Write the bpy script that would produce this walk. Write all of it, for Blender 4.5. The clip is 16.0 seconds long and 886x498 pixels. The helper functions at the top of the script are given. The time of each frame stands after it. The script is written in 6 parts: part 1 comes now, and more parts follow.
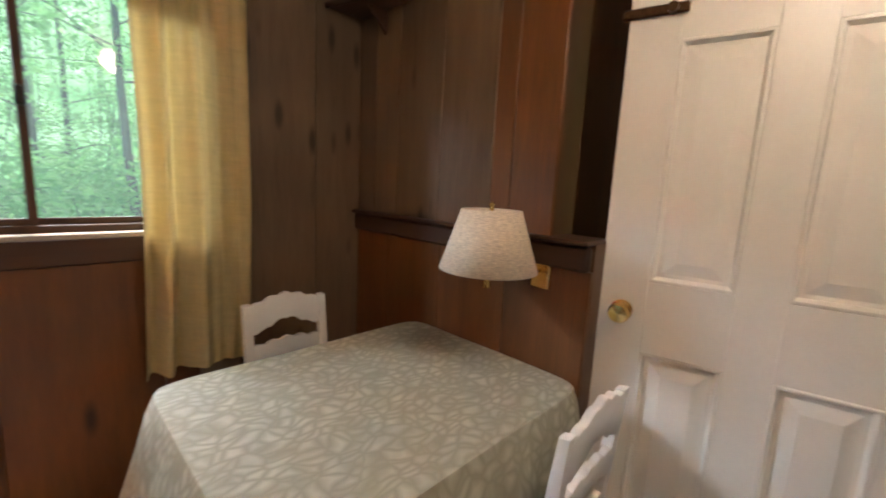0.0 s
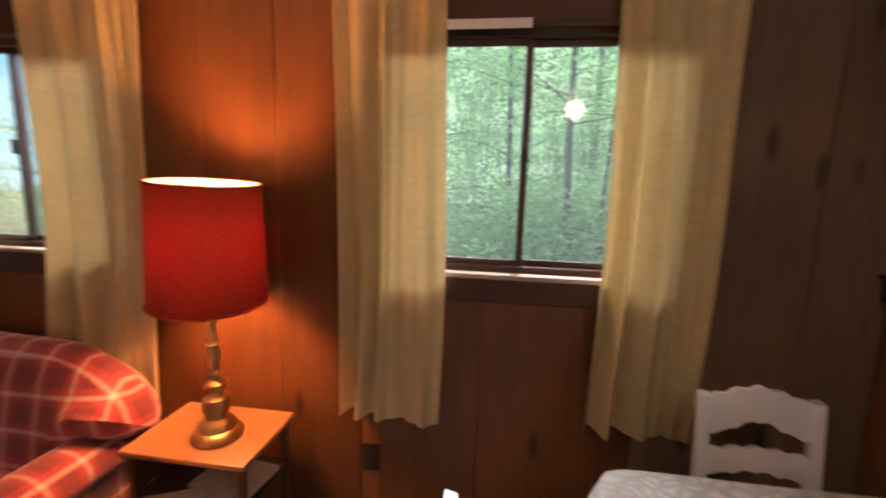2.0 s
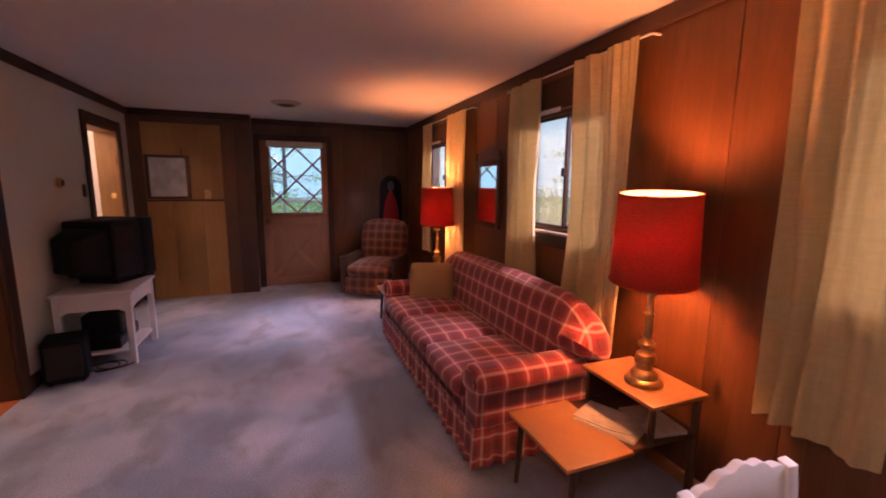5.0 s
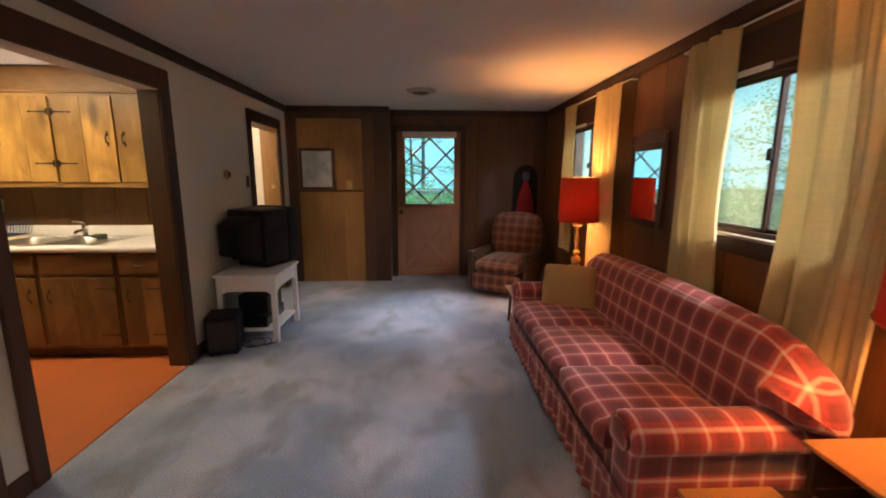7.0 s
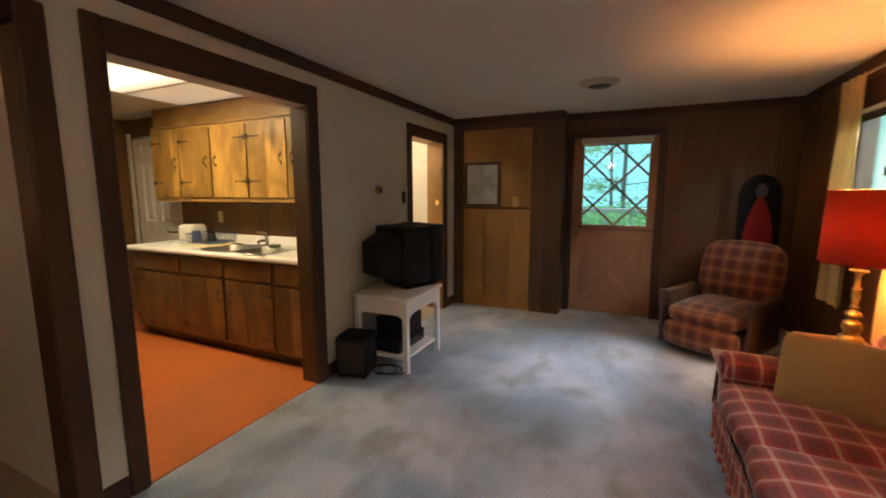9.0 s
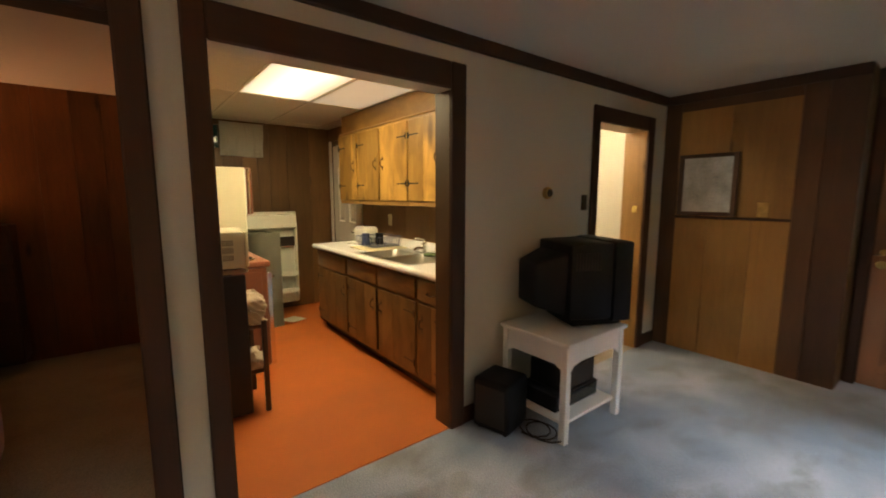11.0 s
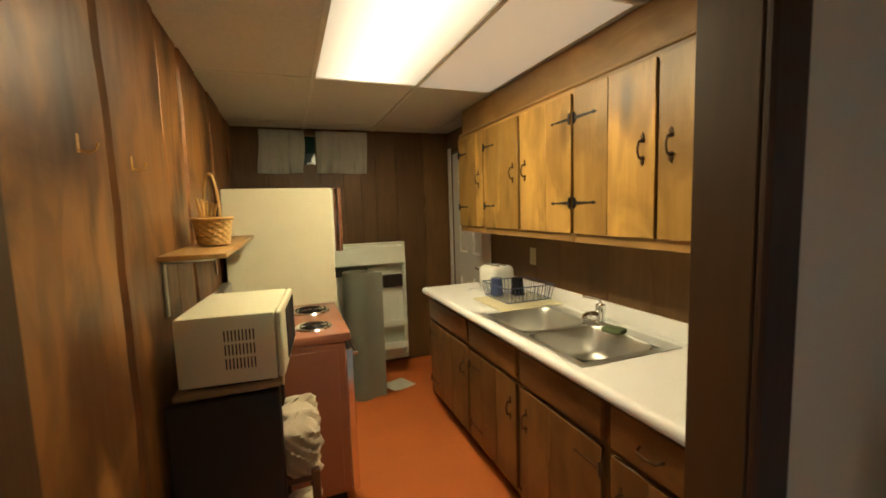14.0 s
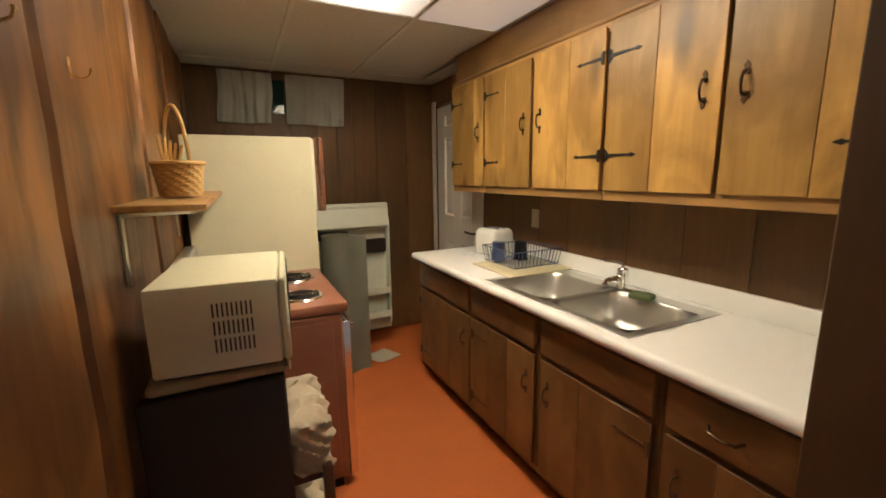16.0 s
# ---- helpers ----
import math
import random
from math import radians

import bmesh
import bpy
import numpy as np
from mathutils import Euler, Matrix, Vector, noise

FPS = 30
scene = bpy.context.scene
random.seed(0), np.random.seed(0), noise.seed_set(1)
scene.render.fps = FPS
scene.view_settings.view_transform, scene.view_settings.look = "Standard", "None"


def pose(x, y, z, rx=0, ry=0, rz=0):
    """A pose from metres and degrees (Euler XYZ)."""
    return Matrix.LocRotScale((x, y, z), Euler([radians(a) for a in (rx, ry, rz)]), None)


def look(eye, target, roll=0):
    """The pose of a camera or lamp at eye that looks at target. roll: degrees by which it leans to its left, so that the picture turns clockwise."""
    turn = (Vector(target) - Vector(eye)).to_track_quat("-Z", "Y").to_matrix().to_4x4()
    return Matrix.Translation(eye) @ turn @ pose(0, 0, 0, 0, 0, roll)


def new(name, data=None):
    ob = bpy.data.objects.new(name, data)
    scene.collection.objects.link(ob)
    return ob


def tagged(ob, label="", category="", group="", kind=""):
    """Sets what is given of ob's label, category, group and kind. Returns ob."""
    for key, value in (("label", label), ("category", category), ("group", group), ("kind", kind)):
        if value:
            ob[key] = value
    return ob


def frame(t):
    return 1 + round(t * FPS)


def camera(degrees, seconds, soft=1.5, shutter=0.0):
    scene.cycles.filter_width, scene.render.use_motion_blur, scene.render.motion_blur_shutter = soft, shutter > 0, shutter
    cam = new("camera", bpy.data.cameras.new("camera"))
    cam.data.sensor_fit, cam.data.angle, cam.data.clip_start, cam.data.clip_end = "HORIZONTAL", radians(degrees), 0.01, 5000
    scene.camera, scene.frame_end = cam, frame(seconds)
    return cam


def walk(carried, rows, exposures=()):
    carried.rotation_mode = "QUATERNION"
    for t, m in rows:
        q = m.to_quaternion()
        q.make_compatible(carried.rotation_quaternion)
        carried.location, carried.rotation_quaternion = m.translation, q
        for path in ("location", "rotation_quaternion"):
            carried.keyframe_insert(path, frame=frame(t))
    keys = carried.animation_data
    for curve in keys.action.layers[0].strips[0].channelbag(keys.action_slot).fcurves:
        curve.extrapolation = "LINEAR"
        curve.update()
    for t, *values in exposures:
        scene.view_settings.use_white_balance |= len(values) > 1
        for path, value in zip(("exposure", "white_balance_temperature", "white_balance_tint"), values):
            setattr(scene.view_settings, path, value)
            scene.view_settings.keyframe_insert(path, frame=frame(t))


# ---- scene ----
LAMP_W, PANEL_W, DAY_W, DOME_W = 70, 28, 160, 13
cam = camera(94.3, 16.0, soft=1.8, shutter=0.4)
PATH = [
    (0, (5.873, 1.717, 1.344), (7.282, 3.103, 1.032), 2.9),
    (0.5, (5.835, 1.74, 1.367), (6.969, 3.351, 1.02), 2.9),
    (1, (5.827, 1.843, 1.373), (6.635, 3.639, 1.021), 3.0),
    (1.5, (5.813, 1.98, 1.398), (6.139, 3.927, 1.077), 2.1),
    (2, (5.797, 2.031, 1.423), (5.541, 3.993, 1.134), 1.7),
    (2.5, (5.941, 2.013, 1.424), (5.069, 3.792, 1.157), 1.1),
    (3, (6.063, 1.936, 1.462), (4.765, 3.432, 1.188), 0.4),
    (3.5, (6.15, 1.843, 1.443), (4.611, 3.093, 1.186), 0.5),
    (4, (6.228, 1.757, 1.435), (4.542, 2.801, 1.174), 0.6),
    (4.2, (6.253, 1.735, 1.443), (4.522, 2.7, 1.172), 0.5),
    (6.3, (6.005, 1.729, 1.447), (4.06, 2.048, 1.106), 0.6),
    (6.5, (5.956, 1.772, 1.444), (4.002, 2.021, 1.1), 0.4),
    (7, (5.832, 1.82, 1.435), (3.864, 1.899, 1.084), 0.2),
    (7.5, (5.659, 1.826, 1.412), (3.693, 1.742, 1.051), -0.1),
    (8, (5.415, 1.864, 1.426), (3.463, 1.57, 1.106), -0.7),
    (8.5, (5.234, 1.927, 1.43), (3.329, 1.389, 1.14), -0.9),
    (9, (5.074, 2.074, 1.409), (3.275, 1.242, 1.141), -0.1),
    (9.2, (5.017, 2.134, 1.427), (3.27, 1.196, 1.166), 0.6),
    (11.3, (4.161, 1.738, 1.426), (3.071, 0.079, 1.178), -0.2),
    (11.5, (4.069, 1.661, 1.436), (3.069, -0.054, 1.197), -0.2),
    (12, (3.9, 1.492, 1.455), (3.07, -0.31, 1.205), -0.1),
    (12.5, (3.847, 1.23, 1.457), (3.095, -0.609, 1.226), -0.7),
    (13, (3.798, 0.953, 1.489), (3.082, -0.902, 1.273), -1.5),
    (13.5, (3.724, 0.719, 1.496), (3.042, -1.151, 1.299), -1.9),
    (14, (3.68, 0.536, 1.513), (2.984, -1.329, 1.317), -1.8),
    (14.5, (3.703, 0.386, 1.511), (2.942, -1.451, 1.293), -1.7),
    (15, (3.75, 0.271, 1.509), (2.911, -1.524, 1.238), -1.6),
    (15.5, (3.78, 0.223, 1.484), (2.905, -1.546, 1.158), -1.3),
    (16, (3.808, 0.215, 1.451), (2.94, -1.551, 1.095), -0.8),
]
EXPOSURES = [(0, 0.55, 6300, 18), (1.0, 0.36, 6350, 24), (2.0, 0.08, 6450, 38), (2.5, -0.02, 6800, 56), (3.5, -0.2, 7600, 90), (4.2, -0.2, 7600, 90), (6.3, 0.12, 6800, 32), (7.5, 0.12, 6800, 24), (9.0, 0.2, 7200, 17), (11.5, 0.2, 7450, 12), (12.5, 0.2, 7250, 9), (13.5, 0.12, 7000, 9), (14.5, 0.0, 6450, 11), (16.0, 0.0, 6000, 20)]

walk(cam, [(t, look(eye, target, roll)) for t, eye, target, roll in PATH],
     exposures=EXPOSURES)

# ---- sky, sun and lamps ----
world = bpy.data.worlds.new("sky")
scene.world = world
world.use_nodes = True
wn = world.node_tree.nodes
sky = wn.new("ShaderNodeTexSky")
sky.sky_type, sky.sun_disc = "NISHITA", False
sky.sun_elevation, sky.sun_rotation = radians(50), radians(20)
wn["Background"].inputs["Strength"].default_value = 0.15
world.node_tree.links.new(sky.outputs[0], wn["Background"].inputs["Color"])


def lamp(name, kind, energy, colour, m, **more):
    data = bpy.data.lights.new(name, kind)
    data.energy, data.color = energy, colour
    for key, value in more.items():
        if key == "size":
            data.shape, data.size, data.size_y = "RECTANGLE", value[0], value[1]
        elif key == "radius":
            data.shadow_soft_size = value
        elif key == "angle":
            data.angle = value
    ob = new(name, data)
    ob.matrix_world = m
    return ob


lamp("sun", "SUN", 5.0, (1, 0.95, 0.86), look((0, 0, 10), (-2, -6, 0)), angle=radians(12))
# added area lamps stand in for daylight, high outside three windows and outer door
for x in (5.88, 3.80, 1.46):
    lamp("window_daylight", "AREA", DAY_W, (0.78, 0.92, 1.0), look((x, 5.6, 3.0), (x, 3.3, 1.45)), size=(1.4, 0.5))
lamp("door_daylight", "AREA", DAY_W * 0.8, (0.70, 0.88, 1.0), look((-1.5, 1.865, 2.8), (0.3, 1.865, 1.2)), size=(0.9, 0.5))

# ---- materials ----
def material(name, rough=0.6, metal=0.0):
    m = bpy.data.materials.new(name)
    m.use_nodes = True
    b = m.node_tree.nodes["Principled BSDF"]
    b.inputs["Roughness"].default_value, b.inputs["Metallic"].default_value = rough, metal
    return m, m.node_tree, b


def node(tree, kind, **sockets):
    n = tree.nodes.new("ShaderNode" + kind)
    for key, value in sockets.items():
        socket = n.inputs[int(key[1:])] if key[0] == "i" and key[1:].isdigit() else n.inputs[key]
        if isinstance(value, bpy.types.NodeSocket):
            tree.links.new(value, socket)
        else:
            socket.default_value = value
    return n


def ramp(tree, fac, *stops):
    n = tree.nodes.new("ShaderNodeValToRGB")
    tree.links.new(fac, n.inputs[0])
    while len(n.color_ramp.elements) < len(stops):
        n.color_ramp.elements.new(0.5)
    for e, (at, c) in zip(n.color_ramp.elements, stops):
        e.position, e.color = at, (*c, 1) if len(c) == 3 else c
    return n.outputs[0]


def calc(tree, op, a, b=0.0, c=0.0):
    n = tree.nodes.new("ShaderNodeMath")
    n.operation = op
    for k, v in enumerate((a, b, c)):
        if isinstance(v, bpy.types.NodeSocket):
            tree.links.new(v, n.inputs[k])
        else:
            n.inputs[k].default_value = v
    return n.outputs[0]


def mix(tree, fac, a, b, how="MIX"):
    n = tree.nodes.new("ShaderNodeMix")
    n.data_type, n.blend_type = "RGBA", how
    for k, v in ((0, fac), (6, a), (7, b)):
        if isinstance(v, bpy.types.NodeSocket):
            tree.links.new(v, n.inputs[k])
        else:
            n.inputs[k].default_value = v if k == 0 else (*v, 1)
    return n.outputs[2]


def bump(tree, b, height, strength=0.3, far=0.005):
    n = node(tree, "Bump", Height=height, Strength=strength, Distance=far)
    tree.links.new(n.outputs[0], b.inputs["Normal"])


def place(tree, scale=(1, 1, 1), shift=None):
    co = node(tree, "TexCoord").outputs["Object"]
    n = node(tree, "Mapping", Vector=co, Scale=scale)
    if shift is not None:
        info = node(tree, "ObjectInfo").outputs["Random"]
        far = calc(tree, "MULTIPLY", info, shift)
        v = node(tree, "CombineXYZ", X=far, Y=far, Z=far).outputs[0]
        tree.links.new(v, n.inputs["Location"])
    return n.outputs[0]


def plain(name, colour, rough=0.6, metal=0.0, vary=0.12, scale=6.0, relief=0.15, fine=60.0, wear=0.24):
    """Paint, plaster, plastic or metal: clouds of tone, a fine grain and uneven gloss."""
    m, t, b = material(name, rough, metal)
    big = node(t, "TexNoise", Vector=place(t, shift=30.0), Scale=scale, Detail=4.0).outputs[0]
    small = node(t, "TexNoise", Vector=place(t, shift=30.0), Scale=fine, Detail=3.0).outputs[0]
    lo, hi = tuple(c * (1 - vary) for c in colour), tuple(min(1, c * (1 + vary)) for c in colour)
    col = mix(t, 0.25, ramp(t, big, (0.3, lo), (0.7, hi)), ramp(t, small, (0.3, lo), (0.7, hi)))
    t.links.new(col, b.inputs["Base Color"])
    t.links.new(calc(t, "MULTIPLY_ADD", big, wear, max(rough - wear / 2, 0.02)), b.inputs["Roughness"])
    bump(t, b, small, relief, 0.002)
    return m


def wood(name, dark, light, along="z", rough=0.5, knots=0.0, scale=1.0, spread=0.35, relief=0.2, knot_size=0.55, blotch=0.0, patch=0.5):
    """Boards: grain along one axis, tone by board, knots."""
    m, t, b = material(name, rough)
    s = {"x": (1.2, 14, 14), "y": (14, 1.2, 14), "z": (14, 14, 1.2)}[along]
    k = {"x": (1.6, 5, 5), "y": (5, 1.6, 5), "z": (5, 5, 1.6)}[along]
    co = place(t, tuple(v * scale for v in s), 40.0)
    grain = node(t, "TexNoise", Vector=co, Scale=1.5, Detail=6.0, Distortion=0.8).outputs[0]
    fine = node(t, "TexNoise", Vector=co, Scale=9.0, Detail=3.0).outputs[0]
    wide = node(t, "TexNoise", Vector=place(t, (1, 1, 1), 20.0), Scale=1.4, Detail=2.0).outputs[0]
    mid = tuple((p + q) / 2 for p, q in zip(dark, light))
    col = ramp(t, grain, (0.28, dark), (0.5, mid), (0.72, light))
    col = mix(t, 0.35, col, ramp(t, fine, (0.35, dark), (0.65, light)))
    col = mix(t, patch, col, ramp(t, wide, (0.3, tuple(0.6 * c for c in mid)), (0.7, tuple(min(1, 1.25 * c) for c in light))))
    tone = calc(t, "MULTIPLY_ADD", node(t, "ObjectInfo").outputs["Random"], spread, 1 - spread / 2)
    col = mix(t, 1.0, col, node(t, "CombineColor", Red=tone, Green=tone, Blue=tone).outputs[0], "MULTIPLY")
    if blotch:
        spread_stain = node(t, "TexNoise", Vector=place(t, tuple(0.5 * v + 0.35 for v in (k[0] / 5, k[1] / 5, k[2] / 5)), 60.0), Scale=5.0, Detail=4.0, Distortion=0.6).outputs[0]
        col = mix(t, calc(t, "MULTIPLY", ramp(t, spread_stain, (0.44, (0, 0, 0)), (0.62, (1, 1, 1))), blotch), col, tuple(0.45 * c for c in dark))
        rings = node(t, "TexWave", Vector=place(t, tuple(v * 0.9 for v in k), 40.0), Scale=1.3, Distortion=9.0, Detail=2.0).outputs[0]
        col = mix(t, calc(t, "MULTIPLY", ramp(t, rings, (0.72, (0, 0, 0)), (0.95, (1, 1, 1))), 0.45 * blotch), col, tuple(0.7 * c for c in dark))
    if knots:
        v = node(t, "TexVoronoi", Vector=place(t, k, 40.0), Scale=knots)
        spot = ramp(t, v.outputs["Distance"], (0.09 * knot_size, (1, 1, 1)), (0.22 * knot_size, (0, 0, 0)))
        col = mix(t, calc(t, "MULTIPLY", spot, 0.85), col, tuple(0.3 * c for c in dark))
    t.links.new(col, b.inputs["Base Color"])
    t.links.new(calc(t, "MULTIPLY_ADD", fine, 0.3, rough - 0.15), b.inputs["Roughness"])
    bump(t, b, grain, relief, 0.003)
    return m


def cloth(name, colour, rough=0.9, weave=220.0, vary=0.12, through_light=0.0, relief=0.35, sheer=0.0):
    m, t, b = material(name, rough)
    big = node(t, "TexNoise", Vector=place(t, shift=9.0), Scale=3.0, Detail=4.0).outputs[0]
    threads = node(t, "TexNoise", Vector=place(t, (1, 1, 0.12), 9.0), Scale=weave, Detail=2.0).outputs[0]
    slubs = node(t, "TexNoise", Vector=place(t, (0.12, 0.12, 1), 9.0), Scale=weave * 0.6, Detail=2.0).outputs[0]
    lo, hi = tuple(c * (1 - vary) for c in colour), tuple(min(1, c * (1 + vary)) for c in colour)
    col = mix(t, 0.5, ramp(t, big, (0.3, lo), (0.7, hi)), ramp(t, calc(t, "MULTIPLY_ADD", threads, 0.5, calc(t, "MULTIPLY", slubs, 0.5)), (0.35, lo), (0.65, hi)))
    t.links.new(col, b.inputs["Base Color"])
    b.inputs["Sheen Weight"].default_value = 0.2
    bump(t, b, calc(t, "ADD", threads, slubs), relief, 0.001)
    if through_light:
        out = t.nodes["Material Output"]
        tr = node(t, "BsdfTranslucent", Color=col)
        both = node(t, "MixShader", i0=through_light, i1=b.outputs[0], i2=tr.outputs[0])
        if sheer:
            # an open weave: some light passes straight between the threads
            both = node(t, "MixShader", i0=sheer, i1=both.outputs[0], i2=node(t, "BsdfTransparent").outputs[0])
        t.links.new(both.outputs[0], out.inputs["Surface"])
    return m


def plaid(name, ground, dark, line, pitch):
    """Woven plaid: bands in two directions that follow each face, and pale double lines."""
    m, t, b = material(name, 0.9)
    co = node(t, "SeparateXYZ", Vector=node(t, "TexCoord").outputs["Object"]).outputs
    nrm = node(t, "SeparateXYZ", Vector=node(t, "TexCoord").outputs["Normal"]).outputs
    lines, bands = 0.0, 0.0
    for k in range(3):
        wave = calc(t, "FRACT", calc(t, "DIVIDE", calc(t, "ADD", co[k], 10.0), pitch))
        flat = calc(t, "LESS_THAN", calc(t, "ABSOLUTE", nrm[k]), 0.72)
        off = calc(t, "ABSOLUTE", calc(t, "SUBTRACT", wave, 0.5))
        thin = calc(t, "MULTIPLY", ramp(t, off, (0.035, (1, 1, 1)), (0.085, (0, 0, 0))), flat)
        band = calc(t, "MULTIPLY", ramp(t, off, (0.2, (1, 1, 1)), (0.28, (0, 0, 0))), flat)
        lines, bands = calc(t, "ADD", lines, thin), calc(t, "ADD", bands, band)
    thread = node(t, "TexNoise", Vector=place(t, (1, 1, 1)), Scale=260.0, Detail=2.0).outputs[0]
    worn = node(t, "TexNoise", Vector=place(t, (1, 1, 1)), Scale=5.0, Detail=4.0).outputs[0]
    col = mix(t, calc(t, "MULTIPLY", bands, 0.45), dark, ground)
    col = mix(t, calc(t, "MULTIPLY", lines, 0.42), col, line)
    col = mix(t, 0.5, col, ramp(t, thread, (0.3, (0.35, 0.35, 0.35)), (0.7, (0.85, 0.85, 0.85))), "OVERLAY")
    col = mix(t, 0.25, col, ramp(t, worn, (0.3, (0.35, 0.35, 0.35)), (0.7, (0.6, 0.6, 0.6))), "OVERLAY")
    t.links.new(col, b.inputs["Base Color"])
    b.inputs["Sheen Weight"].default_value = 0.25
    bump(t, b, thread, 0.4, 0.001)
    return m


def carpet(name, base, pale, dark, stains):
    m, t, b = material(name, 0.95)
    pile = node(t, "TexNoise", Vector=place(t), Scale=130.0, Detail=3.0).outputs[0]
    soft = node(t, "TexNoise", Vector=place(t), Scale=1.1, Detail=3.0, Distortion=0.2).outputs[0]
    tread = node(t, "TexNoise", Vector=place(t, (1, 1.5, 1)), Scale=2.6, Detail=3.0, Distortion=0.3).outputs[0]
    col = mix(t, ramp(t, soft, (0.42, (0, 0, 0)), (0.6, (1, 1, 1))), base, pale)
    col = mix(t, calc(t, "MULTIPLY", ramp(t, tread, (0.5, (0, 0, 0)), (0.68, (1, 1, 1))), stains), col, dark)
    col = mix(t, 0.55, col, ramp(t, pile, (0.32, (0.28, 0.28, 0.28)), (0.68, (0.72, 0.72, 0.72))), "OVERLAY")
    t.links.new(col, b.inputs["Base Color"])
    b.inputs["Sheen Weight"].default_value = 0.3
    bump(t, b, pile, 0.7, 0.006)
    return m


def leaf_cloth(name, pale, line):
    """Table cloth with a pressed pattern of pale leaves."""
    m, t, b = material(name, 0.7)
    warp = node(t, "TexNoise", Vector=place(t), Scale=9.0, Detail=1.0).outputs["Color"]
    co = mix(t, 0.085, place(t), warp, "ADD")
    v = node(t, "TexVoronoi", Vector=node(t, "Mapping", Vector=co, Scale=(21, 34, 21), Rotation=(0, 0, 0.5)).outputs[0], Scale=1.0)
    v.feature = "DISTANCE_TO_EDGE"
    seam = ramp(t, v.outputs["Distance"], (0.0, (0, 0, 0)), (0.34, (1, 1, 1)))
    tone = node(t, "TexNoise", Vector=place(t), Scale=14.0, Detail=3.0).outputs[0]
    col = mix(t, seam, line, ramp(t, tone, (0.35, tuple(0.86 * c for c in pale)), (0.65, pale)))
    t.links.new(col, b.inputs["Base Color"])
    bump(t, b, seam, 0.25, 0.001)
    return m


def glass(name, tint=(1, 1, 1), veil=0.0):
    m, t, b = material(name, 0.02)
    clear = node(t, "BsdfTransparent", Color=(*tint, 1)).outputs[0]
    if veil:
        # a film of dust that scatters the daylight
        # a milky film added to the pane to put hazy glare over the view
        film = node(t, "TexNoise", Vector=place(t), Scale=2.5, Detail=4.0).outputs[0]
        clear = node(t, "MixShader", i0=calc(t, "MULTIPLY_ADD", film, veil * 0.6, veil * 0.7), i1=clear, i2=node(t, "BsdfTranslucent", Color=(0.86, 0.98, 0.97, 1)).outputs[0]).outputs[0]
    shine = node(t, "BsdfGlossy", Roughness=0.02)
    fac = calc(t, "MULTIPLY", node(t, "Fresnel", IOR=1.45).outputs[0], 0.5)
    t.links.new(node(t, "MixShader", i0=fac, i1=clear, i2=shine.outputs[0]).outputs[0], t.nodes["Material Output"].inputs["Surface"])
    return m


def glow(name, colour, strength, stripes=None):
    m, t, b = material(name, 0.5)
    b.inputs["Base Color"].default_value = (*colour, 1)
    b.inputs["Emission Color"].default_value = (*colour, 1)
    b.inputs["Emission Strength"].default_value = strength
    if stripes:
        x = node(t, "SeparateXYZ", Vector=node(t, "TexCoord").outputs["Object"]).outputs[0]
        off = calc(t, "ABSOLUTE", x)
        t.links.new(ramp(t, off, (stripes[0], (strength,) * 3), (stripes[1], (strength * 0.3,) * 3)), b.inputs["Emission Strength"])
    return m


def shade_cloth(name, colour, share):
    m, t, b = material(name, 0.85)
    thread = node(t, "TexNoise", Vector=place(t, (1, 1, 6)), Scale=70.0, Detail=3.0).outputs[0]
    col = ramp(t, thread, (0.3, tuple(0.75 * c for c in colour)), (0.7, tuple(min(1, 1.15 * c) for c in colour)))
    t.links.new(col, b.inputs["Base Color"])
    bump(t, b, thread, 0.3, 0.001)
    tr = node(t, "BsdfTranslucent", Color=col)
    t.links.new(node(t, "MixShader", i0=share, i1=b.outputs[0], i2=tr.outputs[0]).outputs[0], t.nodes["Material Output"].inputs["Surface"])
    return m


def leafy(name, a, c):
    m, t, b = material(name, 0.5)
    rnd = node(t, "NewGeometry").outputs["Random Per Island"]
    col = ramp(t, rnd, (0.0, a), (1.0, c))
    t.links.new(col, b.inputs["Base Color"])
    tr = node(t, "BsdfTranslucent", Color=col)
    t.links.new(node(t, "MixShader", i0=0.6, i1=b.outputs[0], i2=tr.outputs[0]).outputs[0], t.nodes["Material Output"].inputs["Surface"])
    return m


def far_woods(name):
    """Backdrop of far woods that glows: sun and shade on mottled leaves, and bright haze towards -x, are put in its
    colour.
    """
    m, t, b = material(name, 1.0)
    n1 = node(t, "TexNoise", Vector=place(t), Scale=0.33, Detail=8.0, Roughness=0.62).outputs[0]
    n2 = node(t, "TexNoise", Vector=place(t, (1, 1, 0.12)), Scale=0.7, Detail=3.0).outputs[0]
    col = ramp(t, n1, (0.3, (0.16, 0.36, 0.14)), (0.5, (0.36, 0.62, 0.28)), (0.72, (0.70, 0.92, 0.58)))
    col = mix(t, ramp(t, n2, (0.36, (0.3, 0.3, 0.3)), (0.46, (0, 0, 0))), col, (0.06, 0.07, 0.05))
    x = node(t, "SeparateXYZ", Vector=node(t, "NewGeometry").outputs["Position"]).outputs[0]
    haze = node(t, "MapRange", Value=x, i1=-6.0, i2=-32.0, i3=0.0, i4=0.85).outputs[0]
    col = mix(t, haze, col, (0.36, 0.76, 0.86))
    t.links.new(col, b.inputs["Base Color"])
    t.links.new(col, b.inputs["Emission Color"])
    # the backdrop gives off its own light in place of daylight falling on it
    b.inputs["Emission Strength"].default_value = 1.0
    return m


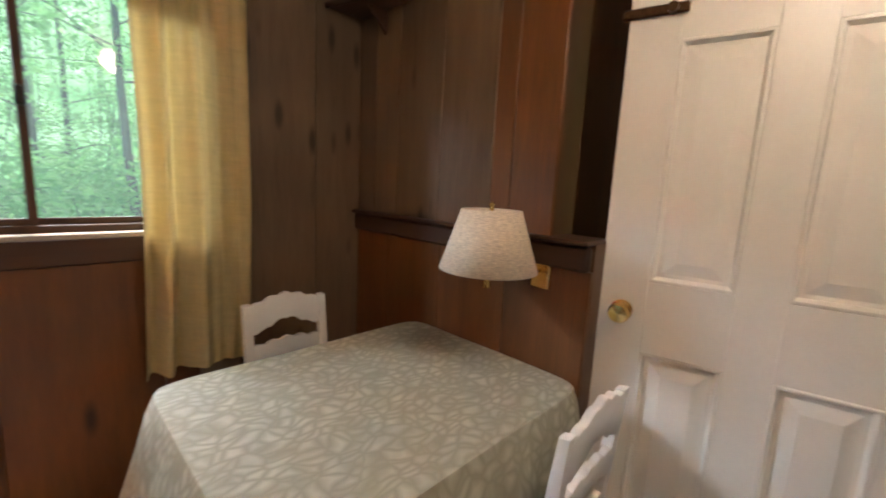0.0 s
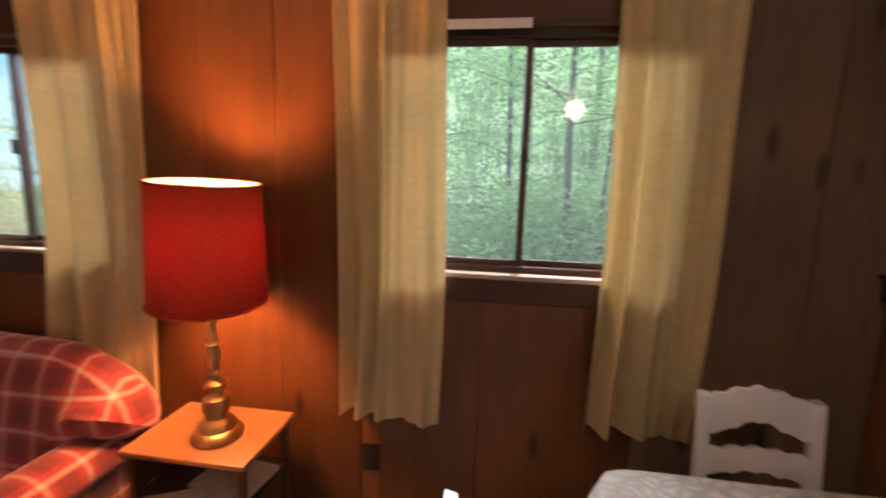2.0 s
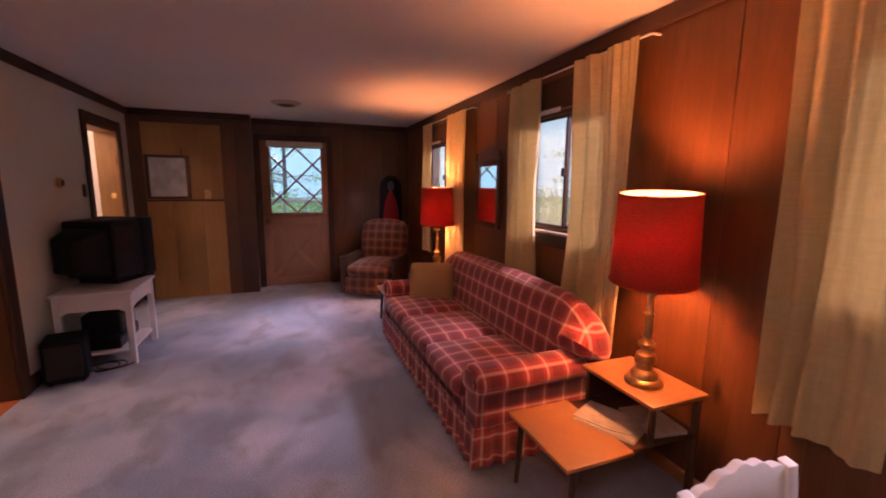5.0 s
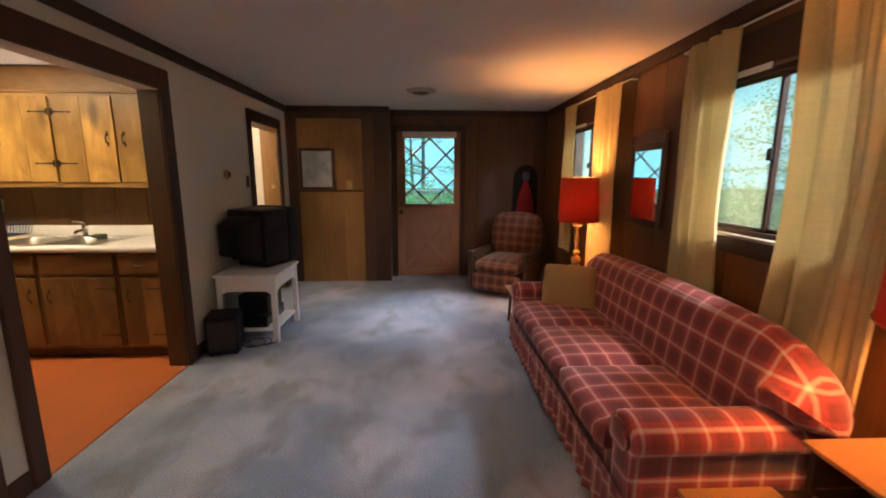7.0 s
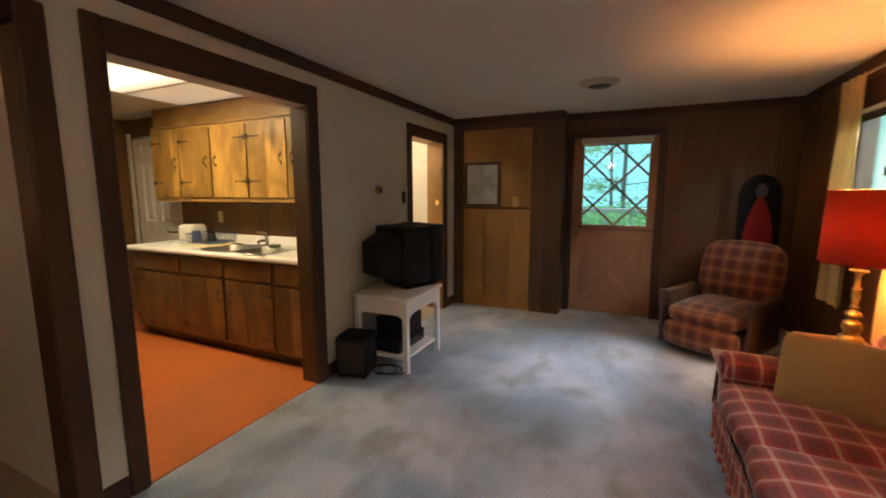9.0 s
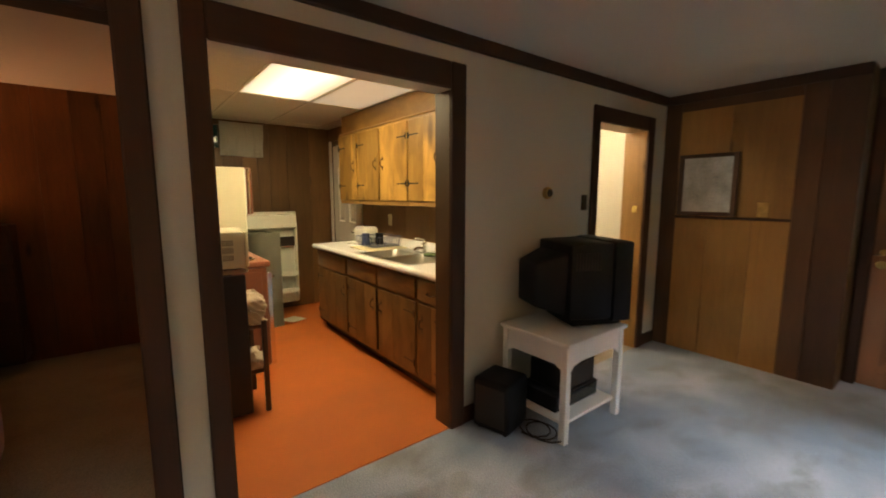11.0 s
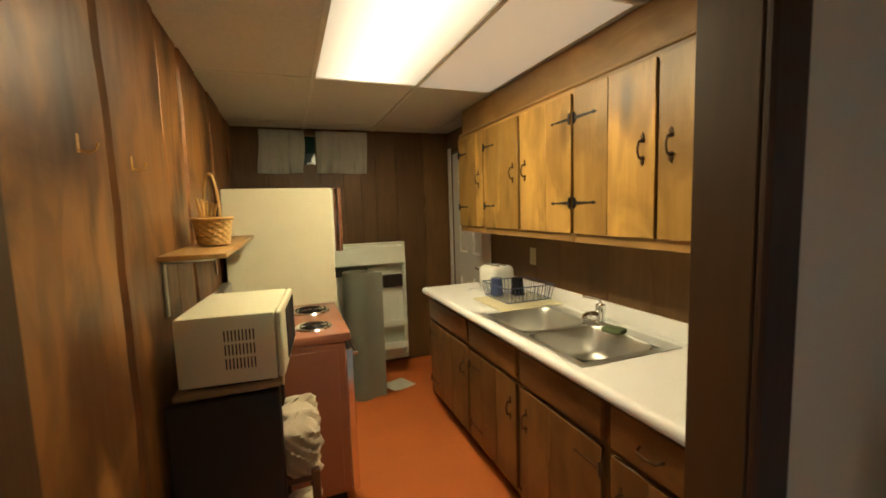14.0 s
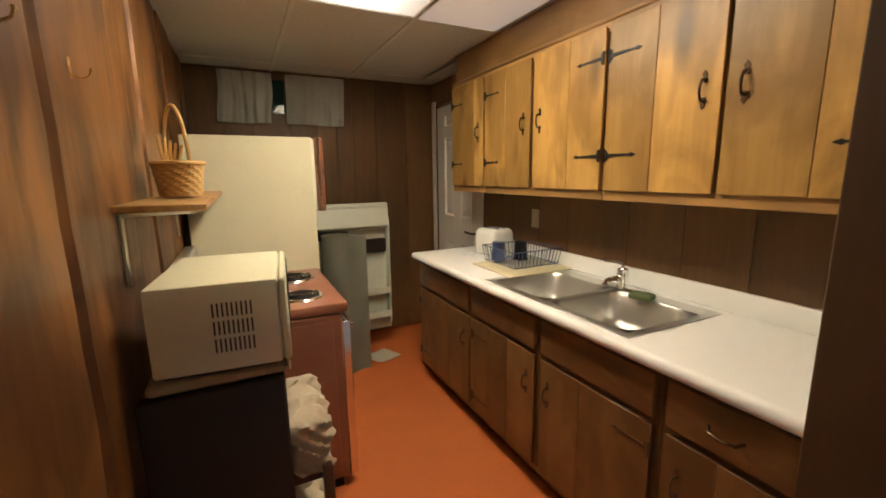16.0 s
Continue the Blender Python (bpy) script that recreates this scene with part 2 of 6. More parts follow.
PINE = wood("panelling wood", (0.068, 0.023, 0.007), (0.205, 0.077, 0.020), "z", 0.42, 0.9, spread=0.3)
KPINE = wood("kitchen board wood", (0.14, 0.050, 0.013), (0.38, 0.172, 0.046), "z", 0.42, 0.85, scale=0.3, spread=0.3, knot_size=1.3, relief=0.5, blotch=0.85)
PINE_X = wood("trim wood", (0.030, 0.012, 0.006), (0.074, 0.029, 0.012), "x", 0.55, spread=0.2)
PINE_Y = wood("trim wood across", (0.030, 0.012, 0.006), (0.074, 0.029, 0.012), "y", 0.55, spread=0.2)
TRIM_Z = wood("upright trim wood", (0.030, 0.012, 0.006), (0.074, 0.029, 0.012), "z", 0.55, spread=0.2)
KNOTTY = wood("knotty board", (0.10, 0.06, 0.034), (0.21, 0.138, 0.082), "z", 0.5, 1.6, spread=0.25, knot_size=0.9)
DARKPAN = wood("dark panelling", (0.085, 0.041, 0.013), (0.19, 0.098, 0.034), "z", 0.45, 0.8, spread=0.3)
ROOMPAN = wood("dark room panelling", (0.052, 0.023, 0.010), (0.125, 0.058, 0.024), "z", 0.45, 0.8, spread=0.25)
GOLDPAN = wood("golden panelling", (0.22, 0.110, 0.030), (0.40, 0.210, 0.062), "z", 0.45, 0.8, spread=0.3)
CAB = wood("cabinet wood", (0.34, 0.17, 0.040), (0.58, 0.34, 0.092), "z", 0.38, 0.8, scale=0.6, spread=0.62, knot_size=0.9, blotch=0.55)
CAB_Y = wood("cabinet wood lengthwise", (0.28, 0.14, 0.045), (0.48, 0.275, 0.09), "y", 0.4, 0.0, scale=0.6, spread=0.25, blotch=0.4)
BASE = wood("base cabinet wood", (0.145, 0.070, 0.021), (0.26, 0.137, 0.046), "z", 0.42, 0.7, scale=0.6, spread=0.4, blotch=0.5)
BASE_Y = wood("drawer wood", (0.145, 0.070, 0.021), (0.26, 0.137, 0.046), "y", 0.42, 0.0, scale=0.6, spread=0.45, blotch=0.5)
KJAMB = wood("kitchen jamb wood", (0.036, 0.017, 0.007), (0.080, 0.038, 0.013), "z", 0.5, 0.5, spread=0.2)
DARKWOOD = wood("dark furniture wood", (0.035, 0.016, 0.009), (0.085, 0.04, 0.02), "z", 0.4)
MAPLE = plain("table wood", (0.36, 0.168, 0.065), 0.36, vary=0.09, scale=3.0, relief=0.02, fine=140.0, wear=0.06)
CREAM = plain("cream wall paint", (0.66, 0.63, 0.55), 0.7, vary=0.05, scale=2.0)
CEIL = plain("ceiling paint", (0.72, 0.68, 0.62), 0.85, vary=0.04, scale=1.5, relief=0.5, fine=90.0)
TILE = plain("ceiling tile", (0.62, 0.60, 0.54), 0.9, vary=0.06, scale=40.0, relief=0.6, fine=200.0)
WHITE = plain("white gloss paint", (0.80, 0.80, 0.80), 0.35, vary=0.05)
DOORWHITE = plain("white door paint", (0.80, 0.77, 0.70), 0.38, vary=0.04, scale=3.0)
LAMINATE = plain("white worktop", (0.86, 0.865, 0.86), 0.42, vary=0.01, scale=9.0, relief=0.0, wear=0.02)
ENAMEL = plain("cream enamel", (0.70, 0.68, 0.50), 0.35, vary=0.03, relief=0.05)
LINER = plain("pale fridge liner", (0.66, 0.69, 0.60), 0.4, vary=0.05)
COPPER = plain("brown enamel", (0.30, 0.12, 0.07), 0.35, vary=0.07)
BLACK = plain("black plastic", (0.007, 0.007, 0.009), 0.55, vary=0.3)
BLACK.node_tree.nodes["Principled BSDF"].inputs["Specular IOR Level"].default_value = 0.25
SCREEN = plain("dark screen glass", (0.006, 0.006, 0.008), 0.16, vary=0.1, relief=0.0, wear=0.01)
BROWNBOX = plain("dark brown panel", (0.017, 0.010, 0.007), 0.5, vary=0.2)
STEEL = plain("brushed steel", (0.68, 0.68, 0.66), 0.38, 1.0, vary=0.06, fine=120.0, relief=0.1, wear=0.08)
CHROME = plain("chrome", (0.80, 0.80, 0.80), 0.1, 1.0, vary=0.03, relief=0.0)
BRASS = plain("aged brass", (0.60, 0.38, 0.15), 0.36, 1.0, vary=0.2, scale=30.0)
SHINYBRASS = plain("polished brass", (0.86, 0.62, 0.24), 0.12, 1.0, vary=0.05, relief=0.02)
IRON = plain("black iron", (0.03, 0.028, 0.026), 0.5, 0.6, vary=0.3, scale=60.0)
BRONZE = plain("dark bronze", (0.09, 0.055, 0.03), 0.35, 0.9, vary=0.3, scale=60.0)
LINO = plain("orange floor covering", (0.55, 0.14, 0.025), 0.75, vary=0.13, scale=2.2, relief=0.5, fine=170.0)
CARPET = carpet("blue grey carpet", (0.20, 0.265, 0.36), (0.42, 0.45, 0.54), (0.15, 0.16, 0.155), 0.6)
TANCARPET = carpet("tan carpet", (0.30, 0.24, 0.17), (0.36, 0.29, 0.2), (0.2, 0.15, 0.1), 0.3)
LINEN = cloth("linen curtain", (0.75, 0.62, 0.33), 0.9, 160.0, 0.12, 0.32, sheer=0.09)
GREYLINEN = cloth("grey curtain", (0.50, 0.50, 0.46), 0.9, 160.0, 0.08, 0.2)
PILLOW = cloth("tan pillow cloth", (0.44, 0.29, 0.13), 0.9, 240.0, 0.08)
PINKBED = cloth("pink bedspread", (0.70, 0.42, 0.44), 0.9, 200.0, 0.1)
FLEECE = cloth("cream fleece", (0.44, 0.37, 0.27), 1.0, 90.0, 0.15, relief=0.9)
PLAID = plaid("red plaid", (0.40, 0.055, 0.055), (0.17, 0.030, 0.036), (0.66, 0.50, 0.44), 0.122)
PLAID2 = plaid("brown plaid", (0.24, 0.085, 0.042), (0.10, 0.030, 0.020), (0.33, 0.17, 0.085), 0.12)
TABLECLOTH = leaf_cloth("leaf table cloth", (0.86, 0.83, 0.68), (0.58, 0.55, 0.40))
DARKGLASS = glass("dark tinted glass", (0.05, 0.06, 0.06))
BROWNWARE = plain("brown painted metal", (0.075, 0.038, 0.016), 0.45, vary=0.2, scale=40.0)
GLASS = glass("window glass", (0.93, 0.98, 0.97), 0.022)
TEALGLASS = glass("bluish door glass", (0.66, 0.86, 0.95), 0.01)
MIRROR, _t, _b = material("mirror silver", 0.03, 1.0)
_b.inputs["Base Color"].default_value = (0.85, 0.85, 0.85, 1)
REDSHADE = shade_cloth("red shade", (0.57, 0.098, 0.046), 0.38)
CREAMSHADE = shade_cloth("cream shade", (0.88, 0.77, 0.62), 0.4)
VINYL = plain("grey green vinyl", (0.36, 0.37, 0.30), 0.55, vary=0.06, scale=4.0)
WICKER = wood("wicker", (0.52, 0.31, 0.09), (0.74, 0.50, 0.19), "x", 0.6)
PAPER = plain("printed paper", (0.46, 0.42, 0.37), 0.7, vary=0.2, scale=18.0)
BLUE = plain("blue plastic", (0.05, 0.07, 0.16), 0.35)
MAT = plain("cream rubber mat", (0.68, 0.62, 0.42), 0.6)
RED = plain("red cloth", (0.35, 0.02, 0.03), 0.8)
GREEN = plain("green sponge", (0.10, 0.13, 0.06), 0.9, relief=0.8)
PALEPANEL = glow("faintly glowing plastic", (1.0, 0.95, 0.80), 0.22)
BULB = glow("lamp bulb", (1.0, 0.62, 0.3), 12.0)
PANEL = glow("light diffuser", (1.0, 0.92, 0.70), 1.6, (0.08, 0.29))
BARK = wood("bark", (0.06, 0.06, 0.052), (0.16, 0.15, 0.13), "z", 0.9, relief=1.0)
LEAF = leafy("leaves", (0.20, 0.46, 0.15), (0.46, 0.76, 0.33))
GRASS = plain("forest floor", (0.06, 0.11, 0.035), 1.0, vary=0.4, scale=0.8)
WOODS = far_woods("glowing woods backdrop")

# ---- mesh helpers ----
def B():
    return bmesh.new()


def box(bm, lo, hi, bevel=0.0, seg=1):
    size = [hi[k] - lo[k] for k in range(3)]
    mid = [(hi[k] + lo[k]) / 2 for k in range(3)]
    made = bmesh.ops.create_cube(bm, size=1, matrix=Matrix.Translation(mid) @ Matrix.Diagonal((*size, 1)))["verts"]
    if bevel:
        edges = list({e for v in made for e in v.link_edges})
        bmesh.ops.bevel(bm, geom=edges, offset=min(bevel, 0.45 * min(size)), segments=seg, affect="EDGES", profile=0.5)
    return bm


def rod(bm, a, b, r0, r1=None, seg=12):
    a, b = Vector(a), Vector(b)
    turn = (b - a).to_track_quat("Z", "Y").to_matrix().to_4x4()
    bmesh.ops.create_cone(bm, cap_ends=True, segments=seg, radius1=r0, radius2=r0 if r1 is None else r1, depth=(b - a).length,
                          matrix=Matrix.Translation((a + b) / 2) @ turn)
    return bm


def turned(bm, profile, seg=24, at=(0, 0)):
    """A turned shape from (radius, height) pairs, from the bottom up."""
    rings = []
    for r, z in profile:
        rings.append([bm.verts.new((at[0] + r * math.cos(2 * math.pi * k / seg), at[1] + r * math.sin(2 * math.pi * k / seg), z)) for k in range(seg)])
    for p, q in zip(rings, rings[1:]):
        for k in range(seg):
            bm.faces.new((p[k], p[(k + 1) % seg], q[(k + 1) % seg], q[k]))
    return bm


def tube(bm, points, r, seg=8):
    """A round wire along points."""
    pts = [Vector(p) for p in points]
    rings, side = [], None
    for k, p in enumerate(pts):
        d = (pts[min(k + 1, len(pts) - 1)] - pts[max(k - 1, 0)]).normalized()
        if side is None:
            side = d.orthogonal().normalized()
        side = (side - d * side.dot(d)).normalized()
        up = d.cross(side)
        rings.append([bm.verts.new(p + r * (math.cos(2 * math.pi * j / seg) * side + math.sin(2 * math.pi * j / seg) * up)) for j in range(seg)])
    for p, q in zip(rings, rings[1:]):
        for j in range(seg):
            bm.faces.new((p[j], p[(j + 1) % seg], q[(j + 1) % seg], q[j]))
    bm.faces.new(rings[0][::-1]), bm.faces.new(rings[-1])
    return bm


def prism(bm, outline, axis, a, b, bevel=0.0):
    """An outline in the two other axes, drawn out along one axis from a to b."""
    def at(p, q, s):
        return {"x": (s, p, q), "y": (p, s, q), "z": (p, q, s)}[axis]
    lo = [bm.verts.new(at(p, q, a)) for p, q in outline]
    hi = [bm.verts.new(at(p, q, b)) for p, q in outline]
    n = len(outline)
    made = [bm.faces.new(lo), bm.faces.new(hi[::-1])]
    made += [bm.faces.new((lo[k], hi[k], hi[(k + 1) % n], lo[(k + 1) % n])) for k in range(n)]
    bmesh.ops.recalc_face_normals(bm, faces=made)
    if bevel:
        bmesh.ops.bevel(bm, geom=[e for e in made[0].edges] + [e for e in made[1].edges], offset=bevel, segments=2, affect="EDGES", profile=0.5)
    return bm


def cushion(bm, lo, hi, puff=0.03, cuts=8, corner=0.05, axes=(1, 1, 1)):
    """A soft block: rounded, and swollen at the middle of each face."""
    size = Vector([hi[k] - lo[k] for k in range(3)])
    mid = Vector([(hi[k] + lo[k]) / 2 for k in range(3)])
    made = bmesh.ops.create_cube(bm, size=2)["verts"]
    edges = list({e for v in made for e in v.link_edges})
    bmesh.ops.subdivide_edges(bm, edges=edges, cuts=cuts, use_grid_fill=True)
    c = [min(0.95, corner / (size[k] / 2)) for k in range(3)]
    for v in bm.verts:
        p = v.co.copy()
        inner = Vector([max(-1 + c[k], min(1 - c[k], p[k])) for k in range(3)])
        off = Vector([(p[k] - inner[k]) / c[k] for k in range(3)])
        if off.length > 1e-6:
            off = off / max(off.length, 1.0)
        q = Vector([(inner[k] + off[k] * c[k]) * size[k] / 2 for k in range(3)])
        for k in range(3):
            i, j = (k + 1) % 3, (k + 2) % 3
            q[k] += axes[k] * math.copysign(puff, p[k]) * (abs(p[k]) > 0.98) * (1 - p[i] ** 2) * (1 - p[j] ** 2)
        v.co = mid + q
    return bm


def finish(name, bm, mat, smooth=40):
    me = bpy.data.meshes.new(name)
    bm.normal_update()
    bm.to_mesh(me)
    bm.free()
    me.materials.append(mat)
    if smooth:
        for p in me.polygons:
            p.use_smooth = True
        me.set_sharp_from_angle(angle=radians(smooth))
    return me


def part(name, bm, mat, parent, label="", smooth=40, m=None):
    ob = new(name, finish(name, bm, mat, smooth))
    ob.parent = parent
    if m is not None:
        ob.matrix_basis = m
    if label:
        ob["label"] = label
    return ob


def thing(name, label, category, m=None, group="", bm=None, mat=None, kind=""):
    ob = new(name, finish(name, bm, mat) if bm else None)
    if m is not None:
        ob.matrix_basis = m
    return tagged(ob, label, category, group, kind)


def setting(name, bm, mat, label, category, smooth=30):
    return tagged(new(name, finish(name, bm, mat, smooth)), label, category, "", "structure")


def spans(a0, a1, z0, z1, holes):
    """The rectangle cut into upright strips that leave the holes free."""
    cuts = sorted({a0, a1, *[v for h in holes for v in h[:2] if a0 < v < a1]})
    for p, q in zip(cuts, cuts[1:]):
        low = z0
        for h in sorted([h for h in holes if h[0] < q - 1e-6 and h[1] > p + 1e-6], key=lambda h: h[2]):
            if h[2] > low:
                yield p, q, low, h[2]
            low = max(low, h[3])
        if low < z1:
            yield p, q, low, z1


def wall(name, axis, face, back, a0, a1, z0, z1, mat, label, holes=()):
    """A wall across an axis, between its face and its back, with openings through it."""
    bm = B()
    for p, q, lo, hi in spans(a0, a1, z0, z1, holes):
        u, v = sorted((face, back))
        box(bm, (u, p, lo) if axis == "x" else (p, u, lo), (v, q, hi) if axis == "x" else (q, v, hi))
    return setting(name, bm, mat, label, "wall", 0)


def boards(parent, axis, face, out, a0, a1, z0, z1, mat, width, holes=(), thick=0.012, gap=0.0025, seed=1, name="plank"):
    """Upright boards on a wall face; out is the side (+1, -1) that they face."""
    rng, a, shared = random.Random(seed), a0, {}
    while a < a1 - 0.02:
        b = min(a1, a + width * rng.uniform(0.75, 1.25))
        if a1 - b < 0.06:
            b = a1
        for p, q, lo, hi in spans(a, b, z0, z1, holes):
            g, d, c = gap / 2, thick, 0.0022
            key = (round(q - p, 3), round(lo, 3), round(hi, 3))
            if key not in shared:
                w = q - p
                v = [(g, 0, lo), (w - g, 0, lo), (w - g, 0, hi), (g, 0, hi), (g, d - c, lo), (w - g, d - c, lo), (w - g, d - c, hi), (g, d - c, hi),
                     (g + c, d, lo), (w - g - c, d, lo), (w - g - c, d, hi), (g + c, d, hi)]
                f = [(8, 9, 10, 11), (4, 8, 11, 7), (9, 5, 6, 10), (0, 4, 7, 3), (5, 1, 2, 6), (3, 7, 11, 10, 6, 2), (0, 1, 5, 9, 8, 4)]
                me = bpy.data.meshes.new(name)
                me.from_pydata(v, [], f)
                me.materials.append(mat)
                shared[key] = me
            ob = new(name, shared[key])
            ob.parent = parent
            if axis == "y":
                ob.matrix_basis = Matrix(((1, 0, 0, p), (0, out, 0, face), (0, 0, 1, 0), (0, 0, 0, 1)))
            else:
                ob.matrix_basis = Matrix(((0, out, 0, face), (1, 0, 0, p), (0, 0, 1, 0), (0, 0, 0, 1)))
        a = b


def strip(name, lo, hi, mat, label, category="trim", bevel=0.006):
    return setting(name, box(B(), lo, hi, bevel), mat, label, category)

# ---- the house: living room, kitchen, bedroom and hall ----
H, HK, XE, YW, XB = 2.31, 2.26, 7.34, 3.5, 0.27
floor = setting("floor", box(B(), (-0.1, 0.0, -0.1), (XE, YW, 0.0)), CARPET, "worn blue grey carpet with pale and dark stains", "carpet")
setting("floor_kitchen", box(B(), (2.0, -3.5, -0.1), (4.12, -0.002, 0.004)), LINO, "orange red kitchen floor covering", "floor")
setting("floor_bedroom", box(B(), (4.12, -3.5, -0.1), (7.34, 0.0, -0.002)), TANCARPET, "tan bedroom carpet", "carpet")
setting("floor_hall", box(B(), (-0.1, -2.2, -0.1), (2.0, 0.0, -0.002)), TANCARPET, "tan hall carpet", "carpet")
setting("ceiling", box(B(), (-0.12, -0.001, H), (XE + 0.1, YW + 0.1, H + 0.1)), CEIL, "off-white textured living room ceiling", "ceiling")
setting("ceiling_hall", box(B(), (-0.12, -2.3, H), (2.0, -0.005, H + 0.1)), CEIL, "off-white hall ceiling", "ceiling")
setting("ceiling_bedroom", box(B(), (4.2, -3.5, H), (XE + 0.1, -0.005, H + 0.1)), CEIL, "off-white bedroom ceiling", "ceiling")
bm = B()
for x0 in (2.13 - 0.4, 2.29, 2.895, 3.5):
    for y0 in (-0.1, -0.725, -1.94, -3.15):
        y1 = {-0.1: -0.725, -0.725: -1.94, -1.94: -3.15, -3.15: -3.5}[y0]
        if not (x0 == 2.895 and y0 == -0.725):
            box(bm, (max(x0, 2.0) + 0.004, y1 + 0.004, HK), (min(x0 + 0.605, 4.2) - 0.004, y0 - 0.004, HK + 0.02))
setting("ceiling_kitchen", bm, TILE, "suspended kitchen ceiling of pale grey tiles", "ceiling")
bm = B()
for x in (2.29, 2.895, 3.5):
    box(bm, (x - 0.012, -3.4, HK - 0.006), (x + 0.012, -0.13, HK + 0.012))
for y in (-0.725, -1.94, -3.15):
    box(bm, (2.13, y - 0.012, HK - 0.004), (4.1, y + 0.012, HK + 0.012))
setting("ceiling_grid", bm, plain("painted grid metal", (0.66, 0.64, 0.58), 0.5), "pale metal ceiling grid", "ceiling")
setting("roof_slab", box(B(), (-0.3, -3.7, H + 0.11), (XE + 0.3, YW + 0.5, H + 0.2)), CEIL, "plain slab above the rooms", "ceiling")

# window wall
WINDOWS = [(5.38, 6.38), (3.30, 4.30), (0.96, 1.96)]
SILL, HEAD = 1.12, 1.97
holes = [(a, b, SILL, HEAD) for a, b in WINDOWS]
wall_window = wall("wall_window", "y", YW + 0.012, YW + 0.16, -0.12, XE + 0.1, 0, H, DARKPAN, "reddish wood panelled wall with three windows", holes)
boards(wall_window, "y", YW + 0.012, -1, 0, 6.32, 0.07, 2.24, PINE, 0.38, holes, seed=4)
boards(wall_window, "y", YW + 0.012, -1, 6.32, 7.06, 0.07, 2.24, KNOTTY, 0.24, seed=8)
# end wall by the dining table
wall_dining = wall("wall_dining", "x", 7.072, 7.2, 2.25, YW + 0.012, 0, H, ROOMPAN, "brown knotty panelled wall above a chair rail", [(2.25, 2.40, 1.185, H)])
boards(wall_dining, "x", 7.072, -1, 2.66, YW, 1.18, 2.24, KNOTTY, 0.22, seed=2)
boards(wall_dining, "x", 7.072, -1, 2.40, 2.66, 1.18, 2.24, PINE, 0.2, seed=3)
boards(wall_dining, "x", 7.072, -1, 2.25, YW, 0.07, 1.10, PINE, 0.3, seed=5)
wall_side = wall("wall_side", "x", XE, XE + 0.12, -0.1, YW + 0.15, 0, H, DARKPAN, "dark panelled wall with a doorway", [(1.40, 2.24, 0, 2.05)])
boards(wall_side, "x", XE, -1, 0.0, 2.6, 0.0, 2.24, ROOMPAN, 0.25, [(1.34, 2.30, 0, 2.12)], seed=6)
wall("wall_closet", "x", XE + 0.9, XE + 1.0, 0.8, 2.8, 0, H, DARKPAN, "dark wall beyond the white door")
strip("trim_rail", (7.03, 2.25, 1.10), (7.06, YW - 0.002, 1.18), PINE_Y, "dark wooden chair rail with a moulded edge", bevel=0.01)
strip("trim_rail_cap", (7.015, 2.25, 1.18), (7.19, YW - 0.002, 1.196), PINE_Y, "dark cap on the chair rail", bevel=0.006)
# wall with the dutch door, and the closet front beside it
DY0, DY1, DTOP = 1.40, 2.30, 2.05
wall_door = wall("wall_door", "x", -0.012, -0.14, 1.3, YW + 0.1, 0, H, DARKPAN, "dark panelled wall round the outer door", [(DY0, DY1, 0, DTOP)])
boards(wall_door, "x", -0.012, 1, 1.33, YW, 0.0, 2.24, ROOMPAN, 0.28, [(DY0 - 0.06, DY1 + 0.06, 0, DTOP + 0.06)], seed=11)
wall_front = wall("wall_closet_front", "x", XB - 0.012, -0.14, -0.14, 1.33, 0, H, DARKPAN, "golden brown panelled wall with dark edge boards")
boards(wall_front, "x", XB - 0.012, 1, 0.0, 0.14, 0.0, 2.24, ROOMPAN, 0.2, seed=1)
boards(wall_front, "x", XB - 0.012, 1, 0.14, 0.98, 1.235, 2.16, GOLDPAN, 0.4, seed=12)
boards(wall_front, "x", XB - 0.012, 1, 0.14, 0.98, 0.0, 1.235, GOLDPAN, 0.3, seed=13)
boards(wall_front, "x", XB - 0.012, 1, 0.14, 0.98, 2.16, 2.24, ROOMPAN, 0.9, seed=13)
boards(wall_front, "x", XB - 0.012, 1, 0.98, 1.33, 0.0, 2.24, ROOMPAN, 0.18, seed=14)
# cream wall with three openings
KX0, KX1, KTOP = 2.808, 4.030, 2.025
BX0, BX1, BTOP = 4.272, 5.10, 2.05
HX0, HX1, HTOP = 0.588, 1.387, 2.005
wall("wall_cream", "y", 0.0, -0.12, XB - 0.01, XE + 0.1, 0, H, CREAM, "cream painted wall with wooden door frames",
     [(KX0, KX1, 0, KTOP), (BX0, BX1, 0, BTOP), (HX0, HX1, 0, HTOP)])


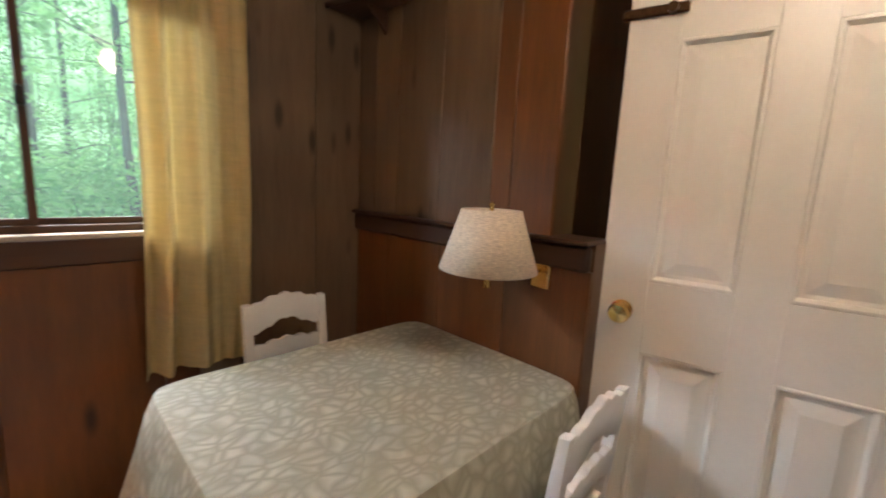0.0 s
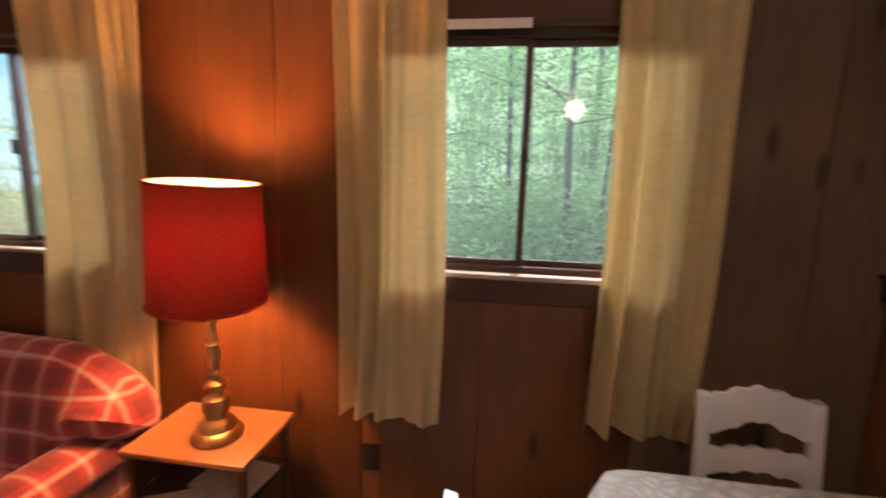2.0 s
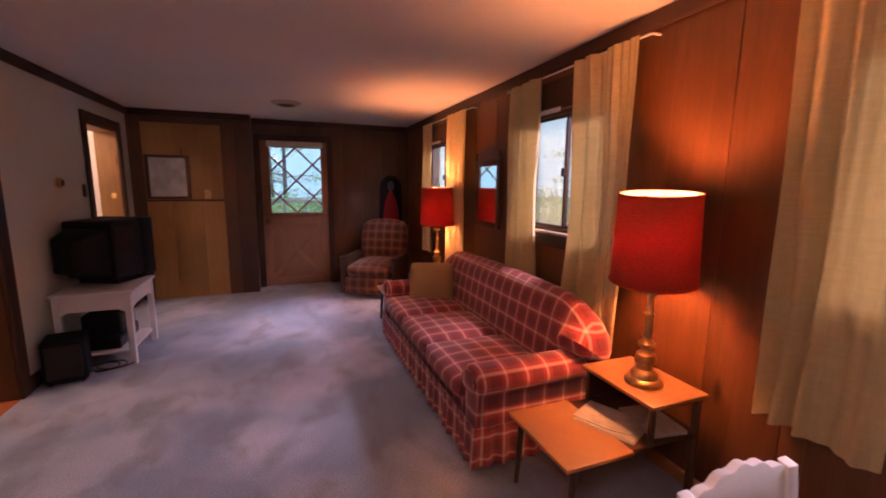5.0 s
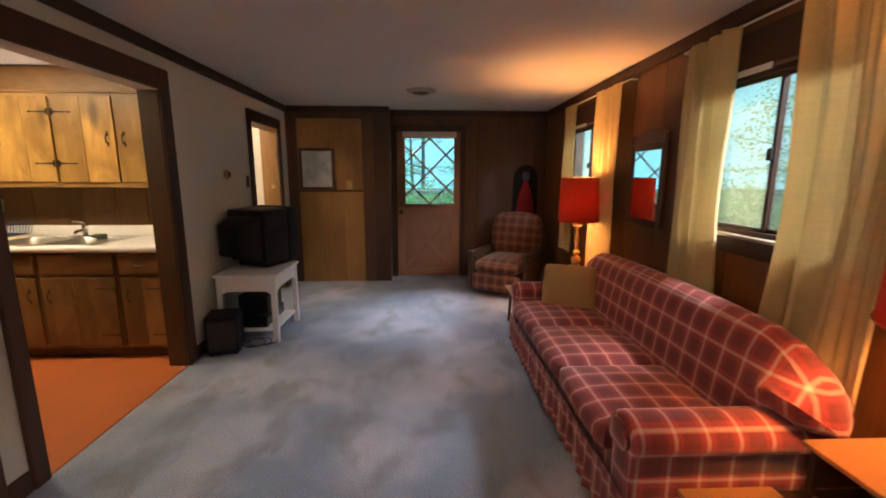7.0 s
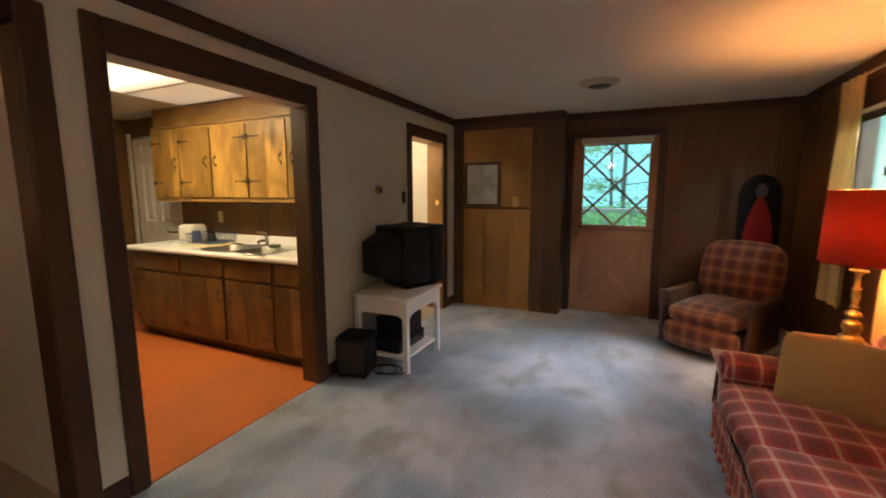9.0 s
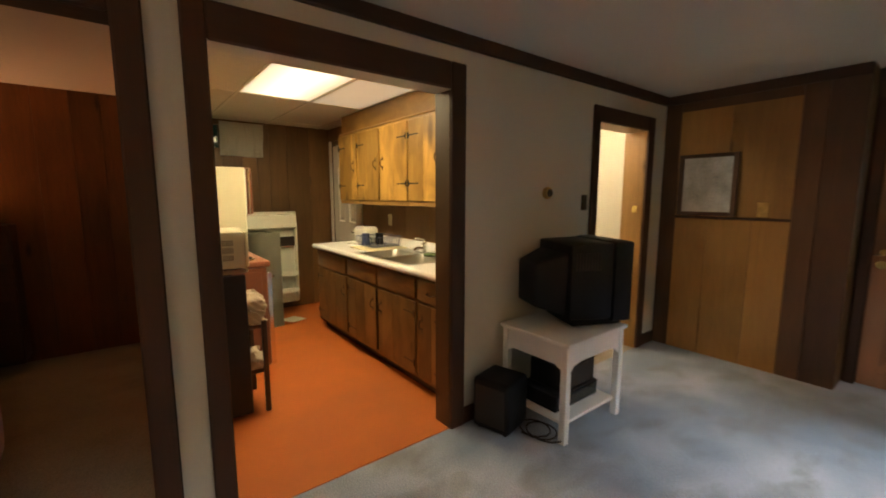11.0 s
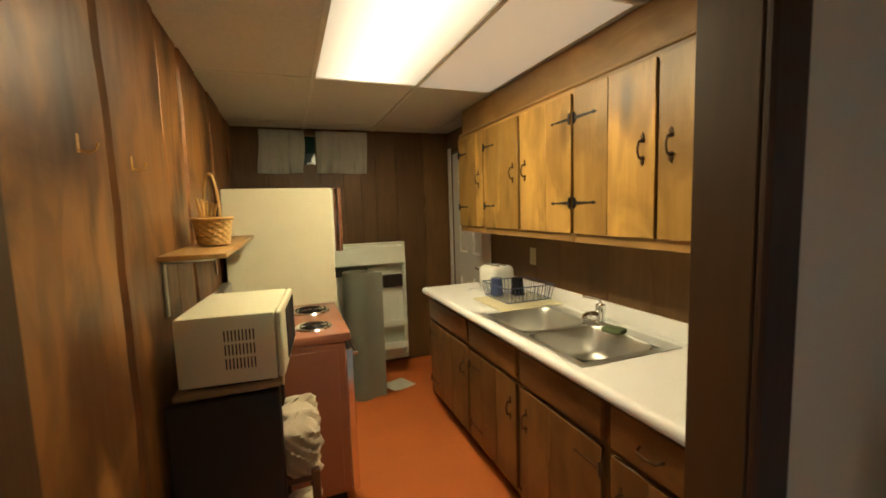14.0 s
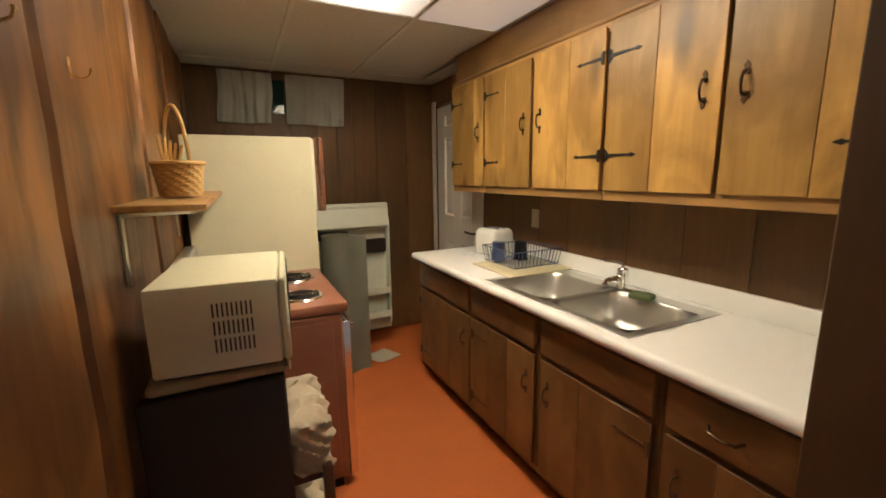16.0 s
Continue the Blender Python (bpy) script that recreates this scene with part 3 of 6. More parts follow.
def casing(tag, x0, x1, top, w, mats, deep=0.14, inner=None, head=None, rise=None):
    """Boards round an opening on the room side, flush with the jambs inside it."""
    up, across = mats
    j = 0.022
    for a, b in ((x0 + j - w[0], x0 + j), (x1 - j, x1 - j + w[1])):
        strip("trim_" + tag, (a, 0.0, 0.0), (b, 0.024, top - j + (rise or w[0])), up, "dark brown wooden door casing", bevel=0.008)
    strip("trim_" + tag, (x0 + j, 0.0, top - j), (x1 - j, 0.022, top - j + (rise or w[0])), across, "dark brown wooden head casing", bevel=0.008)
    up, across = inner or mats
    for a, b in ((x0, x0 + j - 0.002), (x1 - j + 0.002, x1)):
        strip("jamb_" + tag, (a, -deep, 0.0), (b, -0.001, top - j), up, "wooden door jamb", bevel=0.003)
    strip("jamb_" + tag, (x0, -deep, top - j + 0.002), (x1, -0.001, top), head or across, "head jamb of the opening", bevel=0.003)


casing("kitchen", KX0, KX1, KTOP, (0.107, 0.085), (TRIM_Z, PINE_X), inner=(KJAMB, KJAMB), head=CREAM, rise=0.145)
casing("bedroom", BX0, BX1, BTOP, (0.092, 0.092), (TRIM_Z, PINE_X))
casing("hall", HX0, HX1, HTOP, (0.105, 0.085), (TRIM_Z, PINE_X), inner=(GOLDPAN, GOLDPAN), deep=0.2, rise=0.12)
# crown boards and skirtings
strip("trim_crown", (XB, 0.0, 2.232), (XE, 0.03, H), PINE_X, "dark wooden crown board")
strip("trim_crown", (0.0, YW - 0.035, 2.225), (7.06, YW, H), PINE_X, "dark wooden crown board")
strip("trim_crown", (XB, 0.03, 2.232), (XB + 0.025, 1.33, H), PINE_Y, "dark wooden crown board")
strip("trim_crown", (0.0, 1.331, 2.232), (0.025, YW - 0.036, H), PINE_Y, "dark wooden crown board")
strip("trim_crown", (7.02, 2.40, 2.232), (7.06, YW - 0.036, H), PINE_Y, "dark wooden crown board")
for a, b in ((XB, HX0 - 0.084), (HX1 + 0.064, KX0 - 0.086), (KX1 + 0.064, BX0 - 0.071), (BX1 + 0.071, XE)):
    strip("baseboard", (a, 0.0, 0.0), (b, 0.016, 0.11), PINE_X, "dark wooden baseboard")
strip("baseboard", (0.0, YW - 0.016, 0.0), (7.06, YW + 0.01, 0.07), MAPLE, "worn wooden baseboard")

# kitchen walls
kl = wall("wall_kitchen_left", "x", 4.112, 4.2, -3.5, -0.12, 0, 2.4, DARKPAN, "brown board wall with dark gaps")
seams = [-0.141, -0.735, -1.30, -1.63, -1.98, -2.36, -2.78, -3.1, -3.4]
for k, (ya, yb) in enumerate(zip(seams, seams[1:])):
    # sawn boards whose edges keep the wander of the log
    bm, n = B(), 28
    face, back = [], []
    for r in range(n + 1):
        z = HK * r / n
        wa = 0.0 if k == 0 else 0.020 * math.sin(2.1 * z + 1.7 * k) + 0.007 * math.sin(9 * z + 2.3 * k) + 0.004 * math.sin(23 * z + k)
        wb = 0.0 if k == len(seams) - 2 else 0.020 * math.sin(2.1 * z + 1.7 * (k + 1)) + 0.007 * math.sin(9 * z + 2.3 * (k + 1)) + 0.004 * math.sin(23 * z + k + 1)
        ga, gb = 0.004 + 0.005 * (0.5 + 0.5 * math.sin(6 * z + k)), 0.004
        d = 0.016 + 0.006 * (k % 2)
        back.append([bm.verts.new((4.112, y, z)) for y in (ya + wa - ga + 0.001, yb + wb + gb)])
        face.append([bm.verts.new((4.112 - t, y, z)) for y, t in ((ya + wa - ga, d * 0.35), (ya + wa - ga - 0.014, d), (yb + wb + gb + 0.010, d), (yb + wb + gb, d * 0.45))])
    for p, q, f, g in zip(face, face[1:], back, back[1:]):
        for j in range(3):
            bm.faces.new((p[j], p[j + 1], q[j + 1], q[j]))
        bm.faces.new((f[0], p[0], q[0], g[0])), bm.faces.new((p[3], f[1], g[1], q[3]))
    bmesh.ops.recalc_face_normals(bm, faces=bm.faces[:])
    part("plank", bm, KPINE, kl, smooth=35)
kr = wall("wall_kitchen_right", "x", 2.118, 2.0, -3.5, -0.12, 0, 2.4, DARKPAN, "dark panelled wall behind the worktop", [(-3.30, -2.54, 0, 2.06)])
boards(kr, "x", 2.118, 1, -2.5, -0.121, 0.9, 1.36, DARKPAN, 0.33, seed=22)
boards(kr, "x", 2.118, 1, -3.4, -2.5, 0.0, HK, DARKPAN, 0.3, [(-3.34, -2.5, 0, 2.10)], seed=23)
kb = wall("wall_kitchen_back", "y", -3.412, -3.5, 2.0, 4.2, 0, 2.4, DARKPAN, "dark panelled wall with a small high window", [(3.02, 3.80, 1.945, 2.2)])
boards(kb, "y", -3.412, 1, 2.13, 4.1, 0.0, HK, DARKPAN, 0.24, [(3.02, 3.80, 1.945, 2.2)], seed=24)
# bedroom and hall shells
bb = wall("wall_bedroom_back", "y", -3.012, -3.1, 4.2, XE + 0.1, 0, H, DARKPAN, "orange lit panelled bedroom wall", [(5.45, 6.2, 1.72, 2.2)])
boards(bb, "y", -3.012, 1, 4.22, XE, 0.0, H, PINE, 0.25, [(5.45, 6.2, 1.72, 2.2)], seed=31)
wall("wall_bedroom_left", "x", 4.23, 4.201, -3.0, -0.121, 0, H, CREAM, "cream bedroom wall")
wall("wall_bedroom_right", "x", XE, XE + 0.1, -3.1, -0.1, 0, H, DARKPAN, "dark bedroom wall")
wall("wall_hall_back", "y", -1.3, -1.4, -0.12, 2.0, 0, H, CREAM, "bright cream hall wall")
wall("wall_hall_left", "x", -0.02, -0.14, -1.3, -0.121, 0, H, CREAM, "cream hall wall")
wall("wall_hall_right", "x", 1.95, 1.999, -1.3, -0.121, 0, H, CREAM, "cream hall wall")


def sliding_window(tag, x0, x1, z0, z1, y, label):
    """A wooden slider: frame, two sashes with panes, a latch, a sill and its casing."""
    win = thing("window_" + tag, label, "window", kind="structure")
    fr, d = 0.03, 0.05
    for lo, hi in (((x0, y, z0), (x0 + fr, y + d, z1)), ((x1 - fr, y, z0), (x1, y + d, z1)),
                   ((x0 + fr, y, z0), (x1 - fr, y + d, z0 + fr)), ((x0 + fr, y, z1 - fr), (x1 - fr, y + d, z1))):
        part("window_frame", box(B(), lo, hi, 0.004), TRIM_Z, win)
    mid = (x0 + x1) / 2
    for a, b, yy in ((x0 + fr, mid + 0.012, y + 0.012), (mid - 0.012, x1 - fr, y + 0.03)):
        bm, s = B(), 0.022
        box(bm, (a, yy, z0 + fr), (a + s, yy + 0.016, z1 - fr), 0.003), box(bm, (b - s, yy, z0 + fr), (b, yy + 0.016, z1 - fr), 0.003)
        box(bm, (a + s, yy, z0 + fr), (b - s, yy + 0.016, z0 + fr + s), 0.003), box(bm, (a + s, yy, z1 - fr - s), (b - s, yy + 0.016, z1 - fr), 0.003)
        sash = part("sash", bm, TRIM_Z, win)
        pane = part("pane", box(B(), (a + s - 0.004, yy + 0.006, z0 + fr + s - 0.004), (b - s + 0.004, yy + 0.010, z1 - fr - s + 0.004)), GLASS, sash)
        pane.visible_shadow = False
    bm = box(B(), (mid - 0.014, y - 0.012, (z0 + z1) / 2 - 0.03), (mid + 0.012, y + 0.012, (z0 + z1) / 2 + 0.03), 0.006)
    part("latch", bm, IRON, win)
    part("window_sill", box(B(), (x0 - 0.03, y - 0.05, z0 - 0.012), (x1 + 0.03, y + 0.03, z0 + 0.006), 0.004), plain("worn sill paint", (0.5, 0.4, 0.3), 0.6), win, "pale worn sill edge")
    part("casing", box(B(), (x0 - 0.02, y - 0.042, z0 - 0.10), (x1 + 0.02, y - 0.028, z0 - 0.013), 0.004), PINE_X, win)
    part("casing", box(B(), (x0 - 0.02, y - 0.045, z1 + 0.002), (x1 + 0.02, y - 0.028, z1 + 0.20), 0.004), PINE_X, win, "dark head board")
    part("track", box(B(), (x0 + 0.02, y - 0.05, z1 - 0.02), (mid, y - 0.046, z1 + 0.012), 0.002), WHITE, win, "pale blind track")
    return win


for k, (a, b) in enumerate(WINDOWS):
    sliding_window(str(k + 1), a, b, SILL, HEAD, YW + 0.03, "sliding window in a dark brown wooden frame")
small = thing("window_4", "small high kitchen window with dark panes", "window", kind="structure")
part("pane", box(B(), (3.02, -3.46, 1.945), (3.80, -3.45, 2.2)), DARKGLASS, small).visible_shadow = False
part("mullion", box(B(), (3.385, -3.45, 1.946), (3.41, -3.43, 2.199), 0.003), TRIM_Z, small)
part("catch", box(B(), (3.45, -3.449, 1.947), (3.49, -3.43, 1.962), 0.003), WHITE, small, "white window catch")
small = thing("window_5", "small high bedroom window behind curtains", "window", kind="structure")
part("pane", box(B(), (5.45, -3.06, 1.72), (6.2, -3.05, 2.2)), GLASS, small).visible_shadow = False

# outside
setting("ground", box(B(), (-400, -400, -0.9), (400, 400, -0.4)), GRASS, "forest floor that slopes away under trees", "ground")
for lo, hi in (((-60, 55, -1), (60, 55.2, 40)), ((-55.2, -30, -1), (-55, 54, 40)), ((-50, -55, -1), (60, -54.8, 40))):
    setting("backdrop", box(B(), lo, hi), WOODS, "glowing backdrop of distant green woods", "trees")


# ---- living room ----
def curtain(x0, x1, z0, z1, y, folds, label, mat=LINEN, seed=0, bow=0.0, category="curtain", depth=0.034, group=""):
    """A hanging cloth with folds that open towards the hem, a header and a hem."""
    rng = random.Random(seed)
    n, rows, th, bm = folds * 22, 14, 0.003, B()
    ph = [rng.uniform(0, 6.3) for _ in range(4)]
    grid = []
    for side in (0, 1):
        sheet = []
        for r in range(rows + 1):
            v = r / rows
            line = []
            for k in range(n + 1):
                u = k / n
                amp = depth * (0.5 + 0.5 * v) * (0.74 + 0.34 * math.sin(4.6 * u + ph[3]) + 0.16 * math.sin(11 * u + ph[2]))
                yy = y + amp * math.sin(2 * math.pi * folds * u + ph[0] + 1.7 * math.sin(4.2 * u + ph[1]) + 0.35 * v * math.sin(6 * v + 5 * u)) + 0.006 * math.sin(9 * v + 11 * u + ph[2]) + 0.16 * depth * math.sin(4.7 * math.pi * folds * u + ph[2])
                xx = x0 + (x1 - x0) * (u + 0.02 * math.sin(7 * u + 3 * v + ph[2])) + bow * math.sin(math.pi * v) * (1 - u) + 0.012 * v * math.sin(ph[1] + 4 * v)
                zz = z1 + (z0 - z1) * v + 0.004 * v * math.sin(5 * u * folds / 3 + ph[3])
                line.append(bm.verts.new((xx, yy + side * th, zz)))
            sheet.append(line)
        grid.append(sheet)
    for side, sheet in enumerate(grid):
        for r in range(rows):
            for k in range(n):
                q = (sheet[r][k], sheet[r][k + 1], sheet[r + 1][k + 1], sheet[r + 1][k])
                bm.faces.new(q if side else q[::-1])
    f, b = grid
    for k in range(n):
        bm.faces.new((f[0][k], f[0][k + 1], b[0][k + 1], b[0][k])), bm.faces.new((f[rows][k], b[rows][k], b[rows][k + 1], f[rows][k + 1]))
    for r in range(rows):
        bm.faces.new((f[r][0], b[r][0], b[r + 1][0], f[r + 1][0])), bm.faces.new((f[r][n], f[r + 1][n], b[r + 1][n], b[r][n]))
    return thing(category, label, "curtain", None, group, bm, mat)


LC = "cream linen curtain hanging in folds beside a window"
curtain(5.24, 5.61, 0.57, 2.20, 3.42, 3, LC, seed=1, depth=0.042, group="linen curtains")
curtain(6.13, 6.49, 0.60, 2.20, 3.42, 3, LC, seed=2, depth=0.042, group="linen curtains")
curtain(3.19, 3.63, 0.53, 2.20, 3.42, 3, LC, seed=3, depth=0.042, group="linen curtains")
curtain(4.0, 4.51, 0.53, 2.20, 3.42, 4, LC, seed=4, depth=0.042, bow=0.05, group="linen curtains")
curtain(0.98, 1.34, 0.60, 2.20, 3.42, 3, LC, seed=5, group="linen curtains")
curtain(1.89, 2.38, 0.53, 2.20, 3.42, 4, LC, seed=6, group="linen curtains")
for x0, x1 in ((5.12, 6.6), (3.12, 4.56), (0.92, 2.44)):
    rodt = thing("curtain_rod", "thin white metal curtain rod above a window", "curtain rod", group="curtain rods")
    part("bar", tube(B(), [(x0, 3.5, 2.195), (x0, 3.455, 2.195), (x0 + 0.01, 3.445, 2.195), (x1 - 0.01, 3.445, 2.195), (x1, 3.455, 2.195), (x1, 3.5, 2.195)], 0.006), WHITE, rodt)


def scallop(w, z, drop, up, n=24, low=0.0):
    """Outline of a chair rail with a curved crest: pairs across and up."""
    top = []
    for k in range(n + 1):
        u = k / n
        s = abs(u - 0.5) * 2
        crest = up * (1 - s ** 1.5) + 0.011 * abs(math.cos(2.5 * math.pi * s)) * (s < 0.99)
        top.append((-w / 2 + w * u, z + crest))
    bot = []
    for k in range(n + 1):
        u = 1 - k / n
        s = abs(u - 0.5) * 2
        bot.append((-w / 2 + w * u, z - drop + low * (0.5 + 0.5 * math.cos(math.pi * min(1, s * 1.2))) - 0.008 * max(0, math.cos(5 * math.pi * s)) * (s < 0.9)))
    return top + bot


def dining_chair(m, label):
    """Origin under the seat's middle; the back is at -y, the sitter faces +y."""
    ch = thing("dining_chair", label, "chair", m, "white chairs round the table")
    w, d = 0.29, 0.34
    part("seat", box(B(), (-w / 2 - 0.01, -d / 2, 0.43), (w / 2 + 0.01, d / 2 + 0.02, 0.46), 0.012, 2), WHITE, ch)
    for sx in (-1, 1):
        bm = B()
        prism(bm, [(-d / 2, 0.0), (-d / 2 + 0.035, 0.0), (-d / 2 + 0.03, 0.45), (-d / 2 - 0.02, 0.875), (-d / 2 - 0.045, 0.88), (-d / 2 - 0.01, 0.45)], "x", sx * w / 2 - 0.016, sx * w / 2 + 0.016, 0.004)
        part("back_post", bm, WHITE, ch)
        part("leg", rod(B(), (sx * (w / 2 - 0.01), d / 2 - 0.01, 0), (sx * (w / 2 - 0.02), d / 2 - 0.02, 0.43), 0.014, 0.02), WHITE, ch)
        part("stretcher", rod(B(), (sx * (w / 2 - 0.01), -d / 2 + 0.02, 0.2), (sx * (w / 2 - 0.015), d / 2 - 0.015, 0.2), 0.009), WHITE, ch)
    lean = Matrix.Translation((0, -d / 2, 0.45)) @ Matrix.Rotation(radians(5.5), 4, "X") @ Matrix.Translation((0, 0, -0.45))
    part("crest_rail", prism(B(), scallop(w, 0.858, 0.085, 0.042, low=0.04), "y", -0.006, 0.014, 0.002), WHITE, ch, m=lean)
    part("back_rail", prism(B(), scallop(w, 0.71, 0.055, 0.018, low=0.016), "y", -0.006, 0.014, 0.002), WHITE, ch, m=lean)
    part("back_rail", prism(B(), scallop(w, 0.58, 0.05, 0.014, low=0.012), "y", -0.006, 0.014, 0.002), WHITE, ch, m=lean)
    part("stretcher", rod(B(), (-w / 2, d / 2 - 0.015, 0.25), (w / 2, d / 2 - 0.015, 0.25), 0.009), WHITE, ch)
    return ch


CL = "white painted wooden dining chair with a scalloped crest"
dining_chair(pose(6.542, 3.005, 0, 0, 0, 180), CL + " by the window")
dining_chair(pose(5.94, 2.55, 0, 0, 0, -90), CL)
dining_chair(pose(6.71, 2.25, 0, 0, 0, 2), CL + " near a door")

table = thing("dining_table", "small rectangular dining table under a cloth in the corner", "table", pose(6.55, 2.62, 0))
part("tabletop", box(B(), (-0.475, -0.38, 0.71), (0.475, 0.38, 0.744), 0.008), DARKWOOD, table)
for sx in (-1, 1):
    for sy in (-1, 1):
        part("leg", rod(B(), (sx * 0.36, sy * 0.31, 0), (sx * 0.38, sy * 0.33, 0.71), 0.018, 0.028), DARKWOOD, table)
# cloth: top sheet that falls over the edges in soft folds
bm, rows, n = B(), 10, 96
rings = []
hx, hy, zt = 0.487, 0.392, 0.751
for r in range(rows + 1):
    f = r / rows
    ring = []
    for k in range(n):
        a = 2 * math.pi * k / n
        c, s = math.cos(a), math.sin(a)
        e = (abs(c) ** 14 + abs(s) ** 14) ** (-1 / 14)
        if f <= 0.4:
            g = f / 0.4
            ring.append((hx * c * e * g, hy * s * e * g, zt + 0.001 * math.sin(5 * a + 9 * g)))
        else:
            g = (f - 0.4) / 0.6
            corner = max(0, abs(math.sin(2 * a)) - 0.55)
            out = 0.010 + (0.035 if c > 0.3 else 0.07) * g + (0.04 * corner + 0.016 * math.sin(13 * a) * (0.4 if c > 0.3 else 1)) * g
            fall = 0.24 * g + 0.12 * corner * g
            ring.append((hx * c * e + c * out, hy * s * e + s * out, zt - 0.004 - fall))
    rings.append(ring)
verts = [bm.verts.new(rings[0][0])] + [bm.verts.new(p) for ring in rings[1:] for p in ring]
for k in range(n):
    bm.faces.new((verts[0], verts[1 + k], verts[1 + (k + 1) % n]))
for r in range(rows - 1):
    for k in range(n):
        a, b = 1 + r * n + k, 1 + r * n + (k + 1) % n
        bm.faces.new((verts[a], verts[a + n], verts[b + n], verts[b]))
got = bmesh.ops.solidify(bm, geom=bm.faces[:], thickness=-0.003)
bmesh.ops.recalc_face_normals(bm, faces=bm.faces[:])
thing("tablecloth", "pale green tablecloth with a cream leaf pattern on the table", "tablecloth", pose(6.55, 2.62, 0), "", bm, TABLECLOTH)

# high corner shelf above the table
cs = thing("corner_shelf", "dark brown wooden corner shelf near the ceiling", "shelf")
edge = [(7.058, 2.90), (7.03, 2.90), (6.98, 3.10), (6.93, 3.27), (6.89, 3.41), (6.87, 3.485), (7.058, 3.485)]
part("board", prism(B(), edge, "z", 2.085, 2.105, 0.003), PINE_Y, cs)
part("lip", tube(B(), [(x - 0.004, y, 2.095) for x, y in edge[1:6]], 0.013, 8), PINE_Y, cs, "rounded front lip")
part("bracket", prism(B(), [(7.058, 1.99), (7.058, 2.085), (6.96, 2.085), (7.01, 2.04)], "y", 3.30, 3.318), PINE_Y, cs)
jar = thing("jar", "small white jar standing on the corner shelf", "jar", pose(6.975, 3.32, 2.106))
part("body", turned(B(), [(0.0, 0.0), (0.035, 0.0), (0.045, 0.03), (0.04, 0.08), (0.03, 0.09), (0.0, 0.09)], 20), WHITE, jar)
part("lid", turned(B(), [(0.032, 0.09), (0.034, 0.10), (0.012, 0.115), (0.0, 0.125)], 20), WHITE, jar)

# swing arm wall lamp beside the table
SC = thing("wall_lamp", "brass swing-arm wall lamp with a cream pleated shade", "lamp", pose(7.06, 2.415, 1.08))
part("wall_plate", box(B(), (-0.022, -0.035, -0.06), (0, 0.035, 0.06), 0.006), SHINYBRASS, SC)
part("arm", tube(B(), [(-0.02, 0, 0.0), (-0.06, 0.0, 0.0), (-0.10, 0.01, 0.0), (-0.20, 0.075, 0.0), (-0.20, 0.075, 0.03)], 0.006), SHINYBRASS, SC)
part("stem", turned(B(), [(0.0, -0.05), (0.012, -0.045), (0.008, -0.02), (0.018, 0.0), (0.012, 0.02), (0.012, 0.09), (0.0, 0.095)], 16, (-0.20, 0.075)), SHINYBRASS, SC)
sh = part("shade", turned(B(), [(0.152, 0.012), (0.092, 0.195)], 40, (-0.20, 0.075)), CREAMSHADE, SC, "cream pleated shade")
sh.modifiers.new("thick", "SOLIDIFY").thickness = 0.003
part("finial", turned(B(), [(0.0, 0.19), (0.008, 0.195), (0.005, 0.205), (0.009, 0.212), (0.0, 0.22)], 12, (-0.20, 0.075)), SHINYBRASS, SC)


def panel_door(name, label, m, w, h, t, mat, knob=None, layout=6, kind=""):
    """A moulded panel door, hinged at the origin, its leaf along +x, faces at +-t/2 in y."""
    d = thing(name, label, "door", m, kind=kind)
    deep = 0.015
    part("core", box(B(), (0.004, -t / 2 + deep, 0.016), (w - 0.004, t / 2 - deep, h - 0.004)), mat, d)
    st, mid = 0.135, 0.11
    pw = (w - 2 * st - mid) / 2
    rows = [(0.22, 0.865), (1.085, 1.77), (1.86, h - 0.07)]
    for x0, x1 in ((0, st), (w - st, w), (st + pw, st + pw + mid)):
        part("stile", box(B(), (x0, -t / 2, 0.012), (x1, t / 2, h), 0.002), mat, d)
    cuts = [0.012] + [z for r in rows for z in r] + [h]
    for x0 in (st, st + pw + mid):
        for z0, z1 in zip(cuts[::2], cuts[1::2]):
            part("rail", box(B(), (x0 + 0.0005, -t / 2, z0), (x0 + pw - 0.0005, t / 2, z1), 0.001), mat, d)
    for side in (-1, 1):
        for x0 in (st, st + pw + mid):
            for z0, z1 in rows:
                y, bm, loops = side * t / 2, B(), []
                for inset, lift in ((0.0, -0.0008), (0.004, 0.003), (0.010, 0.003), (0.018, -deep + 0.0015), (0.03, -deep + 0.0015), (0.065, -0.002)):
                    loops.append([bm.verts.new((px, y + side * lift, pz)) for px, pz in
                                  ((x0 + inset, z0 + inset), (x0 + pw - inset, z0 + inset), (x0 + pw - inset, z1 - inset), (x0 + inset, z1 - inset))])
                for p, q in zip(loops, loops[1:]):
                    for k in range(4):
                        bm.faces.new((p[k], p[(k + 1) % 4], q[(k + 1) % 4], q[k]))
                bm.faces.new(loops[-1])
                bmesh.ops.recalc_face_normals(bm, faces=bm.faces[:])
                part("panel", bm, mat, d, smooth=0)
    if knob:
        for side in (-1, 1):
            bm = B()
            turned(bm, [(0.0, 0.0), (0.033, 0.0), (0.033, 0.006), (0.012, 0.012), (0.011, 0.03), (0.026, 0.038), (0.031, 0.05), (0.026, 0.062), (0.0, 0.066)], 24)
            kn = part("door_knob", bm, knob, d, "polished brass knob", m=Matrix.Translation((w - 0.07, side * t / 2, 0.985)) @ Matrix.Rotation(radians(-90 * side), 4, "X"))
    return d


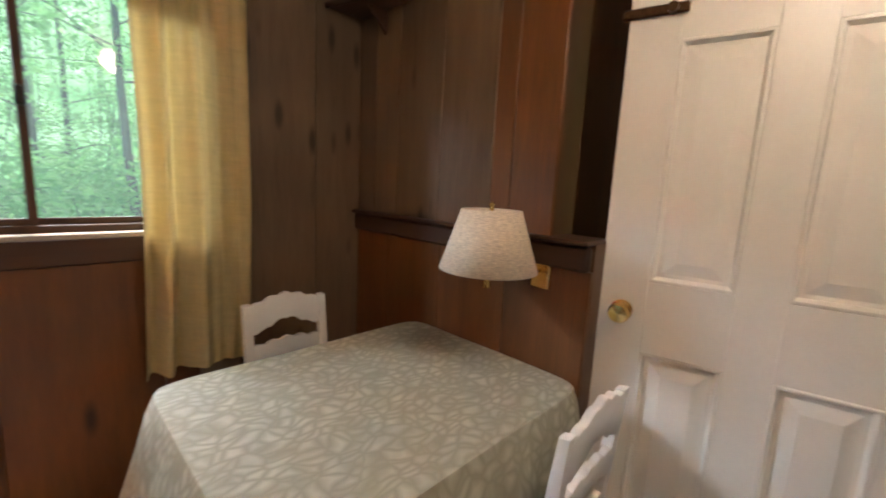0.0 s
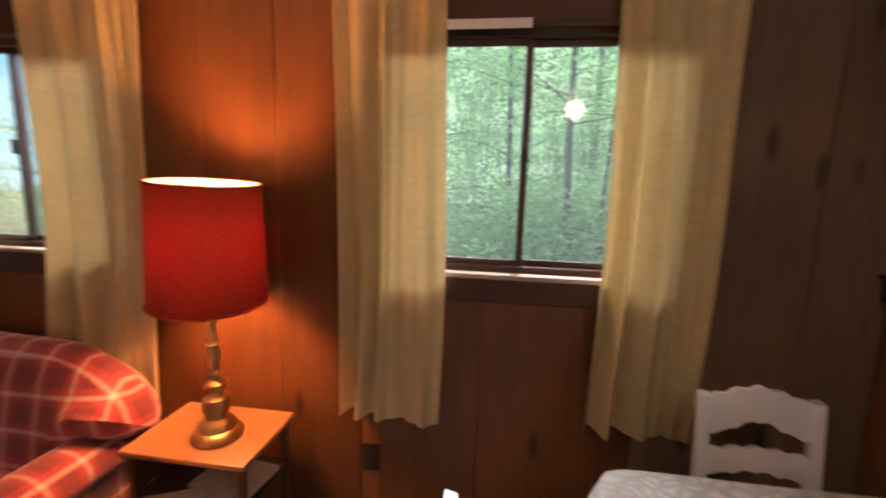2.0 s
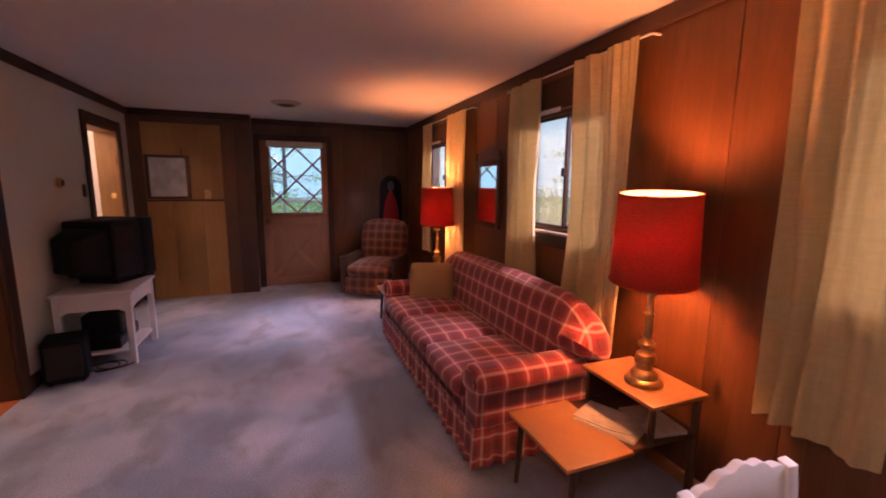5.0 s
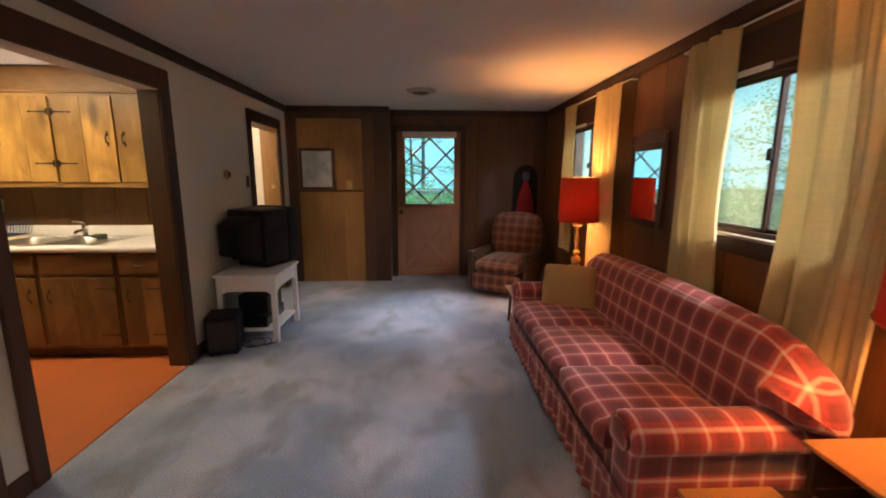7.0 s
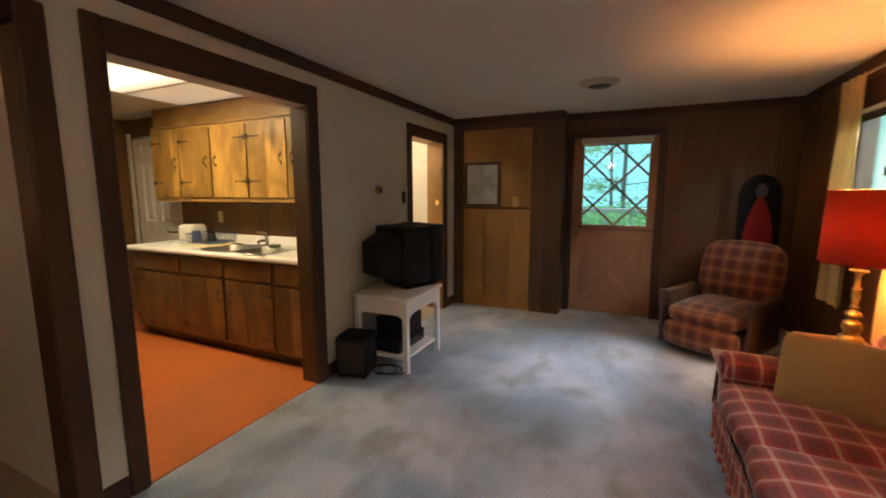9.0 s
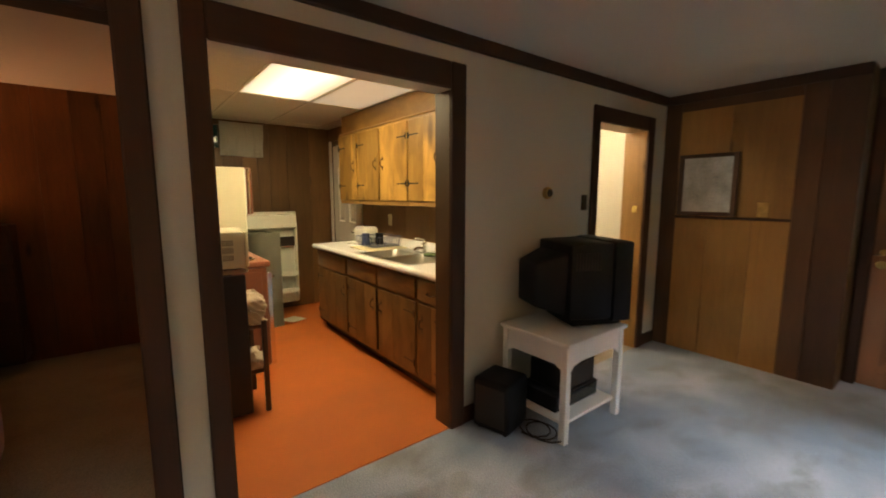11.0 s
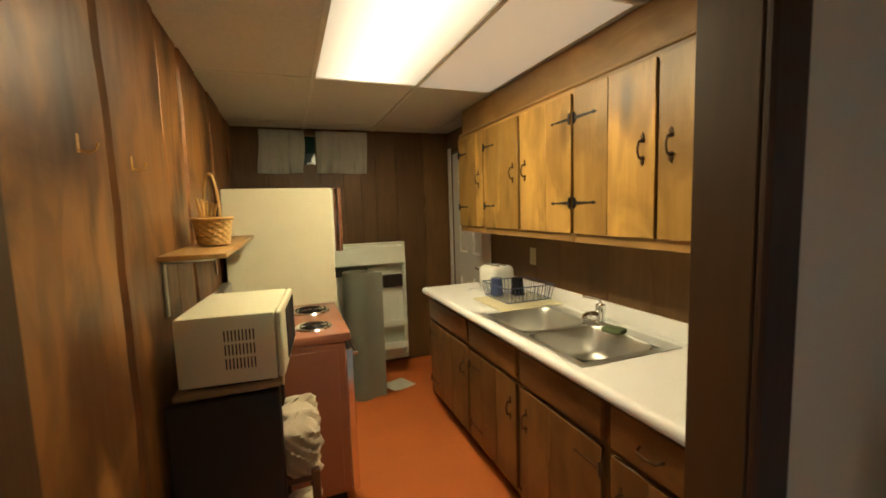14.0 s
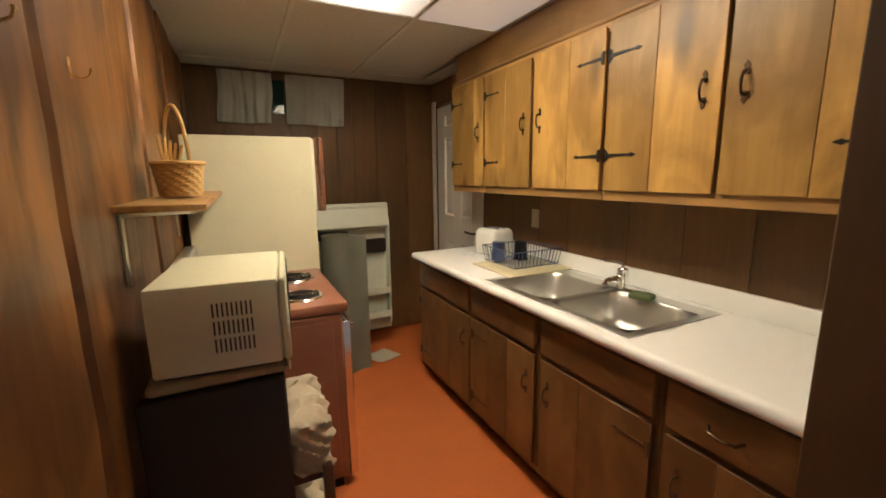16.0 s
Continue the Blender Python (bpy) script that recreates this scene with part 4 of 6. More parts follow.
white_door = panel_door("door_1", "white six-panel door with a brass knob, ajar", pose(7.315, 1.462, 0, 0, 0, 101.0), 0.81, 2.03, 0.036, DOORWHITE, SHINYBRASS, kind="structure")
part("latch_bar", box(B(), (0.66, 0.018, 1.835), (0.83, 0.032, 1.862), 0.004), BRONZE, white_door, "metal bolt at the top of the leaf")
part("hook_eye", rod(B(), (0.70, 0.018, 1.848), (0.70, 0.045, 1.848), 0.014), BRONZE, white_door)
strip("trim_side_door", (XE - 0.034, 2.24, 0), (XE - 0.013, 2.31, 2.12), TRIM_Z, "dark wooden door casing")
strip("trim_side_door", (XE - 0.034, 1.33, 0), (XE - 0.013, 1.40, 2.12), TRIM_Z, "dark wooden door casing")
strip("trim_side_door", (XE - 0.034, 1.40, 2.05), (XE - 0.013, 2.24, 2.12), PINE_Y, "dark wooden head casing")


def sofa(m):
    """Local: x along the sofa, the front at -y; length 2.16."""
    s = thing("sofa", "red plaid camelback sofa with rolled arms and a ruffled skirt", "sofa", m)
    L, D = 2.16, 0.86
    part("base", box(B(), (0.02, 0.06, 0.16), (L - 0.02, D - 0.02, 0.34), 0.02, 2), PLAID, s)
    for k in range(3):
        w = (L - 0.36) / 3
        part("seat_cushion", cushion(B(), (0.18 + k * w, 0.0, 0.30), (0.18 + (k + 1) * w, 0.60, 0.422), 0.018, 8, 0.045), PLAID, s)
    # back: a swept bolster whose top rises to the middle
    bm, n = B(), 40
    rings = []
    for k in range(n + 1):
        u = k / n
        x = -0.07 + (L + 0.14) * u
        e = abs(2 * u - 1)
        # the ends draw in to blunt points that rest on the arms
        end = max(0.0, (e - 0.66) / 0.34) ** 2.2
        top = 0.845 - 0.035 * e ** 2 - 0.175 * end
        low = 0.30 + 0.215 * min(1.0, end * 6)
        prof = [(0.60, low + 0.05), (0.585, low + 0.12), (0.605, (low + top) / 2), (0.635, top - 0.11), (0.665, top - 0.04), (0.715, top), (0.775, top - 0.008), (0.82, top - 0.05), (0.845, top - 0.14), (0.845, (low + top) / 2 - 0.04), (0.82, low), (0.66, low)]
        tight = 1 - 0.8 * max(0.0, (e - 0.90) / 0.1) ** 3
        rings.append([bm.verts.new((x, 0.74 + (py - 0.74) * tight, top - 0.10 + (pz - top + 0.10) * tight)) for py, pz in prof])
    for p, q in zip(rings, rings[1:]):
        for j in range(len(p) - 1):
            bm.faces.new((p[j], q[j], q[j + 1], p[j + 1]))
        bm.faces.new((p[-1], q[-1], q[0], p[0]))
    bm.faces.new(rings[0]), bm.faces.new(rings[-1][::-1])
    bmesh.ops.recalc_face_normals(bm, faces=bm.faces[:])
    part("backrest", bm, PLAID, s, smooth=60)
    for x0, sx in ((0.0, -1), (L - 0.19, 1)):
        outline = []
        for k in range(17):
            a = math.pi * (-0.25 + 1.5 * k / 16)
            outline.append((x0 + 0.095 + 0.105 * math.cos(a), 0.462 + 0.08 * math.sin(a)))
        outline = [(x0 + 0.165, 0.16)] + outline + [(x0 + 0.025, 0.16)]
        bm = B()
        prism(bm, outline, "y", 0.03, 0.80, 0.02)
        arm = part("arm", bm, PLAID, s, smooth=50)
        bm = B()
        prism(bm, [(x0 + 0.095 + 0.078 * math.cos(2 * math.pi * k / 20), 0.462 + 0.056 * math.sin(2 * math.pi * k / 20)) for k in range(20)], "y", 0.014, 0.034, 0.004)
        part("arm_facing", bm, PLAID, arm)
    # skirt: a gathered strip round three sides
    bm, path = B(), []
    for k in range(41):
        path.append((0.012, 0.80 - 0.78 * k / 40, 1))
    for k in range(1, 121):
        path.append((0.012 + (L - 0.024) * k / 120, 0.02, 0))
    for k in range(1, 41):
        path.append((L - 0.012, 0.02 + 0.78 * k / 40, 1))
    prev = None
    for k, (x, y, side) in enumerate(path):
        wv = 0.012 * math.sin(k * 1.35) + 0.006 * math.sin(k * 0.37)
        sx = (1 if x > L / 2 else -1) if side else 0
        sy = 0 if side else -1
        col = [bm.verts.new((x + sx * wv * f, y + sy * wv * f, z)) for f, z in ((0.2, 0.24), (0.6, 0.14), (1.2, 0.02))]
        col += [bm.verts.new((x + sx * (wv * f - 0.004), y + sy * (wv * f - 0.004), z)) for f, z in ((1.2, 0.02), (0.6, 0.14), (0.2, 0.24))]
        if prev:
            for j in range(6):
                bm.faces.new((prev[j], prev[(j + 1) % 6], col[(j + 1) % 6], col[j]))
        prev = col
    bmesh.ops.recalc_face_normals(bm, faces=bm.faces[:])
    part("skirt", bm, PLAID, s, "gathered plaid skirt", smooth=60)
    for fx in (0.08, L - 0.08):
        for fy in (0.10, D - 0.14):
            part("foot", turned(B(), [(0.02, 0.0), (0.03, 0.03), (0.022, 0.06), (0.03, 0.16)], 14, (fx, fy)), DARKWOOD, s)
    return s


sofa(pose(2.36, 2.535, 0))
bm = cushion(B(), (-0.20, -0.03, -0.175), (0.20, 0.03, 0.175), 0.055, 8, 0.03, (0, 1, 0))
pil = thing("throw_pillow", "square tan throw pillow leaning on the sofa arm", "pillow", pose(2.70, 2.95, 0.565, -22, 0, 66), "", bm, PILLOW)
part("piping", tube(B(), [(0.193 * math.copysign(abs(math.cos(a)) ** 0.35, math.cos(a)), 0, 0.172 * math.copysign(abs(math.sin(a)) ** 0.35, math.sin(a)))
                          for a in [2 * math.pi * k / 48 for k in range(49)]], 0.006), PILLOW, pil)

def step_table(m, label):
    """A step end table: a low front top, a raised back top on posts, a shelf between."""
    step = thing("end_table", label, "end table", m, "step end tables")
    part("top", box(B(), (0, 0, 0.345), (0.45, 0.34, 0.365), 0.006, 2), MAPLE, step, "lower table top")
    part("top", box(B(), (0, 0.42, 0.525), (0.45, 0.75, 0.545), 0.006, 2), MAPLE, step, "upper table top")
    part("shelf", box(B(), (0.015, 0.34, 0.345), (0.435, 0.73, 0.36), 0.003), DARKWOOD, step)
    for x in (0.03, 0.42):
        part("leg", rod(B(), (x, 0.04, 0), (x, 0.06, 0.345), 0.012, 0.018), DARKWOOD, step)
        part("leg", box(B(), (x - 0.014, 0.70, 0), (x + 0.014, 0.73, 0.525), 0.003), DARKWOOD, step)
        part("post", box(B(), (x - 0.011, 0.44, 0.36), (x + 0.011, 0.465, 0.525), 0.003), DARKWOOD, step)
    part("side_panel", box(B(), (0.004, 0.47, 0.36), (0.016, 0.70, 0.525), 0.002), DARKWOOD, step)
    return step


step_table(pose(4.60, 2.69, 0), "two-tier brown wooden step end table with a magazine shelf")
step_table(pose(1.88, 2.60, 0), "two-tier brown wooden step end table behind the sofa arm")
mag = thing("magazine", "folded printed magazine on the table shelf", "magazine", pose(4.84, 3.10, 0.361, 0, 0, 25))
part("cover", box(B(), (-0.14, -0.11, 0.0), (0.14, 0.11, 0.006), 0.002), PAPER, mag)
part("page", box(B(), (-0.13, -0.105, 0.0065), (0.135, 0.10, 0.010), 0.002), PAPER, mag)
part("page", prism(B(), [(-0.15, 0.011), (-0.05, 0.011), (0.03, 0.013), (0.12, 0.03), (0.12, 0.032), (0.03, 0.016), (-0.05, 0.014), (-0.15, 0.014)], "y", -0.09, 0.10), PAPER, mag)
magb = thing("magazine", "stack of papers at the back of the table shelf", "magazine", pose(4.90, 3.28, 0.361, 0, 0, -8))
part("cover", box(B(), (-0.12, -0.09, 0.0), (0.12, 0.09, 0.018), 0.003), PAPER, magb)


def table_lamp(x, y, z, watts, lean=0.0):
    """Turned brass lamp with a red drum shade and a lit bulb."""
    t = thing("table_lamp", "turned brass table lamp with a lit red drum shade", "lamp", pose(x, y, z), "red table lamps")
    prof = [(0.0, 0.0), (0.082, 0.0), (0.084, 0.012), (0.078, 0.022), (0.06, 0.03), (0.056, 0.05), (0.05, 0.056), (0.036, 0.065), (0.034, 0.085), (0.044, 0.092), (0.046, 0.11),
            (0.040, 0.13), (0.024, 0.14), (0.02, 0.152), (0.036, 0.165), (0.038, 0.178), (0.02, 0.19), (0.015, 0.20), (0.023, 0.21), (0.014, 0.222), (0.018, 0.25), (0.022, 0.275),
            (0.014, 0.295), (0.024, 0.305), (0.014, 0.315), (0.011, 0.36), (0.016, 0.385), (0.040, 0.392), (0.042, 0.40), (0.0, 0.402)]
    prof = [(r, zz * 1.1) for r, zz in prof]
    part("base", turned(B(), prof, 32), BRASS, t, "turned aged brass column")
    part("stem", turned(B(), [(0.006, 0.40), (0.006, 0.53), (0.0, 0.53)], 10), BRASS, t)
    bulb = part("bulb", turned(B(), [(0.0, 0.525), (0.014, 0.53), (0.016, 0.55), (0.034, 0.60), (0.028, 0.63), (0.0, 0.645)], 16), BULB, t)
    tip = pose(0, 0, 0.68) @ Matrix.Rotation(radians(lean), 4, Vector((0.75, 0.66, 0))) @ pose(0, 0, -0.68)
    sh = part("shade", turned(B(), [(0.181, 0.482), (0.165, 0.878)], 48), REDSHADE, t, "red fabric drum shade", m=tip)
    sh.modifiers.new("thick", "SOLIDIFY").thickness = 0.003
    part("lining", turned(B(), [(0.1765, 0.50), (0.1615, 0.876)], 48), CREAMSHADE, sh, "pale lining inside the shade")
    for r, zz in ((0.182, 0.484), (0.166, 0.876)):
        part("rim", tube(B(), [(r * math.cos(2 * math.pi * k / 48), r * math.sin(2 * math.pi * k / 48), zz) for k in range(49)], 0.004, 6), REDSHADE, t, m=tip)
    part("spider", tube(B(), [(-0.163, 0, 0.872), (-0.05, 0, 0.855), (0, 0, 0.84), (0.05, 0, 0.855), (0.163, 0, 0.872)], 0.002, 6), BRASS, t, m=tip)
    lamp("lamp_light", "POINT", watts, (1.0, 0.44, 0.13), pose(x, y, z + 0.69), radius=0.075)
    return t


table_lamp(4.862, 3.25, 0.546, LAMP_W, 5.0)
table_lamp(2.09, 3.22, 0.546, LAMP_W, 1.5)
# mirror in a dark frame with a scrolled crest
mir = thing("wall_mirror", "dark wooden framed wall mirror with a scrolled crest", "mirror", pose(2.74, 3.494, 1.06))
w, h = 0.50, 0.62
part("mirror_glass", box(B(), (-w / 2 + 0.05, -0.018, 0.05), (w / 2 - 0.05, -0.013, h - 0.05)), MIRROR, mir, "mirror glass")
for lo, hi in (((-w / 2, -0.03, 0), (-w / 2 + 0.055, 0, h)), ((w / 2 - 0.055, -0.03, 0), (w / 2, 0, h)), ((-w / 2 + 0.055, -0.03, 0), (w / 2 - 0.055, 0, 0.055)), ((-w / 2 + 0.055, -0.03, h - 0.055), (w / 2 - 0.055, 0, h))):
    part("frame", box(B(), lo, hi, 0.01, 2), DARKWOOD, mir)
part("crest", prism(B(), scallop(w * 0.9, h + 0.045, 0.045, 0.05), "y", -0.02, -0.004), DARKWOOD, mir)
for sx in (-1, 1):
    part("finial", turned(B(), [(0.0, h), (0.016, h + 0.01), (0.01, h + 0.03), (0.018, h + 0.05), (0.0, h + 0.075)], 12, (sx * (w / 2 - 0.02), -0.016)), DARKWOOD, mir)

# recliner
rec = thing("recliner", "brown plaid recliner with wooden arm fronts in the corner", "armchair", pose(0.74, 2.83, 0, 0, 0, -30))
part("base", box(B(), (-0.34, -0.30, 0.04), (0.34, 0.30, 0.22), 0.02, 2), PLAID2, rec)
part("seat_cushion", cushion(B(), (-0.32, -0.28, 0.27), (0.40, 0.28, 0.43), 0.03, 8, 0.07), PLAID2, rec)
part("footrest", cushion(B(), (0.32, -0.28, 0.07), (0.42, 0.28, 0.28), 0.02, 8, 0.04), PLAID2, rec)
part("backrest", cushion(B(), (-0.09, -0.31, 0.0), (0.09, 0.31, 0.54), 0.035, 8, 0.08), PLAID2, rec, m=pose(-0.33, 0, 0.40, 0, -14, 0))
for sy in (-1, 1):
    part("arm", box(B(), (-0.32, sy * 0.335 - 0.035, 0.06), (0.27, sy * 0.335 + 0.035, 0.46), 0.025, 3), DARKWOOD, rec, "dark arm side")
    part("arm_rest", prism(B(), [(-0.34, 0.47), (-0.30, 0.455), (0.30, 0.455), (0.34, 0.47), (0.345, 0.495), (0.32, 0.51), (0.1, 0.515), (-0.3, 0.52)], "y", sy * 0.345 - 0.04, sy * 0.345 + 0.04, 0.008), DARKWOOD, rec, "polished wooden arm rest")
    part("arm_front", turned(B(), [(0.03, 0.05), (0.022, 0.12), (0.034, 0.2), (0.022, 0.3), (0.036, 0.4), (0.03, 0.46), (0.042, 0.505), (0.03, 0.53), (0.0, 0.535)], 16, (0.325, sy * 0.345)), DARKWOOD, rec, "turned dark wood arm post")
orn = thing("wall_hanging", "dark arched wall hanging with a tapering red centre", "wall hanging", pose(0.012, 3.21, 0.81))
arch = [(0.17 * math.cos(math.pi * k / 16), 0.58 + 0.20 * math.sin(math.pi * k / 16)) for k in range(17)] + [(-0.18, 0.0), (0.18, 0.0)]
part("plaque", prism(B(), arch, "x", 0.0, 0.025, 0.004), BLACK, orn)
bm, rings = B(), []
for k in range(13):
    v = k / 12
    half = 0.112 * (1 - v ** 2.4) + 0.018
    rings.append([bm.verts.new((0.024 + 0.045 * (1 - 0.4 * v) * math.sin(math.pi * j / 12) * (0.86 + 0.14 * math.cos(5 * math.pi * j / 6)), -half * math.cos(math.pi * j / 12), 0.0 + 0.56 * v)) for j in range(13)])
for p, q in zip(rings, rings[1:]):
    for j in range(12):
        bm.faces.new((p[j], p[j + 1], q[j + 1], q[j]))
    bm.faces.new((p[12], p[0], q[0], q[12]))
bm.faces.new(rings[0]), bm.faces.new(rings[-1])
bmesh.ops.recalc_face_normals(bm, faces=bm.faces[:])
part("red_drape", bm, RED, orn, "red cloth falling in folds", smooth=60)
part("head_piece", prism(B(), [(0.05 * math.cos(2 * math.pi * k / 16), 0.62 + 0.07 * math.sin(2 * math.pi * k / 16)) for k in range(16)], "x", 0.024, 0.05, 0.008), BLUE, orn, "dark blue head piece")

# dutch door with a diamond lattice light
dd = thing("door_2", "brown wooden dutch door with a diamond lattice window", "door", kind="structure")
X0, X1 = -0.06, -0.015
gy0, gy1, gz0, gz1 = 1.525, 2.205, 1.045, 1.945
DW = wood("door wood", (0.22, 0.095, 0.045), (0.36, 0.170, 0.085), "z", 0.5, spread=0.15)
for lo, hi in (((X0, DY0 + 0.01, 1.0), (X1, gy0, 2.035)), ((X0, gy1, 1.0), (X1, DY1 - 0.01, 2.035)), ((X0, gy0, 1.0), (X1, gy1, gz0)), ((X0, gy0, gz1), (X1, gy1, 2.035))):
    part("upper_rail", box(B(), lo, hi, 0.004), DW, dd)
part("pane", box(B(), (-0.045, gy0, gz0), (-0.041, gy1, gz1)), TEALGLASS, dd).visible_shadow = False
bm = B()
cy, cz, gym = (gy1 - gy0) / 1.5, (gz1 - gz0) / 2, (gy0 + gy1) / 2
for k in range(-3, 4):
    for way in (1, -1):
        # bars rise by cz over cy; they meet at the middle of the head
        ends = []
        for zz in np.linspace(gz0, gz1, 121):
            yy = gym + k * cy + way * (gz1 - zz) * cy / cz
            if gy0 - 1e-6 <= yy <= gy1 + 1e-6:
                ends.append((yy, zz))
        if len(ends) > 3:
            (ya, za), (yb, zb) = ends[0], ends[-1]
            rod(bm, (-0.03, ya, za), (-0.03, yb, zb), 0.0125, seg=6)
part("lattice", bm, DW, dd, "diagonal wooden lattice bars")
part("head_blind", box(B(), (X1 + 0.001, gy0 - 0.03, 1.955), (X1 + 0.03, gy1 + 0.03, 2.03), 0.01, 2), plain("pale blind roll", (0.74, 0.66, 0.54), 0.6), dd, "pale rolled blind")
part("lower_leaf", box(B(), (X0, DY0 + 0.01, 0.01), (X1 - 0.008, DY1 - 0.01, 0.99), 0.004), DW, dd)
for lo, hi in (((X1 - 0.008, DY0 + 0.01, 0.01), (X1 + 0.008, DY0 + 0.12, 0.99)), ((X1 - 0.008, DY1 - 0.12, 0.01), (X1 + 0.008, DY1 - 0.01, 0.99)),
               ((X1 - 0.008, DY0 + 0.12, 0.88), (X1 + 0.008, DY1 - 0.12, 0.99)), ((X1 - 0.008, DY0 + 0.12, 0.01), (X1 + 0.008, DY1 - 0.12, 0.12))):
    part("stile", box(B(), lo, hi, 0.003), DW, dd)
for za, zb in ((0.13, 0.87), (0.87, 0.13)):
    bm = B()
    prism(bm, [(DY0 + 0.12, za - 0.04), (DY0 + 0.12, za + 0.04), (DY1 - 0.12, zb + 0.04), (DY1 - 0.12, zb - 0.04)], "x", X1 - 0.008, X1 + (0.004 if za < zb else 0.006))
    part("cross_brace", bm, DW, dd)
part("dead_bolt", rod(B(), (X1, DY0 + 0.065, 1.02), (X1 + 0.03, DY0 + 0.065, 1.02), 0.022, seg=16), SHINYBRASS, dd)
part("door_knob", rod(B(), (X1, DY0 + 0.065, 0.93), (X1 + 0.055, DY0 + 0.065, 0.93), 0.024, 0.03, 16), SHINYBRASS, dd)
for lo, hi in (((0.001, DY0 - 0.06, 0), (0.02, DY0 + 0.008, DTOP + 0.06)), ((0.001, DY1 - 0.008, 0), (0.02, DY1 + 0.06, DTOP + 0.06)), ((0.001, DY0 + 0.008, DTOP - 0.008), (0.018, DY1 - 0.008, DTOP + 0.06))):
    strip("trim_door", lo, hi, TRIM_Z, "dark wooden casing of the outer door")

for lo, hi in (((-0.10, DY0, 0.0), (-0.063, DY0 + 0.035, DTOP)), ((-0.10, DY1 - 0.035, 0.0), (-0.063, DY1, DTOP)), ((-0.10, DY0 + 0.035, DTOP - 0.04), (-0.063, DY1 - 0.035, DTOP)), ((-0.10, DY0 + 0.035, 0.0), (-0.063, DY1 - 0.035, 0.03))):
    strip("trim_door_stop", lo, hi, TRIM_Z, "dark wooden stop behind the outer door", bevel=0.003)
part("meeting_strip", box(B(), (-0.085, DY0 + 0.04, 0.965), (-0.062, DY1 - 0.04, 1.025), 0.004), DW, dd)

pic = thing("picture", "framed grey landscape picture on the panelled wall", "picture", pose(XB + 0.002, 0.385, 1.25))
part("print", box(B(), (0.004, -0.19, 0.03), (0.012, 0.19, 0.50)), None or plain("grey landscape print", (0.42, 0.45, 0.46), 0.3, vary=0.5, scale=5.0), pic, "misty grey print behind glass")
for lo, hi in (((0, -0.23, 0), (0.022, -0.19, 0.53)), ((0, 0.19, 0), (0.022, 0.23, 0.53)), ((0, -0.19, 0), (0.022, 0.19, 0.032)), ((0, -0.19, 0.498), (0.022, 0.19, 0.53))):
    part("frame", box(B(), lo, hi, 0.005), DARKWOOD, pic)
strip("trim_ledge", (XB, 0.14, 1.222), (XB + 0.016, 0.98, 1.244), PINE_Y, "thin wooden ledge across the panelled wall", bevel=0.004)


def wall_plate(label, m, mat, name="light_switch", knobs=1):
    """Origin at the plate's middle; it faces +z locally."""
    p = thing(name, label, name.replace("_", " "), m)
    part("plate", box(B(), (-0.036, -0.058, 0), (0.036, 0.058, 0.006), 0.003, 2), mat, p)
    for k in range(knobs):
        y = (k - (knobs - 1) / 2) * 0.042
        part("toggle" if knobs == 1 else "socket", box(B(), (-0.007 if knobs == 1 else -0.016, y - 0.012, 0.006), (0.007 if knobs == 1 else 0.016, y + 0.012, 0.014 if knobs == 1 else 0.008), 0.002), mat, p)
    return p


wall_plate("brass light switch on the panelled wall", pose(XB + 0.002, 0.80, 1.31, 90, 0, 90), BRASS)
wall_plate("brown light switch beside the hall doorway", pose(1.52, 0.001, 1.37, 90, 0, 180), BRONZE)
wall_plate("dark wall outlet in the niche above the ledge", pose(XE - 0.014, 2.285, 1.32, 90, 0, -90), BROWNBOX, "wall_outlet", 2)
wall_plate("brown wall outlet below the window", pose(5.34, 3.498, 0.35, 90, 0, 0), BROWNBOX, "wall_outlet", 2)
wall_plate("ivory wall outlet above the worktop", pose(2.132, -1.855, 1.17, 90, 0, 90), MAT, "wall_outlet", 2)
th = thing("thermostat", "round brass thermostat on the cream wall", "thermostat", pose(1.97, 0.001, 1.44, -90, 0, 0))
part("ring", turned(B(), [(0.0, 0.0), (0.042, 0.0), (0.042, 0.018), (0.034, 0.03), (0.026, 0.03), (0.0, 0.026)], 28), BRASS, th)
part("dial", turned(B(), [(0.026, 0.03), (0.024, 0.036), (0.0, 0.037)], 24), BRONZE, th)
vent = thing("ceiling_vent", "round pale metal ceiling vent with a dark recess", "ceiling vent", pose(1.33, 1.765, H))
TANMETAL = plain("tan painted metal", (0.42, 0.35, 0.27), 0.5)
part("flange", turned(B(), [(0.085, -0.030), (0.10, -0.034), (0.145, -0.012), (0.155, -0.004), (0.155, 0.0)], 36), TANMETAL, vent)
part("recess", turned(B(), [(0.0, -0.012), (0.092, -0.012), (0.092, -0.028)], 28), BLACK, vent, "dark recess")
part("cone", turned(B(), [(0.0, -0.046), (0.045, -0.046), (0.062, -0.036), (0.058, -0.033), (0.0, -0.030)], 28), BRONZE, vent, "brown centre disc")
for k in range(3):
    c, q = math.cos(2.1 * k), math.sin(2.1 * k)
    part("spoke", rod(B(), (0.05 * c, 0.05 * q, -0.034), (0.092 * c, 0.092 * q, -0.026), 0.004, seg=6), TANMETAL, vent)

